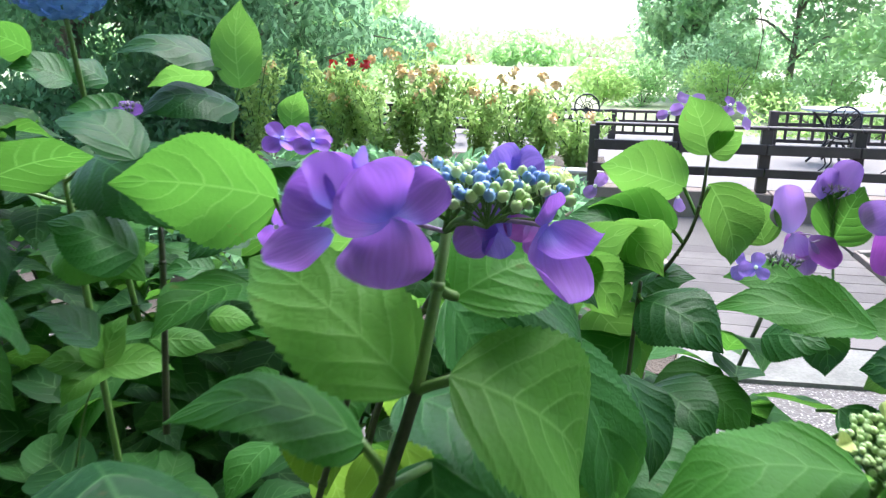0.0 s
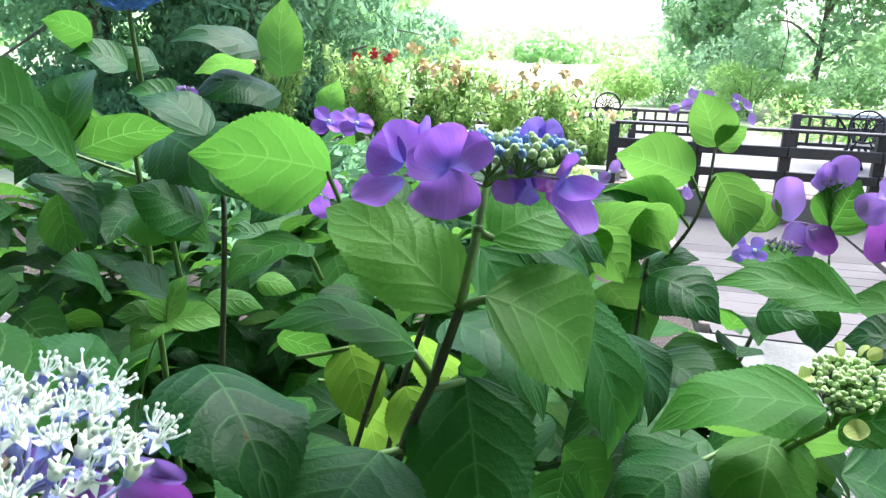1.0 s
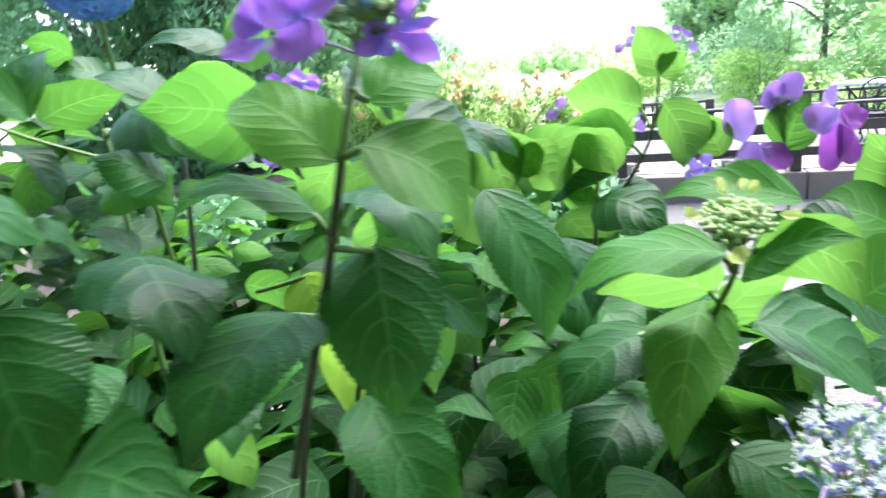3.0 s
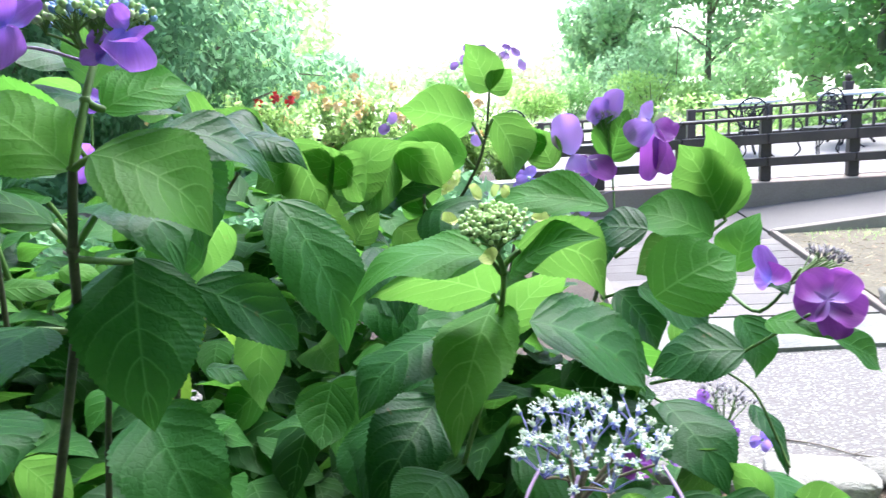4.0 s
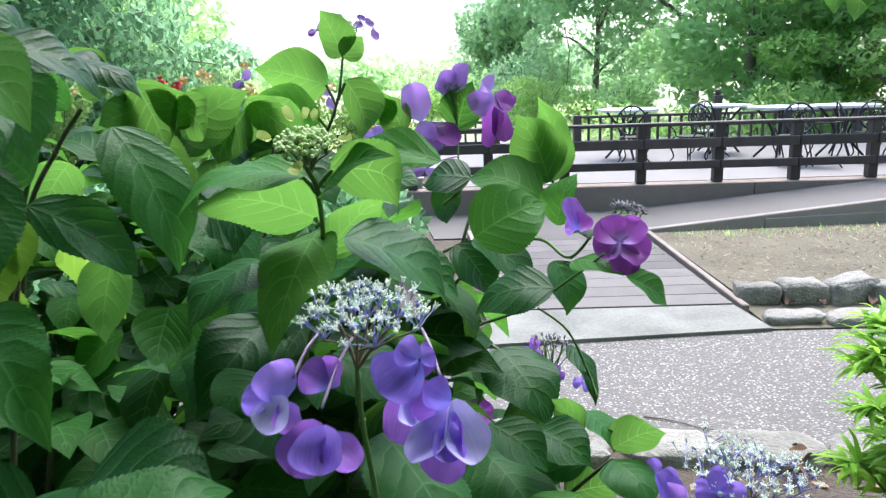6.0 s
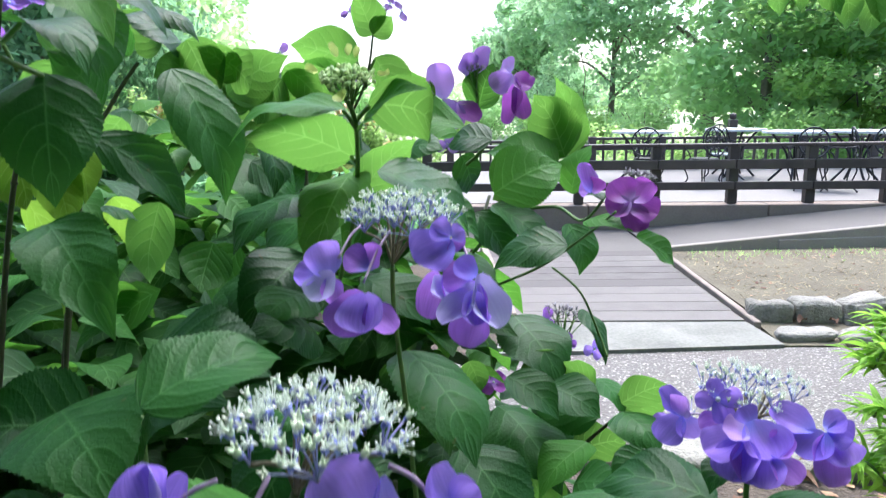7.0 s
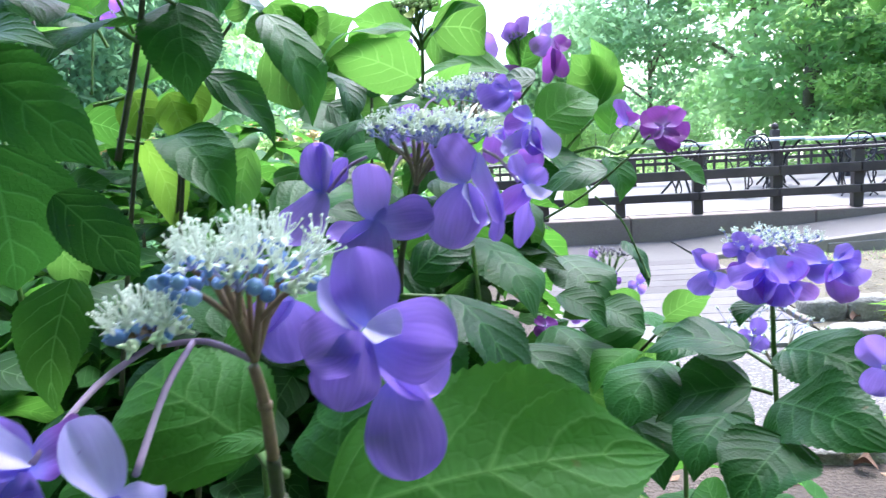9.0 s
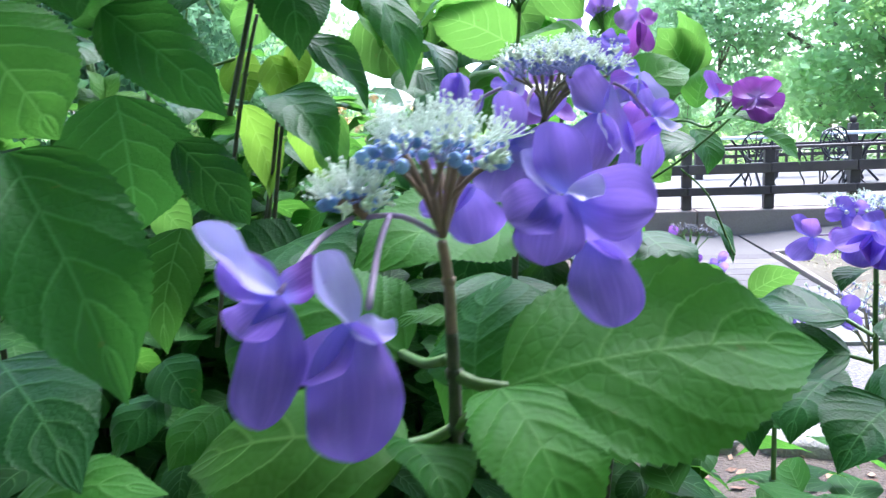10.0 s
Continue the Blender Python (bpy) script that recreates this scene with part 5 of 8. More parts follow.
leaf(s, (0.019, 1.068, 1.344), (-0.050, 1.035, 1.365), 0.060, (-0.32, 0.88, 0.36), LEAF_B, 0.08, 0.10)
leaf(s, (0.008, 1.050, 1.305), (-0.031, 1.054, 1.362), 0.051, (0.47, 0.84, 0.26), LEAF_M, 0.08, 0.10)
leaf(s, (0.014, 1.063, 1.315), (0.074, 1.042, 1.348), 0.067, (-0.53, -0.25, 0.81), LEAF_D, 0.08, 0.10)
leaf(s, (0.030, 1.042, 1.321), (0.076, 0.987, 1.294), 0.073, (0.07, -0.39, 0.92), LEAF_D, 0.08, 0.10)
leaf(s, (-0.047, 0.821, 1.418), (-0.014, 0.793, 1.386), 0.047, (0.63, 0.77, -0.03), LEAF_B, 0.10, 0.10)
leaf(s, (-0.145, 0.819, 1.456), (-0.199, 0.830, 1.483), 0.041, (0.29, 0.94, 0.17), LEAF_B, 0.08, 0.10)
leaf(s, (-0.175, 0.807, 1.410), (-0.213, 0.794, 1.392), 0.033, (-0.41, 0.89, 0.22), LEAF_B, 0.08, 0.10)
leaf(s, (-0.117, 0.839, 1.429), (-0.159, 0.858, 1.471), 0.050, (0.40, 0.92, -0.01), LEAF_B, 0.08, 0.10)
leaf(s, (-0.084, 0.840, 1.415), (-0.118, 0.814, 1.400), 0.038, (-0.61, 0.79, 0.06), LEAF_B, 0.08, 0.10)
h = cyme(s, (0.089, 1.137, 1.502), (0.04, -0.01, 1.00), 0.019, (0.091, 1.116, 1.469), "dry", 26, 115)
floret(h, (0.048, 1.143, 1.501), (-0.19, -0.89, 0.42), 0.015, 2, 30, LILAC)
floret(h, (0.069, 1.140, 1.517), (0.06, -0.80, 0.60), 0.015, 2, 10, LILAC)
floret(h, (0.108, 1.134, 1.510), (0.39, -0.65, 0.65), 0.013, 2, 80, LILAC)
floret(h, (0.124, 1.131, 1.501), (0.65, -0.65, 0.39), 0.016, 2, 120, LILAC)
floret(h, (0.061, 1.115, 1.412), (0.44, -0.79, 0.44), 0.016, 2, 120, LILAC)
floret(h, (0.121, 1.046, 1.357), (0.41, -0.70, 0.59), 0.016, 3, 60, BLUEVI)
floret(h, (-0.030, 1.024, 1.437), (-0.11, -0.93, 0.35), 0.015, 2, 60, LILAC)
h = cyme(s, (0.168, 1.086, 1.354), (0.04, -0.01, 1.00), 0.019, (0.162, 1.080, 1.317), "dry", 26, 123)
leaf(s, (-0.087, 0.609, 1.463), (-0.039, 0.658, 1.425), 0.046, (0.72, -0.21, 0.66), LEAF_D, 0.14, 0.10)
leaf(s, (-0.074, 0.695, 1.453), (-0.030, 0.700, 1.429), 0.035, (0.48, -0.35, 0.81), LEAF_D, 0.10, 0.10)
leaf(s, (-0.029, 0.818, 1.400), (-0.071, 0.816, 1.431), 0.039, (0.14, 0.96, 0.24), LEAF_B, 0.08, 0.10)
leaf(s, (-0.010, 0.789, 1.346), (0.017, 0.752, 1.289), 0.055, (0.71, -0.39, 0.59), LEAF_D, 0.10, 0.10)
leaf(s, (-0.049, 0.748, 1.241), (-0.052, 0.705, 1.202), 0.052, (-0.58, 0.57, -0.58), LEAF_M, 0.06, 0.10)
leaf(s, (0.046, 0.710, 1.290), (-0.012, 0.669, 1.252), 0.072, (-0.33, -0.36, 0.87), LEAF_D, 0.10, 0.10, stalk=(0.058, 0.720, 1.292))
leaf(s, (0.028, 0.745, 1.221), (-0.013, 0.665, 1.186), 0.086, (-0.27, -0.27, 0.92), LEAF_D, 0.10, 0.10)
leaf(s, (-0.300, 0.549, 1.334), (-0.266, 0.492, 1.306), 0.068, (0.26, -0.29, 0.92), LEAF_D, 0.10, 0.10)
leaf(s, (0.061, 0.784, 1.264), (-0.005, 0.752, 1.225), 0.080, (-0.36, -0.33, 0.87), LEAF_D, 0.10, 0.10)
leaf(s, (0.060, 0.765, 1.224), (-0.003, 0.704, 1.186), 0.084, (-0.32, -0.25, 0.92), LEAF_D, 0.10, 0.10)
leaf(s, (0.072, 0.849, 1.216), (0.130, 0.817, 1.278), 0.081, (-0.75, -0.13, 0.64), LEAF_D, 0.10, 0.10)
leaf(s, (0.005, 0.883, 1.272), (0.042, 0.847, 1.247), 0.055, (0.24, -0.39, 0.89), LEAF_D, 0.10, 0.10)
leaf(s, (-0.052, 0.854, 1.200), (-0.013, 0.797, 1.180), 0.064, (0.73, 0.60, -0.32), LEAF_M, 0.10, 0.10)
leaf(s, (-0.262, 0.619, 1.282), (-0.213, 0.577, 1.260), 0.065, (0.46, 0.08, 0.88), LEAF_D, 0.10, 0.10)

s = shoot("hydrangea shoot with a tight green flower bud")
stem(s, [(0.098, 0.642, 1.374), (0.103, 0.658, 1.353), (0.096, 0.715, 1.300), (0.085, 0.748, 1.248), (0.053, 0.782, 1.144)], 0.0019, 0.0025, STEM_G)
h = cyme(s, (0.099, 0.636, 1.391), (-0.00, -0.39, 0.92), 0.021, (0.100, 0.651, 1.366), "green", 130, 144)
sepal(h, (0.093, 0.633, 1.407), (-0.48, -0.36, 0.75), (0.77, -0.60, 0.21), 0.012, 0.011, BUDLEAF, .4, .2)
sepal(h, (0.101, 0.634, 1.408), (0.03, -0.43, 0.86), (0.69, -0.64, -0.34), 0.009, 0.009, BUDLEAF, .4, .2)
sepal(h, (0.106, 0.635, 1.407), (0.49, -0.39, 0.73), (-0.68, -0.73, 0.07), 0.009, 0.009, BUDLEAF, .4, .2)
sepal(h, (0.078, 0.629, 1.396), (-0.75, -0.58, 0.16), (0.53, -0.50, 0.69), 0.011, 0.012, BUDLEAF, .4, .2)
sepal(h, (0.098, 0.613, 1.381), (0.01, -0.65, -0.71), (-0.49, -0.65, 0.59), 0.011, 0.015, BUDLEAF, .4, .2)
sepal(h, (0.123, 0.634, 1.394), (0.86, -0.42, -0.03), (-0.26, -0.58, 0.77), 0.011, 0.009, BUDLEAF, .4, .2)
leaf(s, (0.096, 0.651, 1.367), (-0.002, 0.645, 1.349), 0.062, (-0.16, -0.25, 0.96), LEAF_M, 0.12, 0.12, stalk=(0.101, 0.658, 1.353))
leaf(s, (0.095, 0.702, 1.325), (0.014, 0.640, 1.353), 0.071, (-0.23, 0.64, 0.74), LEAF_B, 0.08, 0.10, stalk=(0.098, 0.691, 1.322))
leaf(s, (0.113, 0.653, 1.370), (0.168, 0.617, 1.345), 0.060, (0.62, 0.69, 0.38), LEAF_B, 0.28, 0.12, stalk=(0.103, 0.660, 1.357))
leaf(s, (0.107, 0.658, 1.351), (0.158, 0.618, 1.386), 0.040, (-0.68, -0.28, 0.68), LEAF_M, 0.10, 0.12)
leaf(s, (0.093, 0.729, 1.310), (0.063, 0.628, 1.239), 0.063, (-0.25, -0.51, 0.82), LEAF_B, 0.08, 0.15)
leaf(s, (0.096, 0.721, 1.288), (0.149, 0.710, 1.343), 0.042, (-0.16, 0.92, 0.35), LEAF_B, 0.08, 0.10)
leaf(s, (0.118, 0.669, 1.315), (0.202, 0.678, 1.259), 0.089, (0.55, -0.26, 0.79), LEAF_D, 0.10, 0.12)
leaf(s, (0.150, 0.740, 1.273), (0.210, 0.728, 1.249), 0.062, (0.26, -0.42, 0.87), LEAF_D, 0.10, 0.12)
leaf(s, (-0.072, 0.872, 1.357), (-0.084, 0.886, 1.410), 0.053, (0.73, -0.60, 0.33), LEAF_B, 0.06, 0.10, stalk=(-0.072, 0.876, 1.326))
leaf(s, (-0.075, 0.870, 1.351), (-0.111, 0.844, 1.409), 0.070, (0.87, -0.30, 0.40), LEAF_B, 0.08, 0.10)
leaf(s, (-0.096, 0.852, 1.431), (-0.146, 0.811, 1.462), 0.064, (0.64, -0.21, 0.74), LEAF_D, 0.10, 0.10)
leaf(s, (-0.057, 0.860, 1.383), (-0.003, 0.910, 1.427), 0.062, (-0.71, 0.70, 0.07), LEAF_B, 0.08, 0.10)
leaf(s, (-0.013, 0.958, 1.417), (0.035, 0.961, 1.370), 0.043, (0.13, 0.97, 0.21), LEAF_B, 0.08, 0.10)
leaf(s, (-0.050, 0.994, 1.356), (0.029, 0.981, 1.368), 0.067, (-0.21, -0.60, 0.78), LEAF_D, 0.10, 0.10)
leaf(s, (-0.061, 0.931, 1.318), (-0.036, 0.944, 1.352), 0.042, (-0.57, 0.82, 0.10), LEAF_B, 0.10, 0.10)
leaf(s, (-0.128, 0.693, 1.345), (-0.072, 0.759, 1.268), 0.052, (0.78, -0.52, 0.35), LEAF_D, 0.12, 0.18)
leaf(s, (-0.165, 0.687, 1.328), (-0.138, 0.658, 1.273), 0.042, (-0.00, 0.89, -0.46), LEAF_Y, 0.06, 0.10)
leaf(s, (0.042, 0.733, 1.231), (-0.002, 0.649, 1.184), 0.067, (0.20, -0.56, 0.80), LEAF_D, 0.10, 0.10)
leaf(s, (-0.033, 0.781, 1.230), (-0.049, 0.729, 1.181), 0.057, (-0.79, 0.53, -0.31), LEAF_M, 0.08, 0.10)
leaf(s, (-0.120, 0.675, 1.287), (-0.092, 0.684, 1.274), 0.030, (0.42, -0.01, 0.91), LEAF_D, 0.10, 0.10)
leaf(s, (-0.099, 0.653, 1.370), (-0.105, 0.600, 1.410), 0.056, (0.94, -0.26, -0.22), LEAF_D, 0.10, 0.10)
leaf(s, (-0.141, 0.724, 1.472), (-0.134, 0.647, 1.479), 0.056, (0.62, 0.13, 0.77), LEAF_D, 0.10, 0.10)
leaf(s, (-0.143, 0.768, 1.467), (-0.148, 0.720, 1.493), 0.051, (0.96, 0.05, 0.28), LEAF_D, 0.10, 0.10)

s = shoot("leaning hydrangea branch with purple flowers and fresh leaves")
stem(s, [(0.236, 1.148, 1.363), (0.233, 1.107, 1.299), (0.230, 1.107, 1.295)], 0.0013, 0.0019, STEM_G)
stem(s, [(0.358, 1.065, 1.293), (0.327, 1.056, 1.270), (0.279, 1.031, 1.224), (0.207, 1.062, 1.140), (0.147, 1.104, 0.989)], 0.0016, 0.0032, STEM_G)
leaf(s, (0.235, 1.148, 1.362), (0.256, 1.142, 1.428), 0.066, (-0.54, -0.84, 0.09), LEAF_M, 0.06, 0.12)
leaf(s, (0.352, 1.067, 1.294), (0.316, 1.109, 1.382), 0.098, (0.75, 0.66, -0.01), LEAF_B, 0.08, 0.10)
leaf(s, (0.356, 1.066, 1.294), (0.351, 1.105, 1.403), 0.071, (0.76, 0.62, -0.18), LEAF_B, 0.08, 0.10, stalk=(0.358, 1.065, 1.291))
leaf(s, (0.335, 1.036, 1.280), (0.242, 1.077, 1.306), 0.100, (0.04, -0.47, 0.88), LEAF_M, 0.10, 0.10)
leaf(s, (0.311, 1.039, 1.272), (0.247, 1.040, 1.240), 0.067, (-0.06, 0.99, 0.14), LEAF_B, 0.08, 0.10, stalk=(0.318, 1.046, 1.262))
leaf(s, (0.201, 1.064, 1.331), (0.108, 1.066, 1.343), 0.071, (0.11, -0.41, 0.91), LEAF_M, 0.10, 0.10)
leaf(s, (0.232, 0.866, 1.331), (0.180, 0.889, 1.326), 0.055, (-0.29, -0.49, 0.82), LEAF_D, 0.10, 0.10, stalk=(0.204, 0.885, 1.301))
leaf(s, (0.221, 1.017, 1.225), (0.266, 0.990, 1.162), 0.072, (0.42, -0.69, 0.59), LEAF_D, 0.10, 0.10, stalk=(0.207, 1.035, 1.212))
leaf(s, (0.242, 0.988, 1.239), (0.315, 0.956, 1.180), 0.075, (0.44, -0.44, 0.78), LEAF_D, 0.10, 0.10)
leaf(s, (0.286, 1.036, 1.177), (0.319, 1.020, 1.150), 0.043, (0.44, 0.90, 0.00), LEAF_B, 0.10, 0.10)
leaf(s, (0.318, 0.858, 1.211), (0.232, 0.882, 1.181), 0.069, (-0.40, -0.39, 0.83), LEAF_D, 0.14, 0.10)
leaf(s, (0.279, 1.047, 1.070), (0.332, 0.944, 1.006), 0.107, (0.16, -0.46, 0.87), LEAF_D, 0.08, 0.10, stalk=(0.265, 1.061, 1.072))
leaf(s, (0.225, 1.061, 1.139), (0.237, 1.012, 1.080), 0.050, (0.54, 0.70, -0.47), LEAF_B, 0.10, 0.10)
leaf(s, (0.207, 1.078, 1.298), (0.217, 1.044, 1.246), 0.060, (0.78, 0.58, -0.22), LEAF_D, 0.10, 0.10)
leaf(s, (0.153, 1.124, 1.392), (0.101, 1.124, 1.402), 0.050, (0.09, 0.85, 0.51), LEAF_M, 0.10, 0.10)
leaf(s, (0.159, 1.121, 1.362), (0.132, 1.126, 1.415), 0.051, (0.38, 0.92, 0.10), LEAF_B, 0.10, 0.10)
h = cyme(s, (0.232, 1.153, 1.419), (0.05, -0.05, 1.00), 0.017, (0.236, 1.148, 1.363), "dry", 16, 195)
sepal(h, (0.184, 1.122, 1.377), (-0.21, 0.09, 0.93), (0.40, -0.90, 0.17), 0.053, 0.057, LILAC, 0.15, 0.1)
sepal(h, (0.187, 1.122, 1.377), (0.23, -0.34, -0.87), (0.43, -0.80, 0.43), 0.048, 0.058, LILAC, 0.15, 0.1)
sepal(h, (0.204, 1.126, 1.372), (0.69, -0.25, -0.62), (0.28, -0.74, 0.61), 0.042, 0.049, MAGENTA, 0.15, 0.1)
sepal(h, (0.211, 1.129, 1.358), (-0.96, 0.05, 0.04), (0.02, -0.49, 0.87), 0.030, 0.057, MAGENTA, 0.15, 0.1)
sepal(h, (0.225, 1.153, 1.410), (-0.05, 0.06, 0.96), (0.54, -0.84, 0.08), 0.035, 0.046, LILAC, 0.15, 0.1)
sepal(h, (0.228, 1.153, 1.411), (0.46, 0.01, 0.85), (-0.69, -0.62, 0.37), 0.047, 0.048, LILAC, 0.15, 0.1)
sepal(h, (0.221, 1.153, 1.407), (-0.22, 0.08, 0.93), (0.65, -0.73, 0.21), 0.030, 0.038, LILAC, 0.15, 0.1)
sepal(h, (0.282, 1.117, 1.411), (-0.76, 0.04, -0.58), (-0.37, -0.83, 0.42), 0.036, 0.051, LILAC, 0.15, 0.1)
sepal(h, (0.285, 1.117, 1.409), (0.77, -0.17, -0.55), (0.22, -0.80, 0.56), 0.031, 0.047, MAGENTA, 0.15, 0.1)
sepal(h, (0.287, 1.118, 1.406), (-0.18, -0.19, -0.93), (-0.78, -0.57, 0.27), 0.069, 0.051, MAGENTA, 0.15, 0.1)
sepal(h, (0.289, 1.115, 1.396), (0.16, -0.23, -0.92), (0.45, -0.84, 0.29), 0.052, 0.042, MAGENTA, 0.15, 0.1)
sepal(h, (0.281, 1.123, 1.413), (-0.52, -0.12, 0.80), (0.67, -0.65, 0.35), 0.021, 0.051, LILAC, 0.15, 0.1)
floret(h, (0.127, 1.020, 1.364), (-0.08, -0.81, 0.59), 0.015, 3, 30, BLUEVI)
floret(h, (0.188, 1.112, 1.312), (-0.10, -0.90, 0.43), 0.018, 3, 30, LILAC)
stalk(h, (0.236, 1.148, 1.363), (0.182, 1.122, 1.377))
stalk(h, (0.236, 1.148, 1.363), (0.276, 1.116, 1.385))
stalk(h, (0.236, 1.148, 1.363), (0.206, 1.120, 1.368))
stalk(h, (0.235, 1.122, 1.327), (0.188, 1.112, 1.312))

s = shoot("drooping hydrangea branch with a single purple flower beside the path")
stem(s, [(0.377, 0.887, 1.280), (0.348, 0.912, 1.230), (0.324, 0.974, 1.238), (0.279, 1.031, 1.224)], 0.0016, 0.0025, STEM_G)
stem(s, [(0.366, 0.836, 1.252), (0.343, 0.858, 1.225), (0.294, 0.889, 1.180), (0.245, 0.938, 1.144)], 0.0014, 0.0019, STEM_G)
stem(s, [(0.308, 0.900, 1.175), (0.347, 0.919, 1.138), (0.374, 0.929, 1.081), (0.382, 0.912, 1.055)], 0.0013, 0.0018, STEM_G)
leaf(s, (0.399, 0.869, 1.217), (0.454, 0.877, 1.177), 0.045, (0.55, -0.51, 0.66), LEAF_M, 0.06, 0.15)
leaf(s, (0.338, 0.863, 1.238), (0.383, 0.825, 1.234), 0.047, (-0.07, -0.19, 0.98), LEAF_M, 0.10, 0.10)
leaf(s, (0.344, 0.975, 1.254), (0.368, 0.984, 1.317), 0.064, (-0.81, -0.44, 0.38), LEAF_M, 0.10, 0.10)
leaf(s, (0.329, 0.915, 1.226), (0.344, 0.889, 1.169), 0.060, (0.52, -0.72, 0.47), LEAF_D, 0.10, 0.10)
leaf(s, (0.360, 0.967, 1.102), (0.384, 0.908, 1.049), 0.038, (0.53, -0.44, 0.73), LEAF_D, 0.06, 0.20)
leaf(s, (0.351, 0.901, 1.265), (0.361, 0.874, 1.260), 0.027, (0.05, -0.17, 0.98), LEAF_D, 0.06, 0.20)
h = cyme(s, (0.417, 0.928, 1.279), (0.24, -0.05, 0.97), 0.020, (0.373, 0.913, 1.254), "dry", 34, 224)
sepal(h, (0.384, 0.846, 1.261), (-0.52, 0.39, 0.70), (0.07, -0.85, 0.53), 0.031, 0.049, MAGENTA, 0.15, 0.1)
sepal(h, (0.384, 0.846, 1.261), (0.71, 0.12, 0.64), (-0.47, -0.61, 0.63), 0.033, 0.046, MAGENTA, 0.15, 0.1)
sepal(h, (0.384, 0.846, 1.261), (0.79, -0.41, -0.35), (-0.10, -0.74, 0.66), 0.033, 0.046, MAGENTA, 0.15, 0.1)
sepal(h, (0.384, 0.844, 1.262), (0.11, -0.44, -0.85), (0.12, -0.88, 0.47), 0.036, 0.044, MAGENTA, 0.15, 0.1)
sepal(h, (0.384, 0.844, 1.262), (-0.88, 0.04, -0.38), (-0.33, -0.65, 0.69), 0.028, 0.043, MAGENTA, 0.15, 0.1)
sepal(h, (0.351, 0.890, 1.265), (-0.23, 0.31, 0.88), (0.60, -0.69, 0.40), 0.039, 0.046, VIOLET, 0.15, 0.1)
sepal(h, (0.351, 0.890, 1.265), (0.61, 0.05, 0.74), (-0.70, -0.38, 0.60), 0.020, 0.044, MAGENTA, 0.15, 0.1)
sepal(h, (0.351, 0.891, 1.268), (-0.93, 0.24, -0.02), (-0.10, -0.33, 0.94), 0.015, 0.046, VIOLET, 0.15, 0.1)
h = cyme(s, (0.358, 1.063, 1.065), (0.15, 0.04, 0.99), 0.032, (0.352, 1.055, 1.002), "dry", 40, 233)
floret(h, (0.328, 1.066, 1.057), (-0.45, -0.83, 0.32), 0.018, 3, 20, VIOLET)
floret(h, (0.393, 1.032, 1.022), (0.27, -0.95, 0.12), 0.018, 3, 20, BLUEVI)
floret(h, (0.358, 1.045, 1.028), (0.09, -0.94, 0.33), 0.014, 3, 50, VIOLET)
floret(h, (0.257, 1.124, 0.936), (0.08, -0.74, 0.67), 0.024, 4, 50, MAGENTA)
floret(h, (0.315, 1.123, 0.950), (0.08, -0.74, 0.67), 0.017, 4, 50, VIOLET)
leaf(s, (0.344, 0.990, 1.020), (0.260, 0.941, 1.001), 0.058, (-0.52, 0.85, 0.06), LEAF_B, 0.10, 0.10)
leaf(s, (0.366, 0.882, 0.987), (0.289, 0.935, 0.995), 0.075, (-0.17, -0.40, 0.90), LEAF_D, 0.10, 0.10)
leaf(s, (0.389, 0.865, 1.013), (0.441, 0.841, 1.047), 0.047, (0.28, 0.93, 0.23), LEAF_B, 0.10, 0.10)
leaf(s, (0.368, 0.921, 1.000), (0.340, 0.972, 1.027), 0.054, (0.80, 0.56, -0.22), LEAF_B, 0.10, 0.10)
leaf(s, (0.383, 0.844, 1.012), (0.410, 0.780, 0.994), 0.068, (0.10, -0.22, 0.97), LEAF_D, 0.10, 0.10)
leaf(s, (0.241, 0.888, 1.002), (0.308, 0.791, 0.942), 0.105, (0.20, -0.41, 0.89), LEAF_D, 0.10, 0.10)
leaf(s, (0.244, 0.921, 0.955), (0.280, 0.860, 0.954), 0.062, (0.06, 0.02, 1.00), LEAF_D, 0.10, 0.10)
leaf(s, (0.342, 0.896, 0.935), (0.397, 0.863, 0.965), 0.062, (0.42, 0.89, 0.20), LEAF_B, 0.10, 0.10)
leaf(s, (0.202, 0.818, 1.088), (0.214, 0.804, 1.054), 0.037, (0.55, 0.82, -0.16), LEAF_B, 0.10, 0.10)
leaf(s, (0.141, 0.635, 1.168), (0.197, 0.553, 1.108), 0.085, (0.43, -0.32, 0.84), LEAF_D, 0.10, 0.10)
leaf(s, (0.277, 0.892, 0.907), (0.322, 0.822, 0.901), 0.065, (0.84, 0.54, -0.11), LEAF_B, 0.10, 0.10)
stem(s, [(0.388, 0.861, 1.003), (0.335, 0.894, 0.928), (0.263, 0.950, 0.806)], 0.0019, 0.0032, STEM_D)

s = shoot("lacecap hydrangea stem with blue-violet sepals round pale florets")
stem(s, [(0.137, 0.529, 1.266), (0.137, 0.539, 1.228), (0.143, 0.554, 1.154), (0.149, 0.564, 1.066)], 0.0016, 0.0022, STEM_G)
h = cyme(s, (0.145, 0.531, 1.302), (0.01, -0.11, 0.99), 0.040, (0.137, 0.529, 1.266), "open", 130, 253)
sepal(h, (0.103, 0.482, 1.271), (-0.40, 0.07, 0.87), (0.58, -0.75, 0.32), 0.021, 0.033, BLUEVI, 0.15, 0.1)
sepal(h, (0.105, 0.477, 1.274), (-0.58, -0.42, -0.64), (-0.22, -0.71, 0.67), 0.021, 0.025, PALE, .25, .15)
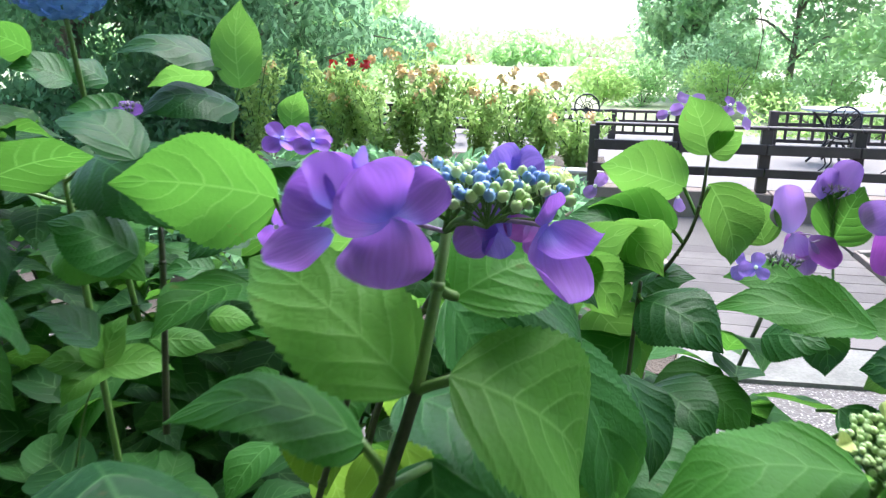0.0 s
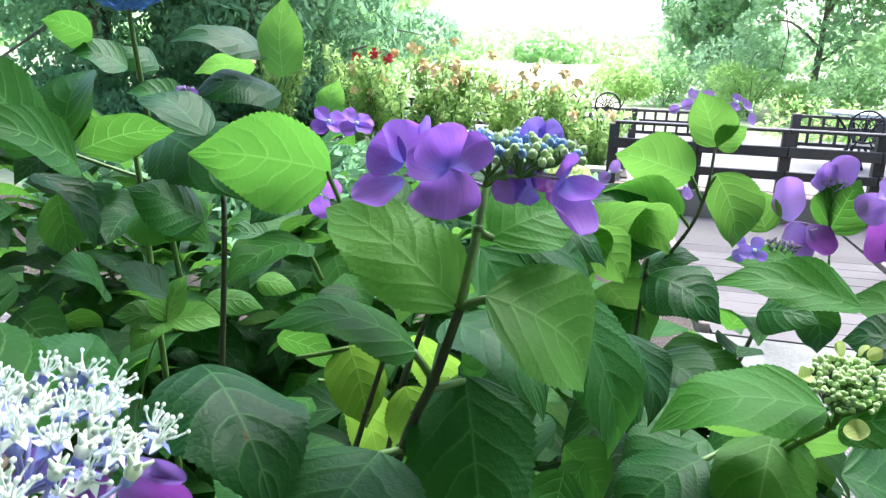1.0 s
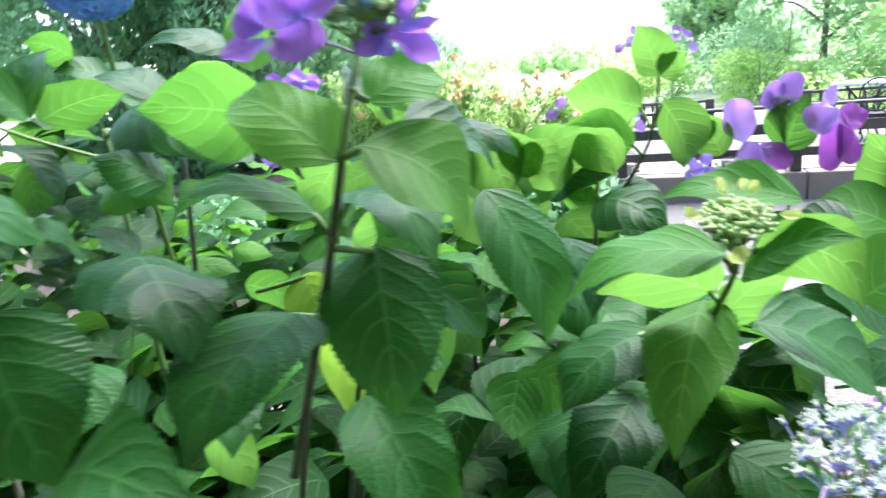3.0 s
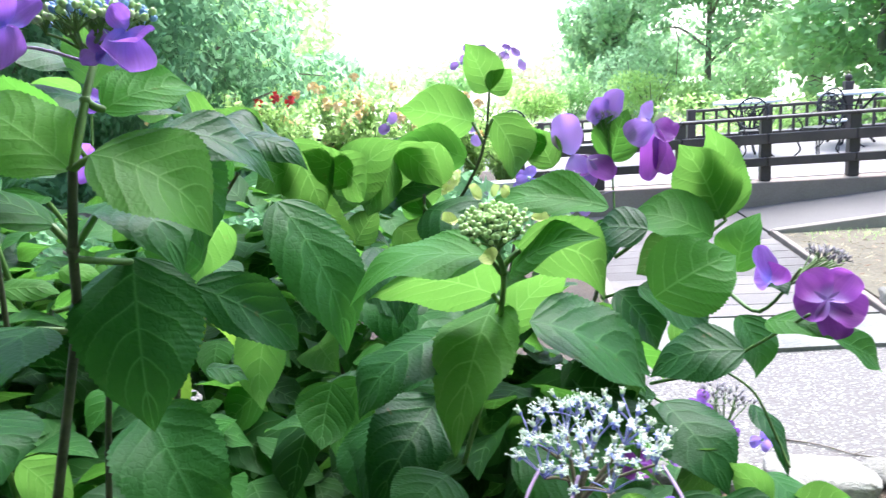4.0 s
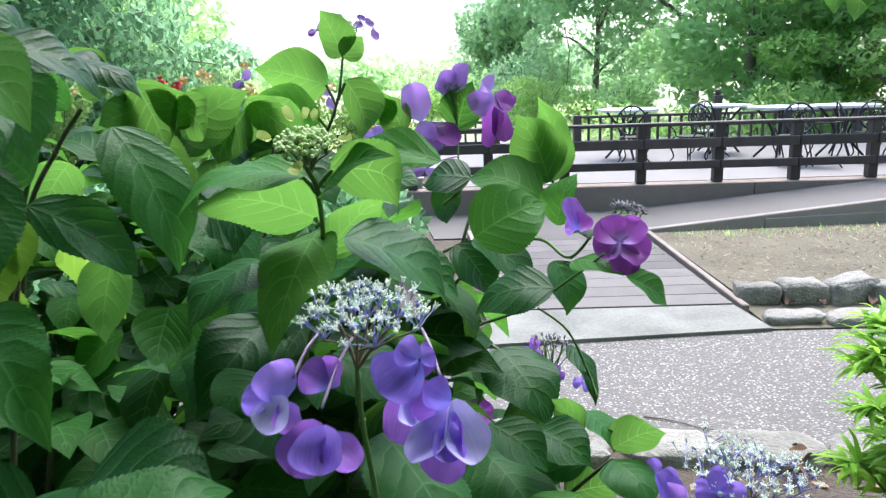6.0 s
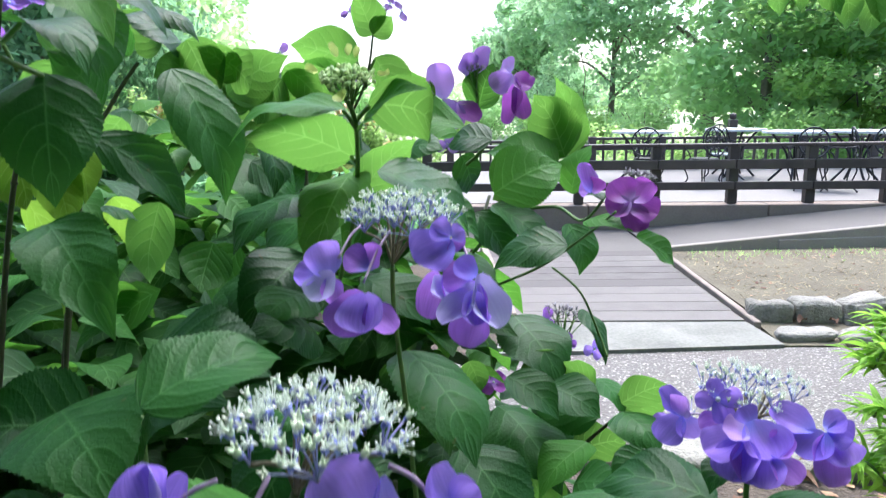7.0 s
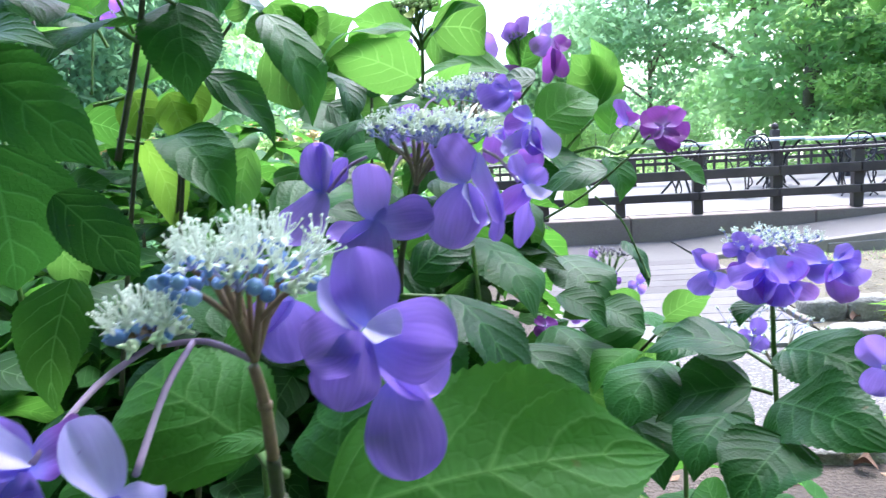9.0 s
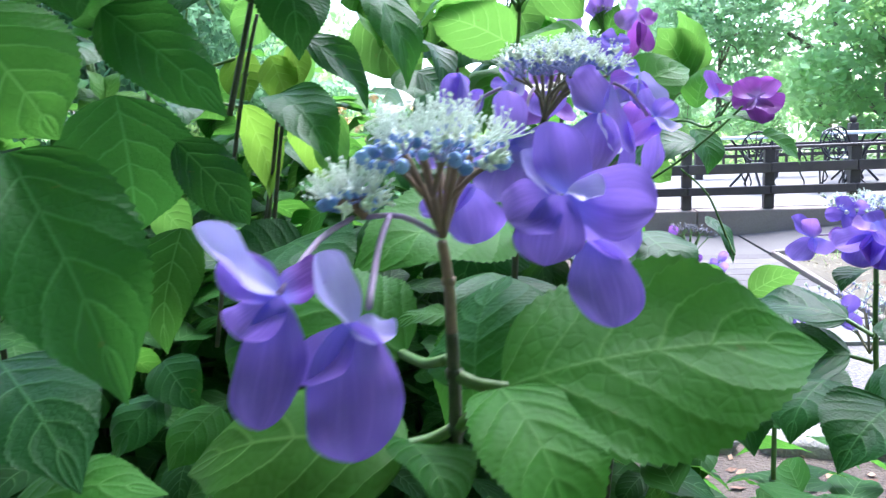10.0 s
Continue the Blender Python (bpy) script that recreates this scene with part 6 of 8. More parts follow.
sepal(h, (0.095, 0.481, 1.271), (-0.95, -0.13, 0.07), (0.14, -0.57, 0.81), 0.014, 0.023, BLUEVI, 0.15, 0.1)
sepal(h, (0.103, 0.481, 1.270), (0.11, -0.43, -0.85), (0.76, -0.53, 0.37), 0.017, 0.026, VIOLET, 0.15, 0.1)
sepal(h, (0.125, 0.462, 1.265), (-0.04, -0.58, -0.77), (-0.30, -0.75, 0.59), 0.024, 0.037, BLUEVI, .3, .15)
sepal(h, (0.122, 0.467, 1.265), (-0.45, -0.37, -0.77), (-0.31, -0.77, 0.56), 0.029, 0.035, VIOLET, .2, .15)
sepal(h, (0.126, 0.466, 1.258), (0.65, -0.32, -0.64), (0.40, -0.58, 0.71), 0.023, 0.025, VIOLET, 0.15, 0.1)
sepal(h, (0.125, 0.494, 1.272), (-0.80, 0.01, 0.54), (0.45, -0.58, 0.68), 0.018, 0.029, VIOLET, 0.15, 0.1)
sepal(h, (0.125, 0.494, 1.271), (0.26, 0.14, 0.92), (-0.74, -0.61, 0.30), 0.017, 0.027, VIOLET, 0.15, 0.1)
sepal(h, (0.174, 0.467, 1.295), (-0.76, -0.42, -0.41), (0.09, -0.78, 0.62), 0.025, 0.036, BLUEVI, .25, .1)
sepal(h, (0.174, 0.467, 1.296), (-0.78, 0.08, 0.55), (0.32, -0.77, 0.56), 0.013, 0.021, BLUEVI, 0.15, 0.1)
sepal(h, (0.175, 0.467, 1.296), (0.87, -0.02, 0.41), (-0.30, -0.73, 0.62), 0.008, 0.017, BLUEVI, 0.15, 0.1)
sepal(h, (0.175, 0.467, 1.295), (0.44, -0.12, -0.85), (0.49, -0.80, 0.36), 0.008, 0.017, VIOLET, 0.15, 0.1)
sepal(h, (0.188, 0.462, 1.270), (-0.62, -0.41, -0.61), (-0.37, -0.55, 0.75), 0.031, 0.024, PALE, .35, .2)
sepal(h, (0.190, 0.463, 1.275), (0.33, -0.35, -0.83), (0.49, -0.72, 0.49), 0.033, 0.031, PALE, .3, .2)
sepal(h, (0.188, 0.468, 1.270), (-0.11, -0.31, -0.90), (-0.71, -0.64, 0.30), 0.039, 0.037, VIOLET, .25, .2)
sepal(h, (0.189, 0.463, 1.274), (-0.82, 0.13, 0.48), (0.32, -0.63, 0.71), 0.015, 0.024, BLUEVI, 0.15, 0.1)
sepal(h, (0.187, 0.468, 1.274), (-0.89, 0.29, -0.23), (-0.39, -0.65, 0.65), 0.019, 0.027, VIOLET, 0.15, 0.1)
sepal(h, (0.186, 0.457, 1.267), (0.05, -0.43, -0.86), (0.52, -0.75, 0.41), 0.020, 0.024, BLUEVI, .3, .2)
sepal(h, (0.166, 0.484, 1.272), (-0.19, -0.16, -0.93), (-0.61, -0.75, 0.26), 0.029, 0.030, VIOLET, 0.15, 0.1)
sepal(h, (0.166, 0.479, 1.271), (0.25, -0.46, -0.81), (0.60, -0.60, 0.53), 0.016, 0.022, PALE, .3, .2)
stalk(h, (0.119, 0.513, 1.296), (0.107, 0.488, 1.280))
stalk(h, (0.137, 0.513, 1.292), (0.123, 0.476, 1.268))
stalk(h, (0.176, 0.515, 1.295), (0.185, 0.481, 1.280))
leaf(s, (0.068, 0.627, 1.187), (0.028, 0.572, 1.208), 0.059, (0.59, -0.13, 0.79), LEAF_D, 0.10, 0.10)
leaf(s, (0.104, 0.665, 1.223), (0.162, 0.637, 1.191), 0.063, (0.28, -0.42, 0.86), LEAF_D, 0.10, 0.10)
leaf(s, (0.009, 0.420, 1.215), (0.072, 0.480, 1.227), 0.064, (0.10, -0.29, 0.95), LEAF_D, 0.10, 0.10)

s = shoot("lacecap hydrangea stem with large blue-violet sepals and white stamens")
stem(s, [(0.117, 0.287, 1.244), (0.107, 0.311, 1.215), (0.101, 0.328, 1.181), (0.093, 0.353, 1.078)], 0.0016, 0.0021, STEM_D)
h = cyme(s, (0.125, 0.285, 1.270), (0.03, -0.06, 1.00), 0.030, (0.117, 0.287, 1.244), "open", 130, 283)
sepal(h, (0.076, 0.267, 1.244), (-0.10, -0.16, 0.94), (0.77, -0.64, -0.03), 0.023, 0.024, BLUEVI, 0.15, 0.1)
sepal(h, (0.076, 0.267, 1.244), (0.06, -0.06, 0.96), (-0.60, -0.80, -0.01), 0.023, 0.015, PALE, 0.15, 0.1)
sepal(h, (0.077, 0.263, 1.245), (-0.43, -0.59, -0.62), (0.11, -0.76, 0.64), 0.032, 0.026, BLUEVI, 0.15, 0.1)
sepal(h, (0.078, 0.268, 1.244), (0.47, 0.22, 0.81), (-0.51, -0.71, 0.49), 0.018, 0.017, BLUEVI, 0.15, 0.1)
sepal(h, (0.101, 0.246, 1.232), (-0.04, 0.14, 0.95), (0.62, -0.77, 0.14), 0.025, 0.025, BLUEVI, 0.15, 0.1)
sepal(h, (0.101, 0.246, 1.232), (0.96, -0.02, 0.02), (-0.04, -0.80, 0.60), 0.026, 0.027, BLUEVI, 0.15, 0.1)
sepal(h, (0.101, 0.243, 1.233), (-0.18, -0.63, -0.70), (0.03, -0.75, 0.66), 0.031, 0.031, BLUEVI, 0.15, 0.1)
sepal(h, (0.101, 0.246, 1.232), (-0.89, -0.29, -0.22), (-0.07, -0.47, 0.88), 0.021, 0.018, BLUEVI, 0.15, 0.1)
sepal(h, (0.141, 0.264, 1.245), (-0.52, 0.04, 0.81), (0.57, -0.71, 0.40), 0.023, 0.034, BLUEVI, .3, .2)
sepal(h, (0.141, 0.261, 1.245), (-0.25, -0.42, -0.83), (-0.28, -0.82, 0.50), 0.031, 0.033, BLUEVI, 0.15, 0.1)
sepal(h, (0.141, 0.259, 1.245), (0.31, -0.37, -0.83), (0.81, -0.37, 0.46), 0.021, 0.019, PALE, 0.15, 0.1)
sepal(h, (0.147, 0.271, 1.258), (0.23, -0.27, -0.89), (0.77, -0.52, 0.36), 0.034, 0.021, BLUEVI, 0.15, 0.1)
sepal(h, (0.154, 0.274, 1.241), (-0.01, -0.37, -0.89), (-0.85, -0.47, 0.21), 0.025, 0.017, BLUEVI, 0.15, 0.1)
sepal(h, (0.169, 0.279, 1.242), (-0.40, 0.11, 0.86), (0.71, -0.57, 0.41), 0.015, 0.020, BLUEVI, 0.15, 0.1)
sepal(h, (0.169, 0.279, 1.242), (0.77, 0.04, 0.58), (-0.40, -0.71, 0.58), 0.011, 0.019, BLUEVI, 0.15, 0.1)
sepal(h, (0.169, 0.279, 1.242), (-0.61, -0.37, -0.65), (-0.42, -0.56, 0.71), 0.019, 0.022, VIOLET, 0.15, 0.1)
sepal(h, (0.168, 0.277, 1.240), (-0.15, -0.29, -0.91), (-0.80, -0.53, 0.30), 0.028, 0.017, BLUEVI, 0.15, 0.1)
sepal(h, (0.169, 0.274, 1.242), (0.47, -0.59, -0.59), (0.45, -0.43, 0.79), 0.011, 0.021, PALE, 0.15, 0.1)
stalk(h, (0.097, 0.269, 1.259), (0.078, 0.268, 1.244))
stalk(h, (0.112, 0.272, 1.258), (0.107, 0.254, 1.243))
stalk(h, (0.149, 0.276, 1.259), (0.165, 0.277, 1.243))
leaf(s, (0.128, 0.316, 1.183), (0.163, 0.279, 1.120), 0.051, (0.67, -0.41, 0.62), LEAF_D, 0.14, 0.12, stalk=(0.101, 0.327, 1.181))
leaf(s, (0.096, 0.362, 1.183), (0.014, 0.282, 1.172), 0.082, (0.04, -0.52, 0.85), LEAF_M, 0.10, 0.12)
leaf(s, (0.088, 0.293, 1.166), (0.110, 0.240, 1.130), 0.068, (0.44, -0.37, 0.82), LEAF_D, 0.10, 0.12)
leaf(s, (0.098, 0.403, 1.222), (0.091, 0.381, 1.220), 0.022, (0.09, -0.14, 0.99), LEAF_D, 0.10, 0.10)
leaf(s, (0.104, 0.375, 1.181), (0.144, 0.384, 1.203), 0.041, (-0.29, -0.57, 0.77), LEAF_D, 0.10, 0.10)

s = shoot("lacecap hydrangea stem with blue-violet sepals over dark leaves")
stem(s, [(0.397, 0.556, 1.127), (0.398, 0.553, 1.095), (0.401, 0.557, 1.059), (0.407, 0.555, 0.960)], 0.0019, 0.0023, STEM_G)
h = cyme(s, (0.400, 0.567, 1.160), (0.04, -0.02, 1.00), 0.040, (0.396, 0.555, 1.125), "open", 100, 312)
sepal(h, (0.354, 0.576, 1.132), (-0.49, 0.44, 0.70), (0.34, -0.67, 0.66), 0.026, 0.028, BLUEVI, .25, .1)
sepal(h, (0.354, 0.576, 1.132), (-0.65, -0.25, -0.67), (-0.54, -0.47, 0.70), 0.026, 0.035, BLUEVI, 0.15, 0.1)
sepal(h, (0.355, 0.576, 1.132), (0.28, -0.67, -0.63), (0.15, -0.64, 0.75), 0.019, 0.033, BLUEVI, 0.15, 0.1)
sepal(h, (0.354, 0.571, 1.134), (0.03, -0.01, 0.96), (-0.97, -0.26, 0.02), 0.016, 0.035, LILAC, .3, .2)
floret(h, (0.370, 0.550, 1.157), (-0.10, -0.91, 0.40), 0.017, 4, 20, BLUEVI)
sepal(h, (0.379, 0.552, 1.141), (-0.90, -0.03, -0.35), (-0.31, -0.42, 0.85), 0.021, 0.028, VIOLET, 0.15, 0.1)
sepal(h, (0.381, 0.551, 1.141), (0.01, -0.67, -0.69), (0.21, -0.70, 0.69), 0.015, 0.029, VIOLET, 0.15, 0.1)
sepal(h, (0.375, 0.515, 1.146), (-0.88, 0.03, -0.39), (-0.36, -0.53, 0.77), 0.029, 0.036, BLUEVI, .2, .1)
sepal(h, (0.374, 0.513, 1.145), (-0.38, -0.47, -0.75), (-0.65, -0.46, 0.61), 0.031, 0.042, BLUEVI, .2, .1)
sepal(h, (0.376, 0.513, 1.144), (-0.03, -0.54, -0.79), (0.22, -0.81, 0.55), 0.030, 0.041, VIOLET, 0.15, 0.1)
sepal(h, (0.376, 0.509, 1.148), (-0.92, 0.19, 0.22), (0.16, -0.31, 0.94), 0.018, 0.031, LILAC, .2, .1)
sepal(h, (0.383, 0.520, 1.154), (0.18, -0.74, -0.58), (-0.11, -0.63, 0.77), 0.029, 0.042, BLUEVI, .25, .1)
sepal(h, (0.384, 0.523, 1.149), (-0.46, 0.49, 0.69), (0.27, -0.70, 0.67), 0.014, 0.030, BLUEVI, 0.15, 0.1)
sepal(h, (0.388, 0.504, 1.136), (0.74, -0.14, 0.60), (-0.63, -0.26, 0.73), 0.020, 0.028, VIOLET, .3, .15)
sepal(h, (0.387, 0.503, 1.137), (-0.32, -0.58, -0.70), (-0.71, -0.35, 0.62), 0.023, 0.039, BLUEVI, 0.15, 0.1)
sepal(h, (0.390, 0.503, 1.137), (0.42, -0.72, -0.47), (0.05, -0.53, 0.85), 0.023, 0.029, VIOLET, 0.15, 0.1)
sepal(h, (0.423, 0.514, 1.148), (-0.66, 0.65, 0.26), (-0.13, -0.48, 0.87), 0.031, 0.031, BLUEVI, .25, .1)
sepal(h, (0.430, 0.511, 1.151), (0.77, -0.55, -0.18), (-0.25, -0.59, 0.77), 0.016, 0.030, BLUEVI, 0.15, 0.1)
sepal(h, (0.429, 0.514, 1.151), (0.69, -0.35, 0.57), (-0.69, -0.23, 0.69), 0.016, 0.025, BLUEVI, 0.15, 0.1)
sepal(h, (0.427, 0.510, 1.150), (-0.67, -0.29, -0.62), (-0.56, -0.33, 0.76), 0.024, 0.037, BLUEVI, 0.15, 0.1)
sepal(h, (0.429, 0.510, 1.148), (-0.18, -0.59, -0.74), (0.16, -0.79, 0.59), 0.035, 0.035, VIOLET, .25, .15)
sepal(h, (0.431, 0.510, 1.149), (0.22, -0.68, -0.64), (0.03, -0.68, 0.73), 0.024, 0.037, BLUEVI, 0.15, 0.1)
stalk(h, (0.397, 0.557, 1.131), (0.423, 0.519, 1.146))
stalk(h, (0.395, 0.558, 1.131), (0.352, 0.578, 1.134))
leaf(s, (0.385, 0.571, 1.060), (0.300, 0.636, 1.046), 0.072, (-0.22, -0.08, 0.97), LEAF_D, 0.12, 0.10, stalk=(0.397, 0.550, 1.050))
leaf(s, (0.380, 0.550, 1.034), (0.301, 0.591, 0.993), 0.093, (-0.52, -0.15, 0.84), LEAF_D, 0.10, 0.12, stalk=(0.394, 0.542, 1.029))
leaf(s, (0.411, 0.561, 1.063), (0.453, 0.464, 1.057), 0.068, (-0.44, -0.24, 0.86), LEAF_D, 0.12, 0.12, stalk=(0.399, 0.551, 1.053))
leaf(s, (0.383, 0.513, 1.033), (0.409, 0.385, 1.051), 0.074, (-0.68, -0.03, 0.73), LEAF_D, 0.10, 0.12)
leaf(s, (0.384, 0.544, 1.110), (0.358, 0.527, 1.098), 0.032, (-0.37, -0.09, 0.93), LEAF_D, 0.10, 0.12)
leaf(s, (0.349, 0.522, 1.022), (0.302, 0.474, 0.994), 0.069, (-0.38, -0.17, 0.91), LEAF_D, 0.10, 0.12)
leaf(s, (0.310, 0.649, 0.953), (0.341, 0.602, 0.946), 0.053, (-0.14, -0.24, 0.96), LEAF_D, 0.10, 0.10)
leaf(s, (0.191, 0.747, 1.021), (0.252, 0.668, 0.947), 0.092, (0.23, -0.56, 0.80), LEAF_D, 0.10, 0.10)
leaf(s, (0.313, 0.766, 0.965), (0.356, 0.730, 0.983), 0.055, (-0.52, -0.20, 0.83), LEAF_D, 0.10, 0.10)
leaf(s, (0.250, 0.858, 1.053), (0.306, 0.818, 1.017), 0.061, (0.20, -0.49, 0.85), LEAF_D, 0.10, 0.10)
leaf(s, (0.305, 0.895, 1.025), (0.360, 0.846, 1.005), 0.072, (-0.03, -0.40, 0.92), LEAF_D, 0.10, 0.10)
leaf(s, (0.340, 0.822, 0.985), (0.274, 0.767, 0.954), 0.060, (-0.27, -0.22, 0.94), LEAF_M, 0.10, 0.10)
h = cyme(s, (0.238, 0.652, 0.956), (0.16, -0.28, 0.95), 0.040, (0.233, 0.650, 0.909), "open", 70, 349)
floret(h, (0.281, 0.620, 0.952), (0.39, -0.89, 0.22), 0.020, 3, 20, BLUEVI)
floret(h, (0.185, 0.631, 0.952), (-0.35, -0.90, 0.27), 0.017, 3, 70, BLUEVI)
h = cyme(s, (0.515, 0.821, 1.006), (0.12, -0.22, 0.97), 0.068, (0.517, 0.817, 0.946), "open", 75, 352)
floret(h, (0.436, 0.844, 0.989), (-0.40, -0.86, 0.33), 0.020, 3, 70, BLUEVI)
floret(h, (0.480, 0.797, 1.003), (-0.40, -0.86, 0.33), 0.022, 3, 10, BLUEVI)
leaf(s, (0.423, 1.002, 0.941), (0.482, 0.956, 0.979), 0.059, (0.53, 0.83, 0.18), LEAF_B, 0.10, 0.10)
leaf(s, (0.396, 1.030, 0.978), (0.428, 0.979, 0.946), 0.065, (0.40, -0.29, 0.87), LEAF_D, 0.10, 0.10)
leaf(s, (0.356, 0.950, 0.928), (0.297, 0.988, 0.973), 0.079, (0.30, -0.51, 0.81), LEAF_D, 0.10, 0.10)
floret(h, (0.406, 0.402, 1.100), (-0.32, -0.91, 0.26), 0.022, 3, 70, BLUEVI)

s = shoot("lacecap hydrangea stem with clear blue buds and white stamens")
stem(s, [(0.084, 0.124, 1.210), (0.085, 0.127, 1.198), (0.085, 0.129, 1.182)], 0.0015, 0.0018, STEM_R)
stem(s, [(0.085, 0.129, 1.182), (0.085, 0.130, 1.169), (0.085, 0.128, 1.152), (0.083, 0.126, 1.127), (0.078, 0.130, 1.065)], 0.0020, 0.0023, STEM_D)
h = cyme(s, (0.084, 0.127, 1.238), (0.07, -0.02, 1.00), 0.022, (0.084, 0.125, 1.211), "blue", 140, 362)
h = cyme(s, (0.061, 0.117, 1.225), (-0.10, -0.04, 0.99), 0.010, (0.063, 0.120, 1.218), "blue", 60, 363)
stalk(h, (0.084, 0.125, 1.211), (0.063, 0.120, 1.218))
sepal(h, (0.116, 0.107, 1.223), (-0.57, 0.06, 0.77), (0.69, -0.47, 0.55), 0.015, 0.016, PALE, .2, .1)
sepal(h, (0.116, 0.105, 1.223), (-0.86, -0.25, -0.35), (-0.08, -0.70, 0.71), 0.014, 0.024, BLUEVI, 0.15, 0.1)
sepal(h, (0.116, 0.102, 1.224), (-0.22, -0.40, -0.85), (-0.39, -0.79, 0.47), 0.018, 0.022, BLUEVI, 0.15, 0.1)
sepal(h, (0.118, 0.102, 1.224), (0.92, -0.26, -0.14), (-0.15, -0.83, 0.54), 0.021, 0.024, BLUEVI, 0.15, 0.1)
sepal(h, (0.118, 0.101, 1.225), (0.86, -0.42, -0.07), (-0.16, -0.47, 0.87), 0.009, 0.012, PALE, .3, .1)
sepal(h, (0.119, 0.107, 1.223), (-0.18, 0.31, 0.89), (0.51, -0.77, 0.37), 0.020, 0.022, BLUEVI, 0.15, 0.1)
sepal(h, (0.124, 0.100, 1.213), (0.15, -0.52, -0.80), (0.16, -0.81, 0.56), 0.022, 0.022, BLUEVI, 0.15, 0.1)
sepal(h, (0.119, 0.107, 1.223), (0.67, -0.25, -0.64), (0.38, -0.65, 0.66), 0.021, 0.021, BLUEVI, 0.15, 0.1)
sepal(h, (0.091, 0.137, 1.224), (0.07, -0.11, -0.95), (0.66, -0.74, 0.13), 0.017, 0.026, BLUEVI, 0.15, 0.1)
sepal(h, (0.093, 0.137, 1.224), (-0.88, -0.14, -0.37), (-0.20, -0.66, 0.72), 0.018, 0.016, BLUEVI, 0.15, 0.1)
sepal(h, (0.052, 0.079, 1.206), (-0.56, -0.35, 0.70), (0.81, -0.19, 0.55), 0.024, 0.013, PALE, .3, .1)
sepal(h, (0.052, 0.079, 1.206), (-0.71, -0.33, 0.55), (0.67, -0.47, 0.58), 0.015, 0.018, BLUEVI, 0.15, 0.1)
sepal(h, (0.052, 0.079, 1.206), (-0.42, -0.71, -0.49), (0.05, -0.59, 0.80), 0.014, 0.018, BLUEVI, 0.15, 0.1)
sepal(h, (0.053, 0.076, 1.206), (-0.02, -0.54, -0.79), (-0.06, -0.82, 0.57), 0.029, 0.020, BLUEVI, 0.15, 0.1)
sepal(h, (0.052, 0.079, 1.206), (0.87, 0.20, 0.36), (-0.21, -0.53, 0.82), 0.012, 0.020, VIOLET, 0.15, 0.1)
sepal(h, (0.069, 0.077, 1.199), (-0.35, -0.02, 0.89), (0.85, -0.42, 0.33), 0.018, 0.016, PALE, .3, .1)
sepal(h, (0.069, 0.076, 1.200), (0.11, -0.56, -0.77), (-0.08, -0.81, 0.58), 0.030, 0.027, BLUEVI, 0.15, 0.1)
sepal(h, (0.069, 0.077, 1.199), (-0.57, -0.55, -0.55), (-0.10, -0.65, 0.75), 0.017, 0.016, BLUEVI, 0.15, 0.1)
sepal(h, (0.069, 0.077, 1.199), (0.94, -0.05, -0.20), (0.18, -0.31, 0.93), 0.010, 0.014, PALE, 0.15, 0.1)
stalk(h, (0.060, 0.119, 1.218), (0.052, 0.079, 1.206))
stalk(h, (0.070, 0.121, 1.218), (0.072, 0.081, 1.202))
leaf(s, (0.099, 0.124, 1.166), (0.197, 0.142, 1.175), 0.068, (0.03, -0.60, 0.80), LEAF_M, 0.08, 0.10, stalk=(0.085, 0.130, 1.169))
leaf(s, (0.099, 0.120, 1.168), (0.119, 0.080, 1.140), 0.036, (0.30, -0.55, 0.78), LEAF_M, 0.12, 0.12, stalk=(0.085, 0.128, 1.152))
leaf(s, (0.071, 0.124, 1.148), (-0.004, 0.127, 1.141), 0.054, (-0.10, -0.46, 0.88), LEAF_B, 0.10, 0.12, stalk=(0.084, 0.128, 1.152))
leaf(s, (0.084, 0.208, 1.134), (0.095, 0.261, 1.172), 0.063, (-0.49, -0.44, 0.76), LEAF_D, 0.10, 0.10)
leaf(s, (0.056, 0.205, 1.150), (-0.019, 0.250, 1.170), 0.064, (0.20, -0.70, 0.68), LEAF_M, 0.10, 0.10, stalk=(0.080, 0.154, 1.165))
leaf(s, (0.071, 0.125, 1.150), (0.087, 0.099, 1.140), 0.027, (0.39, -0.12, 0.91), LEAF_M, 0.10, 0.10)
leaf(s, (0.085, 0.133, 1.186), (0.067, 0.126, 1.185), 0.010, (0.05, -0.35, 0.93), LEAF_M, 0.10, 0.10)

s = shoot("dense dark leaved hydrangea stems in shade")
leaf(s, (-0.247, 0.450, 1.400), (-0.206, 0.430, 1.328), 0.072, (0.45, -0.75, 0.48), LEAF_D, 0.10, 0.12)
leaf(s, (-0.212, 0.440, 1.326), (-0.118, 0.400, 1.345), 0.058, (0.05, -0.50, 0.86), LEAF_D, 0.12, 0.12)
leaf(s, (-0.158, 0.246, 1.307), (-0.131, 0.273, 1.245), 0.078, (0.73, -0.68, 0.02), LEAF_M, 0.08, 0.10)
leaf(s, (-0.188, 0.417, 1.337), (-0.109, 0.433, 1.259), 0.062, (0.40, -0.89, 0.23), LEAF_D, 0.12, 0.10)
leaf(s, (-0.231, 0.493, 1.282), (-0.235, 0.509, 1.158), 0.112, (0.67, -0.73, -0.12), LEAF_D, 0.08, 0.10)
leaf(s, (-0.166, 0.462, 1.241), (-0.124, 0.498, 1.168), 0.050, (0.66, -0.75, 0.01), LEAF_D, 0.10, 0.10)
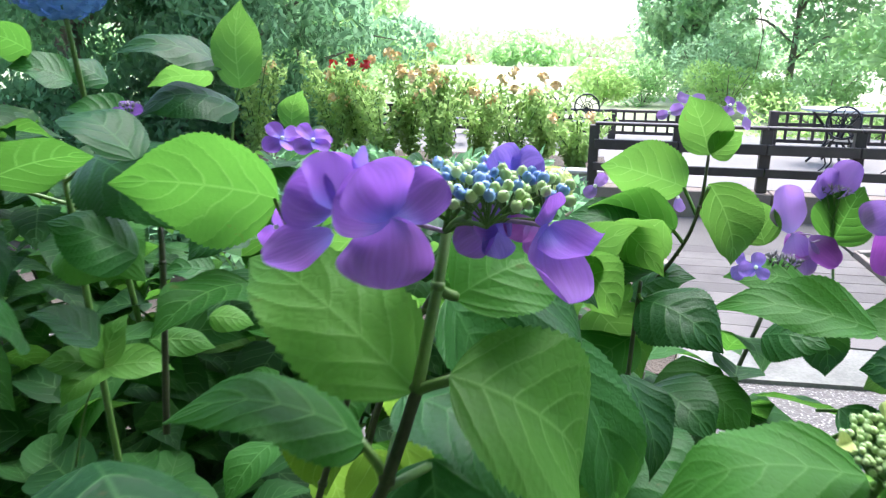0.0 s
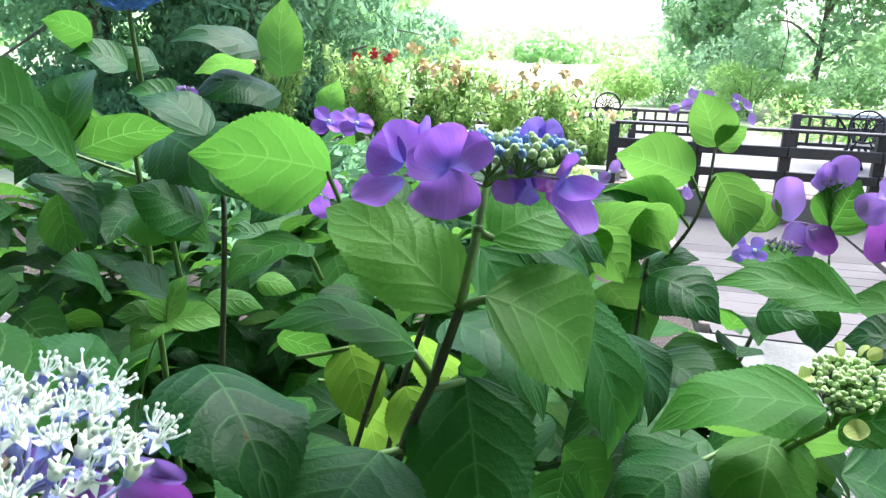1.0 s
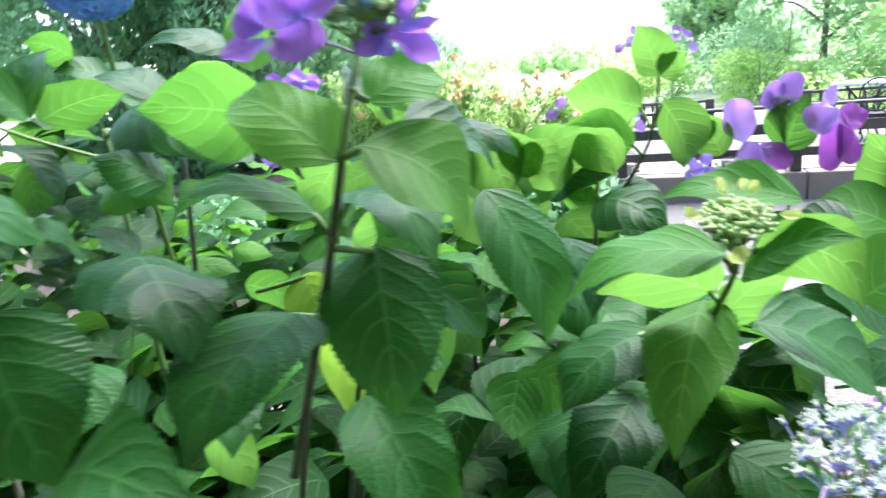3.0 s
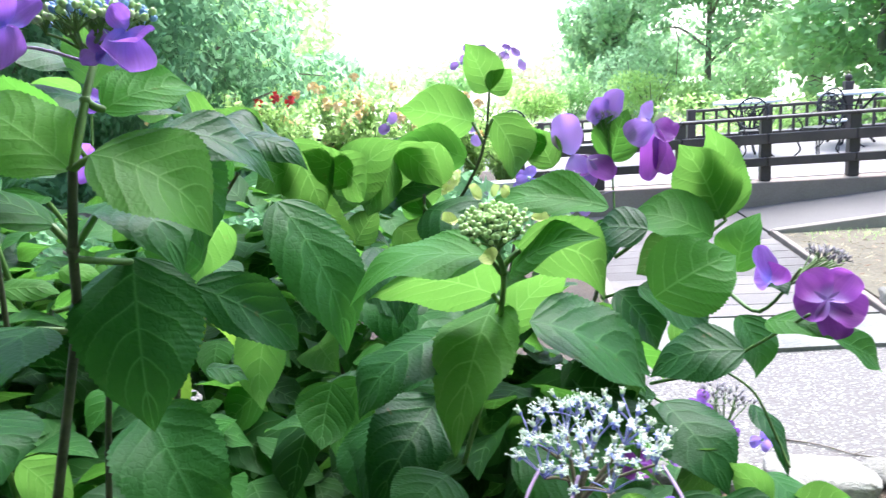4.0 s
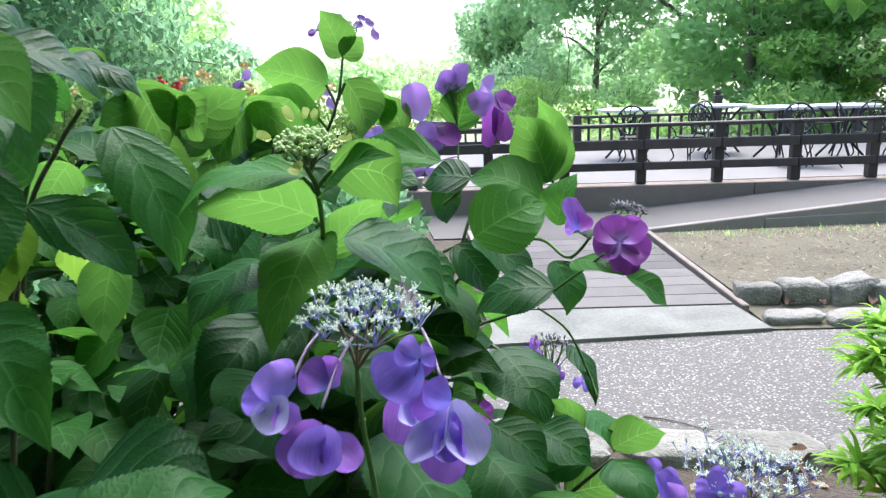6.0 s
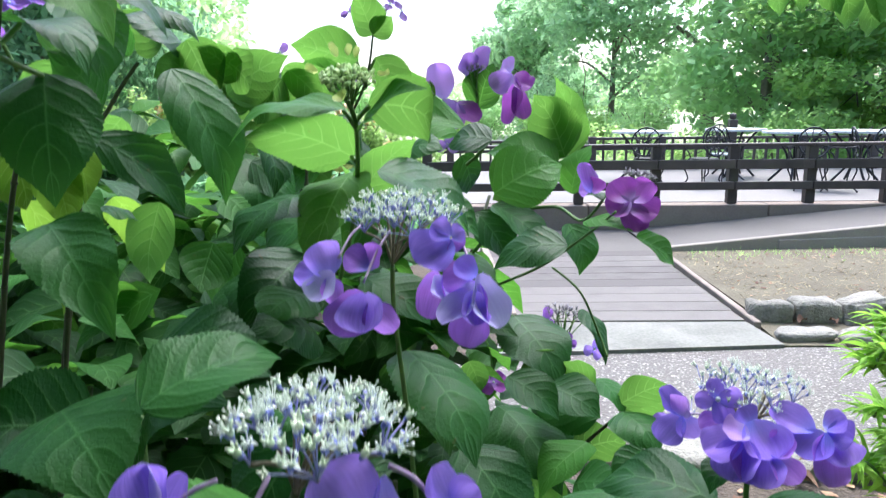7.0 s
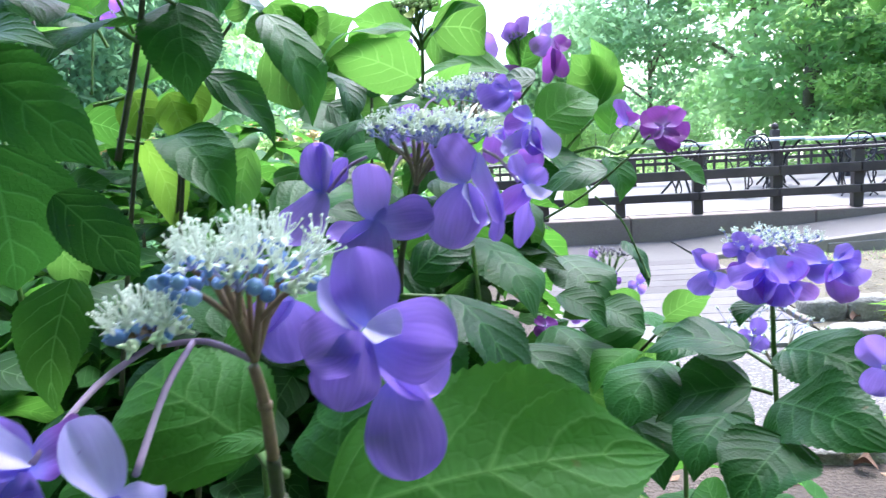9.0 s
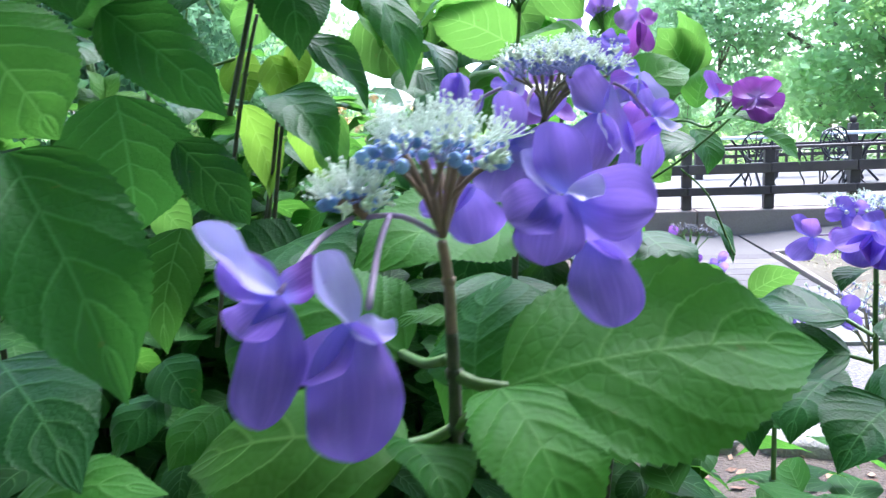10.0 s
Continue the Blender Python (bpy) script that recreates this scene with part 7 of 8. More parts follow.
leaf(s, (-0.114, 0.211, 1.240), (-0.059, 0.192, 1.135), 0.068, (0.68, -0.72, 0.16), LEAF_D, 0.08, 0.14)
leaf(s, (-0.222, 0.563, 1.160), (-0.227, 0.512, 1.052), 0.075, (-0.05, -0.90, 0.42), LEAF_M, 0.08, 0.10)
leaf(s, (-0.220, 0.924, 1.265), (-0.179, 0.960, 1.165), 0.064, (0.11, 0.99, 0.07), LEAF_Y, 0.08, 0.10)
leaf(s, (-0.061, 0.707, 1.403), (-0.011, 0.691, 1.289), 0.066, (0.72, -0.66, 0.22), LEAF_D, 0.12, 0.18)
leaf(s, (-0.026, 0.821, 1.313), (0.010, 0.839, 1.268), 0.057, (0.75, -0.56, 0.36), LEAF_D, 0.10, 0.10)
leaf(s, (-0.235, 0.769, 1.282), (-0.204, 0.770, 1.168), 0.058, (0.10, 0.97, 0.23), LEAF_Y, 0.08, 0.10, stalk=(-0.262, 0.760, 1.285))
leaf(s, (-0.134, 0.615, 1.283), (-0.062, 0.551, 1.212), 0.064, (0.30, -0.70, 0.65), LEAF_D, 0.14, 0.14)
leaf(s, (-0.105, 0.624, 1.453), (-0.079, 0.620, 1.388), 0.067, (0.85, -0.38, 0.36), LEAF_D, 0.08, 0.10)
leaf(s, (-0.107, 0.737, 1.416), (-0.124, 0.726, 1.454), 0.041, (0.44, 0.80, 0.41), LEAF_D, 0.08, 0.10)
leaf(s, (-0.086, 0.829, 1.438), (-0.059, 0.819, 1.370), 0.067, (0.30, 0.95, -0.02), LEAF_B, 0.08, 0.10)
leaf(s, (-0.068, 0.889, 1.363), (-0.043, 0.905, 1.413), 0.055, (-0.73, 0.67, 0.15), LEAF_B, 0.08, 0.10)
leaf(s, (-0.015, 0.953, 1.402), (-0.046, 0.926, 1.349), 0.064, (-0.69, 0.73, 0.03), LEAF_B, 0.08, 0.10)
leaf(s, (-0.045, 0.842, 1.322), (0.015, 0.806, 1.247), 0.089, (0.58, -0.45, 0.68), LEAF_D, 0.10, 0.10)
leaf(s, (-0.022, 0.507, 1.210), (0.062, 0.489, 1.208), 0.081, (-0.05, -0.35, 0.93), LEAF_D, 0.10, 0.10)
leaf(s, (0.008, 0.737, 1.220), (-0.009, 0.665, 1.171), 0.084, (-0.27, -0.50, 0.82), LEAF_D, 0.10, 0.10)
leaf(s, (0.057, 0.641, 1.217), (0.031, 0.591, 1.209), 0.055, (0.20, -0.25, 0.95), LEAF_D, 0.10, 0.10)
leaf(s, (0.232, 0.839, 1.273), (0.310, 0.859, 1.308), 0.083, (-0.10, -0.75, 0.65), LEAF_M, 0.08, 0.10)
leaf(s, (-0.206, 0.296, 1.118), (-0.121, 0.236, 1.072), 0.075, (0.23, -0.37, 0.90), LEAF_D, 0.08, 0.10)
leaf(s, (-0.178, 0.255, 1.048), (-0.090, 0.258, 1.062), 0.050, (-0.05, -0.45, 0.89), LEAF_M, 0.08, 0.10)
stem(s, [(-0.172, 0.677, 1.370), (-0.190, 0.675, 1.309), (-0.216, 0.684, 1.216), (-0.267, 0.703, 0.998)], 0.0019, 0.0028, STEM_D)
stem(s, [(-0.136, 0.695, 1.335), (-0.162, 0.710, 1.272), (-0.187, 0.727, 1.172), (-0.215, 0.725, 0.987)], 0.0019, 0.0028, STEM_D)
stem(s, [(-0.157, 0.782, 1.387), (-0.175, 0.773, 1.334), (-0.196, 0.776, 1.255), (-0.229, 0.776, 1.074)], 0.0019, 0.0028, STEM_D)
stem(s, [(-0.131, 0.814, 1.415), (-0.156, 0.805, 1.377), (-0.185, 0.789, 1.310), (-0.246, 0.832, 1.118)], 0.0019, 0.0028, STEM_D)
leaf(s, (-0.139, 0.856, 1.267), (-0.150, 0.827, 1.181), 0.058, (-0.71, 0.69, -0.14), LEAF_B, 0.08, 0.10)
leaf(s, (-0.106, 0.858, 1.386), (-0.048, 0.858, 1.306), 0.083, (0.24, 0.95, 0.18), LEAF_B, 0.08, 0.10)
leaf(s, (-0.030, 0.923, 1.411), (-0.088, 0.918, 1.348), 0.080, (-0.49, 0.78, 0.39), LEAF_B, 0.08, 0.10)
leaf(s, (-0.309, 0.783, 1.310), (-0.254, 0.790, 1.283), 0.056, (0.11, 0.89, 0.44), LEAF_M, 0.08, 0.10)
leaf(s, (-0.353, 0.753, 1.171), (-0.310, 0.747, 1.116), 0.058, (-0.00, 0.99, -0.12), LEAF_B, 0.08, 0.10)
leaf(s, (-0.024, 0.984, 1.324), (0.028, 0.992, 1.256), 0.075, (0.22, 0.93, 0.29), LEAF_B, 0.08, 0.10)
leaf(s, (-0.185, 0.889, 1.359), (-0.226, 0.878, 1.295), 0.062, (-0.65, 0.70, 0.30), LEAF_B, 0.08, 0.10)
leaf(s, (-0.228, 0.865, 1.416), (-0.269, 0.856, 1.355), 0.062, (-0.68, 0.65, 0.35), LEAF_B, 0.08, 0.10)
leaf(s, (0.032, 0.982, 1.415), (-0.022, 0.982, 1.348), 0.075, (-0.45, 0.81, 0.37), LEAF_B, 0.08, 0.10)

s = shoot("spreading low hydrangea stem with broad dark leaves")
stem(s, [(0.339, 0.633, 1.031), (0.343, 0.626, 0.986), (0.343, 0.620, 0.881)], 0.0019, 0.0025, STEM_G)
leaf(s, (0.329, 0.636, 1.031), (0.266, 0.578, 0.987), 0.087, (-0.32, -0.33, 0.89), LEAF_D, 0.10, 0.10)
leaf(s, (0.333, 0.594, 1.011), (0.370, 0.525, 0.985), 0.078, (-0.14, -0.41, 0.90), LEAF_D, 0.10, 0.10)
leaf(s, (0.282, 0.631, 0.987), (0.304, 0.549, 0.944), 0.089, (0.14, -0.43, 0.89), LEAF_D, 0.10, 0.10)
leaf(s, (0.369, 0.451, 1.029), (0.313, 0.410, 1.000), 0.071, (-0.23, -0.34, 0.91), LEAF_D, 0.10, 0.10)
leaf(s, (0.371, 0.681, 1.039), (0.326, 0.666, 1.021), 0.048, (-0.19, -0.47, 0.86), LEAF_D, 0.10, 0.10)

s = shoot("low hydrangea shoot with dark drooping leaves")
stem(s, [(0.014, 0.954, 1.364), (0.009, 0.945, 1.275), (0.002, 0.917, 1.134)], 0.0019, 0.0025, STEM_D)
leaf(s, (0.015, 0.949, 1.347), (0.083, 0.908, 1.321), 0.077, (-0.00, -0.55, 0.84), LEAF_D, 0.15, 0.15, stalk=(0.013, 0.951, 1.353))
leaf(s, (0.204, 0.924, 1.343), (0.074, 0.942, 1.351), 0.064, (-0.01, -0.47, 0.88), LEAF_M, 0.10, 0.12)
leaf(s, (0.130, 0.980, 1.310), (0.178, 0.947, 1.317), 0.056, (-0.42, -0.42, 0.80), LEAF_D, 0.12, 0.12)
leaf(s, (0.034, 0.976, 1.251), (0.086, 0.915, 1.235), 0.078, (-0.09, -0.33, 0.94), LEAF_D, 0.12, 0.12)
leaf(s, (0.017, 0.995, 1.295), (-0.045, 0.973, 1.232), 0.080, (-0.48, -0.56, 0.67), LEAF_M, 0.12, 0.12)
leaf(s, (0.084, 1.018, 1.238), (0.136, 0.990, 1.203), 0.065, (0.22, -0.59, 0.78), LEAF_M, 0.12, 0.12)
leaf(s, (0.001, 0.873, 1.259), (0.050, 0.811, 1.242), 0.076, (-0.02, -0.28, 0.96), LEAF_D, 0.12, 0.12)

s = thing("tree_bough", "leafy bough of the tree that hangs over the path", "branch")
stem(s, [(3.17, -1.15, 2.6), (2.6, 0.6, 2.75), (1.859, 2.742, 1.775)], 0.02, 0.008, BARK)
stem(s, [(1.427, 2.959, 1.852), (1.597, 2.880, 1.842), (1.859, 2.742, 1.775)], 0.0032, 0.0050, STEM_G)
leaf(s, (1.494, 2.933, 1.826), (1.526, 2.915, 1.683), 0.108, (0.88, 0.45, 0.14), LEAF_B, 0.08, 0.10)
leaf(s, (1.564, 2.898, 1.831), (1.595, 2.880, 1.695), 0.096, (0.89, 0.42, 0.14), LEAF_B, 0.08, 0.10)
leaf(s, (1.637, 2.863, 1.819), (1.713, 2.818, 1.679), 0.128, (0.85, 0.40, 0.34), LEAF_B, 0.08, 0.10)
leaf(s, (1.709, 2.826, 1.804), (1.732, 2.802, 1.621), 0.134, (0.92, 0.38, 0.06), LEAF_B, 0.08, 0.10)
leaf(s, (1.775, 2.791, 1.787), (1.798, 2.766, 1.589), 0.140, (0.93, 0.36, 0.07), LEAF_B, 0.08, 0.10)
leaf(s, (1.836, 2.755, 1.781), (1.813, 2.752, 1.640), 0.127, (-0.11, 0.99, -0.00), LEAF_B, 0.08, 0.10)


# ---- the inside of the bush: woody stems and the mass of inner leaves ----
def woody_stems():
    rs = random.Random(4)
    for k in range(46):
        x, y = rs.uniform(-1.5, 0.25), rs.uniform(0.75, 1.7)
        top = rs.uniform(0.8, 1.2)
        t = thing("hydrangea_cane", "bare woody hydrangea cane rising from the soil", "hydrangea", group="hydrangea canes")
        stem(t, [(x, y, 0.0), (x + rs.uniform(-0.06, 0.06), y + rs.uniform(-0.06, 0.06), top * 0.5), (x + rs.uniform(-0.12, 0.12), y + rs.uniform(-0.12, 0.12), top)], 0.006, 0.0035, STEM_D)


s = shoot("low leafy shoot between the hydrangea flowers")
stem(s, [(-0.10, 0.66, 0.35), (-0.09, 0.64, 0.85), (-0.085, 0.63, 1.115)], 0.0045, 0.003)
leaf(s, (-0.134, 0.600, 1.135), (-0.047, 0.500, 1.115), 0.100, (0.12, -0.55, 0.83), LEAF_D, 0.10, 0.10, stalk=(-0.085, 0.63, 1.110))
leaf(s, (-0.119, 0.620, 1.107), (-0.205, 0.590, 1.125), 0.100, (-0.15, -0.62, 0.77), LEAF_D, 0.10, 0.10, stalk=(-0.085, 0.63, 1.108))
leaf(s, (-0.078, 0.620, 1.108), (0.015, 0.520, 1.180), 0.080, (-0.10, -0.60, 0.79), LEAF_D, 0.10, 0.10)
leaf(s, (-0.130, 0.580, 1.060), (-0.190, 0.560, 1.000), 0.095, (0.05, -0.75, 0.66), LEAF_D, 0.10, 0.10)
s = shoot("tall leafy shoot at the back of the hydrangea bush")
stem(s, [(-0.50, 0.95, 0.60), (-0.50, 0.90, 1.10), (-0.49, 0.86, 1.46)], 0.0045, 0.003)
leaf(s, (-0.657, 0.800, 1.514), (-0.572, 0.760, 1.447), 0.085, (0.30, -0.66, 0.68), LEAF_D, 0.10, 0.10, stalk=(-0.50, 0.89, 1.42))
leaf(s, (-0.454, 0.850, 1.475), (-0.336, 0.800, 1.433), 0.085, (0.10, -0.66, 0.74), LEAF_D, 0.10, 0.10, stalk=(-0.49, 0.86, 1.45))
leaf(s, (-0.478, 0.850, 1.410), (-0.384, 0.800, 1.390), 0.080, (0.05, -0.60, 0.80), LEAF_M, 0.10, 0.10, stalk=(-0.495, 0.88, 1.40))
s = shoot("low shaded shoot beside the path edge of the hydrangea bush")
stem(s, [(-0.25, 0.66, 0.30), (-0.26, 0.65, 0.70), (-0.265, 0.63, 0.99)], 0.0045, 0.003)
leaf(s, (-0.282, 0.600, 0.977), (-0.318, 0.550, 0.930), 0.062, (-0.05, -0.70, 0.71), LEAF_D, 0.10, 0.10, stalk=(-0.265, 0.63, 0.98))
leaf(s, (-0.290, 0.620, 1.008), (-0.240, 0.590, 0.965), 0.060, (0.10, -0.70, 0.71), LEAF_D, 0.10, 0.10, stalk=(-0.265, 0.63, 0.985))
leaf(s, (-0.196, 0.550, 0.985), (-0.230, 0.500, 0.945), 0.062, (-0.05, -0.66, 0.75), LEAF_M, 0.10, 0.10, stalk=(-0.262, 0.64, 0.94))
s = shoot("low leafy shoot behind the near hydrangea head")
stem(s, [(0.10, 0.60, 0.30), (0.09, 0.56, 0.80), (0.084, 0.52, 1.16)], 0.0045, 0.003)
leaf(s, (0.086, 0.500, 1.173), (0.050, 0.455, 1.115), 0.085, (-0.15, -0.70, 0.70), LEAF_D, 0.10, 0.10, stalk=(0.085, 0.53, 1.15))
leaf(s, (0.081, 0.480, 1.123), (0.118, 0.440, 1.060), 0.080, (0.12, -0.72, 0.68), LEAF_D, 0.10, 0.10, stalk=(0.087, 0.53, 1.11))
leaf(s, (0.090, 0.560, 1.060), (0.030, 0.500, 0.990), 0.090, (-0.10, -0.70, 0.70), LEAF_M, 0.10, 0.10)


woody_stems()


def bush_mass(name, label, centre, radii, count, size, seed, mat, shell=0.35, low=0.05):
    """Inner leaves that droop outwards through a mounded body."""
    rs = random.Random(seed)
    h = Heap()
    c, r = np.asarray(centre, float), np.asarray(radii, float)
    made = 0
    while made < count:
        d = unit([rs.gauss(0, 1) for _ in range(3)])
        q = c + d * r * (shell + (1 - shell) * rs.random() ** 0.6)
        if q[2] < low:
            continue
        made += 1
        ln = size * rs.uniform(0.7, 1.25)
        ang = rs.uniform(0, 6.28)
        ax = unit(d * (1, 1, 0.2) * 0.7 + np.array((math.cos(ang), math.sin(ang), rs.uniform(-0.9, 0.1))))
        n = unit(np.array((rs.gauss(0, 0.45), rs.gauss(0, 0.45), 1.0)) + d * 0.5)
        v, f, uv = blade(q, q + ax * ln, ln * rs.uniform(0.55, 0.7), n, rs.uniform(0.05, 0.16), 0.12, 0, 7, 1, made, "leaf", 1.0)
        h.add(v, f, 0, uv)
    return tagged(h.build(name, [mat]), label, "hydrangea leaves", kind="stuff")


# inner masses, their leaf tone set for the shaded inside
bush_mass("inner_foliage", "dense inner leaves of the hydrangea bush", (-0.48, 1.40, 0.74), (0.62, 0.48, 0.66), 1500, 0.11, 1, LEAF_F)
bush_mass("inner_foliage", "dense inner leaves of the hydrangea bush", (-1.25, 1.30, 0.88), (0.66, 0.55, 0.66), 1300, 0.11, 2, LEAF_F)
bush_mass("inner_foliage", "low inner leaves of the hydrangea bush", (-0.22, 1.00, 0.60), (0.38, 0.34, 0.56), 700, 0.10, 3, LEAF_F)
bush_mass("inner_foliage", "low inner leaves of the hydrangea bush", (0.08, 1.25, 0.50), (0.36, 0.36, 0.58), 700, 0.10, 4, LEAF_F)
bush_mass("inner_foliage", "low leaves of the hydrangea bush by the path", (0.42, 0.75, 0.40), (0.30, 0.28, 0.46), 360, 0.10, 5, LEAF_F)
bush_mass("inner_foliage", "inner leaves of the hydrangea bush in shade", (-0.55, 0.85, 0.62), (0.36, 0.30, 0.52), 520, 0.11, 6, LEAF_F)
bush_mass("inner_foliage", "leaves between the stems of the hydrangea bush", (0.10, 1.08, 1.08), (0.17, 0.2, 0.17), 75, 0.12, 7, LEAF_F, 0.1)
# brighter leaf tones here stand for backlight glowing through the bush
bush_mass("inner_foliage", "fresh backlit leaves at the back of the hydrangea bush", (-0.45, 1.45, 1.08), (0.55, 0.25, 0.28), 90, 0.10, 8, LEAF_B, 0.2)
bush_mass("inner_foliage", "mid-green leaves inside the hydrangea bush", (-0.25, 1.15, 1.0), (0.45, 0.28, 0.28), 90, 0.10, 9, LEAF_M, 0.2)

mophead((-0.665, 1.106, 1.655), 0.066, HYD_BLUE, "blue mophead hydrangea above the bush", 3)
mophead((-0.112, 2.188, 1.227), 0.06, BUDLEAF, "pale green mophead hydrangea at the back of the bush", 4)


# ---- pieces of the floor: boardwalk planks, kerb stones, litter ----
def boardwalk():
    t = thing("boardwalk", "weathered grey timber boardwalk leading to the terrace", "boardwalk", (0, 0, 0), kind="structure")
    n = 10
    for i in range(n):
        y0, y1 = 4.30 + (6.36 - 4.30) * i / n, 4.30 + (6.36 - 4.30) * (i + 1) / n - 0.003
        f0, f1 = (y0 - 4.2) / 2.2, (y1 - 4.2) / 2.2
        xl, xr = 0.70 - 0.02 * f0, 2.09 + 0.08 * f0
        dy = -0.06 * (1 - f0)
        bm = bmesh.new()
        z = 0.030 + 0.0008 * math.sin(i * 7.3)
        vs = [bm.verts.new(p) for p in ((xl, y0, -0.01), (xr, y0 + dy, -0.01), (xr, y1 + dy, -0.01), (xl, y1, -0.01), (xl, y0, z), (xr, y0 + dy, z), (xr, y1 + dy, z), (xl, y1, z))]
        for q in ((3, 2, 1, 0), (4, 5, 6, 7), (0, 1, 5, 4), (1, 2, 6, 5), (2, 3, 7, 6), (3, 0, 4, 7)):
            bm.faces.new([vs[k] for k in q])
        bmesh.ops.bevel(bm, geom=[e for e in bm.edges if abs((e.verts[0].co - e.verts[1].co).x) > 0.5], offset=0.0015, segments=1, affect="EDGES")
        part("plank", bm, PLANK, t)
    part("curb", beam((2.135, 4.15, 0.012), (2.225, 6.36, 0.022), 0.045, 0.07, 0.006), CURB, t, "pale timber curb of the boardwalk")
    part("curb", beam((0.655, 4.32, 0.03), (0.63, 6.4, 0.05), 0.06, 0.09, 0.006), CURB, t, "pale timber curb of the boardwalk")
    return t


boardwalk()


def stone(at, size, seed, turn=0.0, label="rough grey field stone in the bed edging"):
    rs = np.random.RandomState(seed)
    bm = bmesh.new()
    bmesh.ops.create_cube(bm, size=1.0)
    bmesh.ops.bevel(bm, geom=bm.edges[:], offset=0.12, segments=1, affect="EDGES", profile=0.6)
    bmesh.ops.subdivide_edges(bm, edges=bm.edges[:], cuts=3, use_grid_fill=True)
    o = rs.uniform(0, 50, 3)
    for v in bm.verts:
        k = noise.noise(Vector(o) + v.co * 1.6) * 0.30 + noise.noise(Vector(o) + v.co * 4) * 0.10 + noise.noise(Vector(o) + v.co * 11) * 0.035
        v.co = v.co * (1 + k)
    bm.transform(Matrix.Diagonal((*size, 1)))
    for f in bm.faces:
        f.smooth = True
    ob = part("stone", bm, STONE, None)
    ob.matrix_world = pose(at[0], at[1], at[2] + size[2] * 0.30, 0, 0, turn)
    return tagged(ob, label, "stone", "edging stones")


for i in range(15):
    stone((2.28 + 0.275 * i, 4.34 - 0.030 * i, 0.0), (0.24 + 0.05 * ((i * 5) % 4) / 1.5, 0.19, 0.15 + 0.02 * (i % 3)), 100 + i, 6 * ((i * 7) % 5 - 2))
for i, (x, y, w) in enumerate(((2.31, 3.96, 0.30), (2.68, 3.90, 0.34), (3.10, 3.86, 0.36), (3.6, 3.84, 0.34))):
    stone((x, y, -0.02), (w, 0.16, 0.10), 130 + i, 5 * (i % 3 - 1), "flat pale stone half sunk beside the path")
for i, (x, y, w) in enumerate(((0.72, 2.62, 0.32), (1.10, 2.56, 0.34), (1.46, 2.50, 0.36), (1.85, 2.42, 0.36), (2.2, 2.32, 0.32), (0.35, 2.7, 0.3))):
    stone((x, y, -0.03), (w, 0.22, 0.12), 140 + i, 7 * (i % 3 - 1) - 8, "flat grey stone edging the hydrangea bed")


def litter():
    """Dead leaves and twigs on the beds, grass tufts along the ramp."""
    rs = np.random.RandomState(9)
    h = Heap()
    for k in range(420):
        if k < 260:
            x, y, z = rs.uniform(2.3, 6.5), rs.uniform(4.5, 6.2), 0.039
        else:
            x, y, z = rs.uniform(0.3, 2.2), rs.uniform(1.2, 2.5), 0.014
        a, s = rs.uniform(0, 6.28), rs.uniform(0.015, 0.035)
        d, e = np.array((math.cos(a), math.sin(a), 0.0)), np.array((-math.sin(a), math.cos(a), 0.0))
        p = np.array((x, y, z))
        h.add([tuple(p - d * s), tuple(p + e * s * 0.5 + (0, 0, 0.006)), tuple(p + d * s + (0, 0, 0.008)), tuple(p - e * s * 0.5)], [(0, 1, 2, 3)])
    return tagged(h.build("leaf_litter", [rough_mat("dead_leaf", (0.10, 0.05, 0.03), (0.30, 0.19, 0.11), 20, 90, 0.9, 0.2, 0.002, island=0.8)], smooth=False), "scattered dry brown fallen leaves", "leaf litter", kind="stuff")


litter()


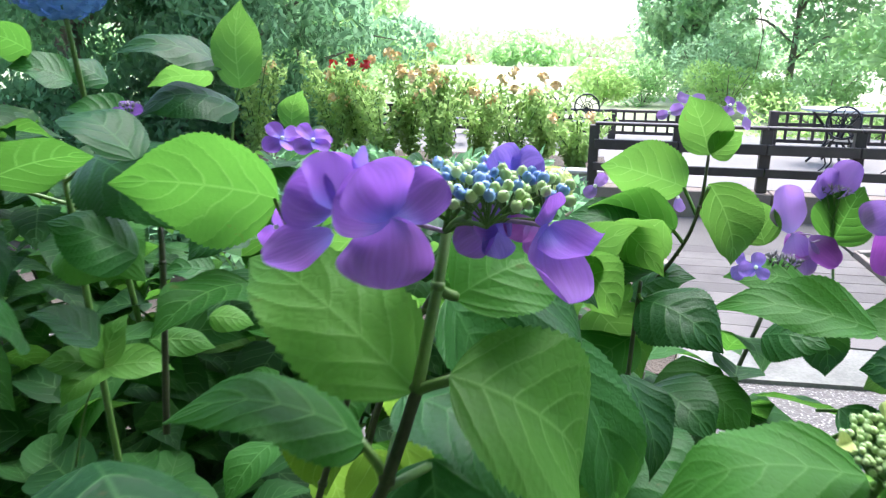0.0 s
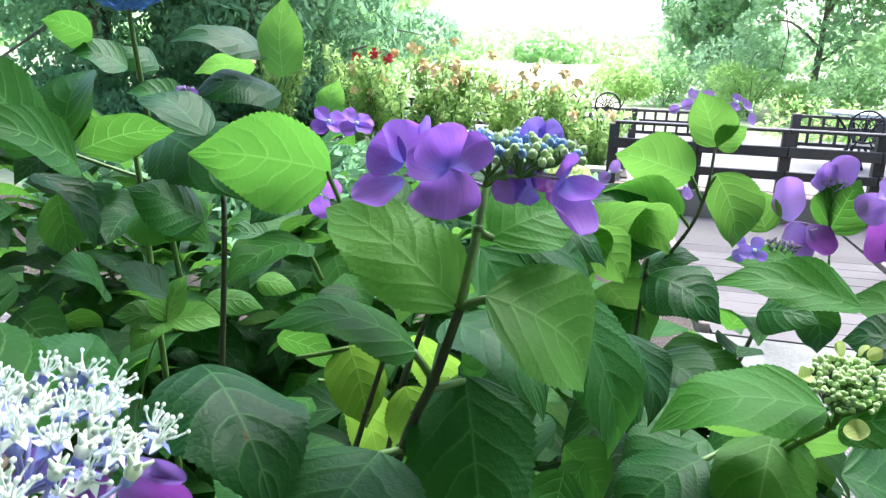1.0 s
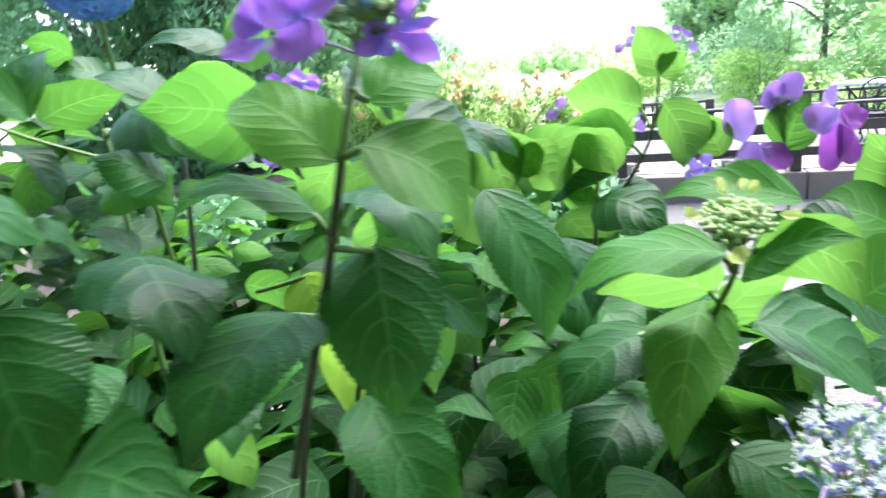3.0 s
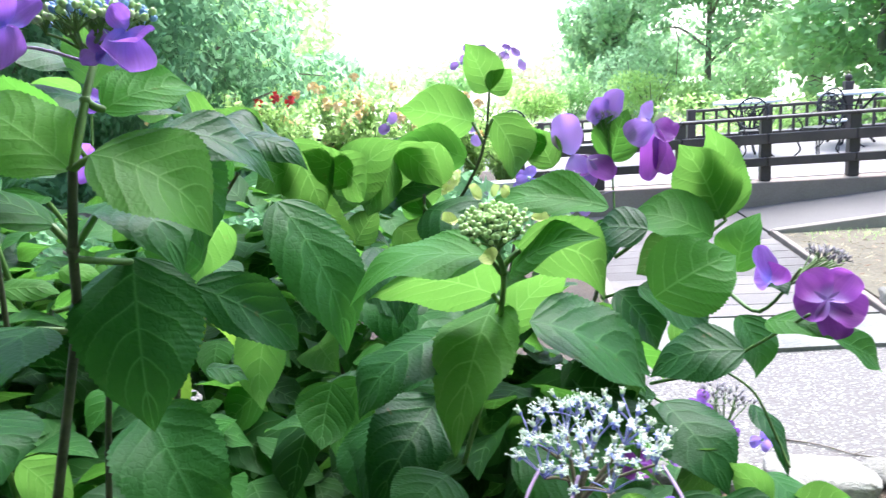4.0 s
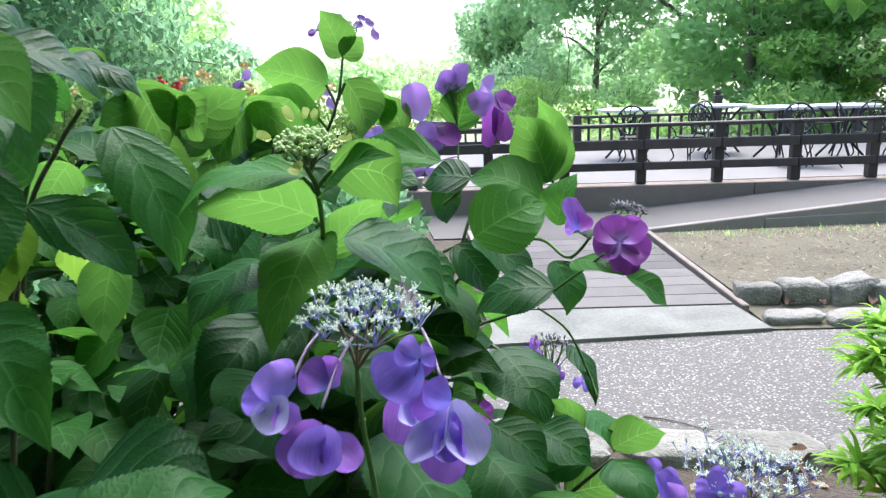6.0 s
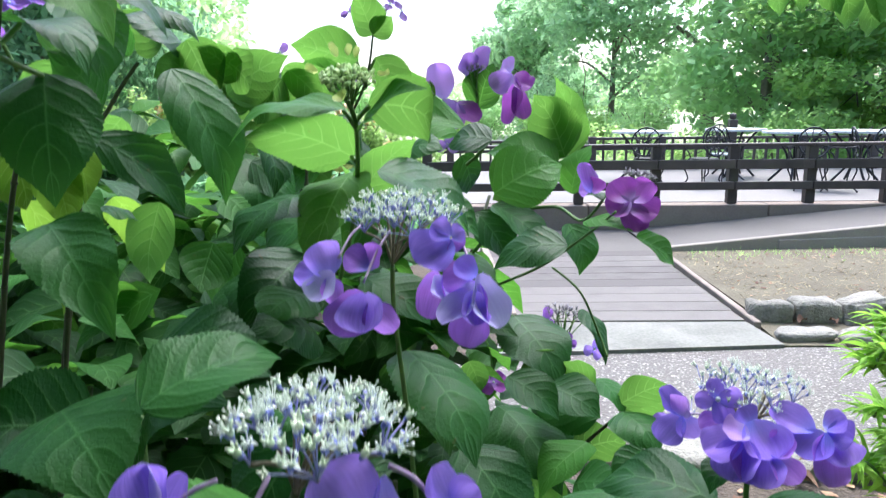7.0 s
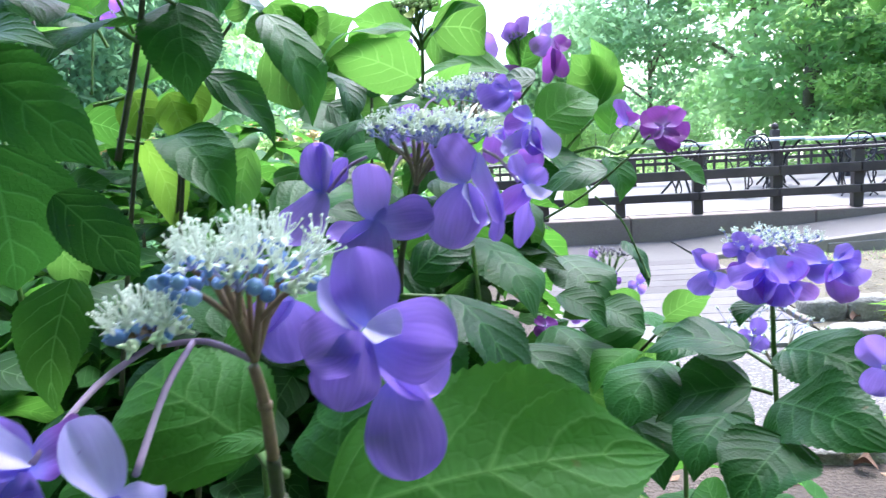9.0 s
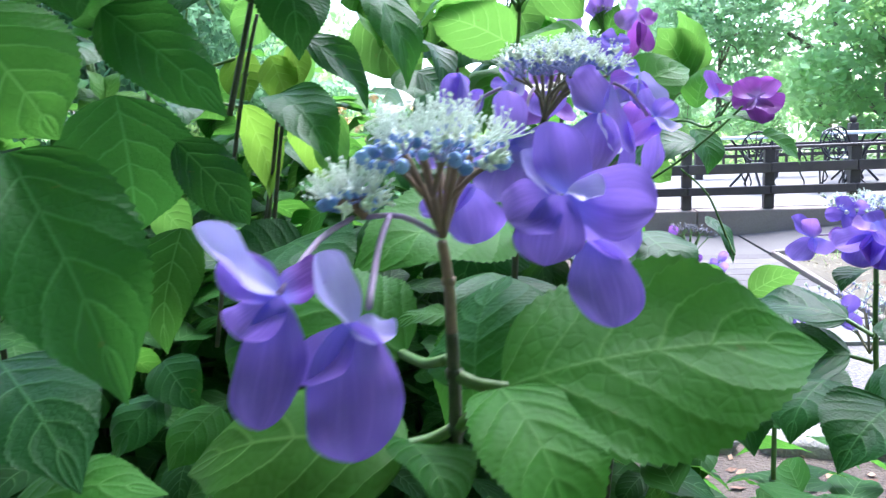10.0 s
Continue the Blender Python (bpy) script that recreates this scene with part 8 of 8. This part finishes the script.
def tufts(name, label, mat, count, seed, strip):
    """Thin blades of grass: along the foot of the ramp, or lying dry over the dirt."""
    rs = np.random.RandomState(seed)
    h = Heap()
    for k in range(count):
        if strip:
            x, y, up = rs.uniform(2.4, 5.0), 6.24 - abs(rs.normal()) * 0.17, rs.uniform(0.5, 1.0)
        else:
            x, y, up = rs.uniform(2.3, 6.5), rs.uniform(4.5, 6.25), 0.25
        p, s = np.array((x, y, 0.036)), rs.uniform(0.02, 0.06)
        d = np.array((rs.normal() * 0.4 / up ** 0.5, rs.normal() * 0.4 / up ** 0.5, up)) * s
        e = np.array((rs.normal(), rs.normal(), 0.0)) * 0.003
        h.add([tuple(p - e), tuple(p + e), tuple(p + d)], [(0, 1, 2)])
    return tagged(h.build(name, [mat], smooth=False), label, "grass", kind="stuff")


tufts("grass_tufts", "thin green grass tufts along the ramp", CROWN_C, 380, 10, True)
tufts("dry_grass", "dry straw-coloured grass over the dirt bed", rough_mat("straw", (0.16, 0.13, 0.07), (0.34, 0.29, 0.17), 20, 90, 0.9, 0.1, 0.001, island=0.8), 5200, 11, False)



def twig():
    h = Heap()
    p = curve_pts([(1.10, 2.87, 0.006), (1.21, 2.82, 0.008), (1.30, 2.75, 0.006), (1.39, 2.71, 0.010)], 5)
    h.tube(p, [0.004 - 0.002 * i / len(p) for i in range(len(p))], 6)
    h.tube([(1.30, 2.75, 0.006), (1.34, 2.76, 0.012), (1.37, 2.79, 0.008)], [0.0022, 0.0018, 0.001], 5)
    return tagged(h.build("twig", [BARK]), "thin dead twig lying on the path", "twig")


twig()


def dead_leaf(at, length, turn, seed):
    """A curled brown leaf on the ground."""
    d = np.array((math.cos(turn), math.sin(turn), 0.15))
    v, f, uv = blade(at, np.asarray(at) + d * length, length * 0.75, (0.1, 0.1, 1.0), 0.18, 0.45, 0, 12, 3, seed, "leaf", 3.0)
    return tagged(mesh_ob("dead_leaf", v, f, [DEAD], None, "", uv), "curled brown dead leaf on the ground", "leaf", "fallen leaves")


DEAD = rough_mat("dead_brown_leaf", (0.08, 0.042, 0.025), (0.21, 0.12, 0.075), 30, 160, 0.9, 0.4, 0.002)
for k, (x, y, l, a) in enumerate(((1.50, 2.40, 0.11, 0.3), (1.58, 2.44, 0.09, 2.2), (1.45, 2.36, 0.08, -0.8), (2.40, 4.18, 0.07, 0.4), (2.62, 4.15, 0.06, 2.0), (2.9, 4.12, 0.07, 1.0))):
    dead_leaf((x, y, 0.022), l, a, 600 + k)
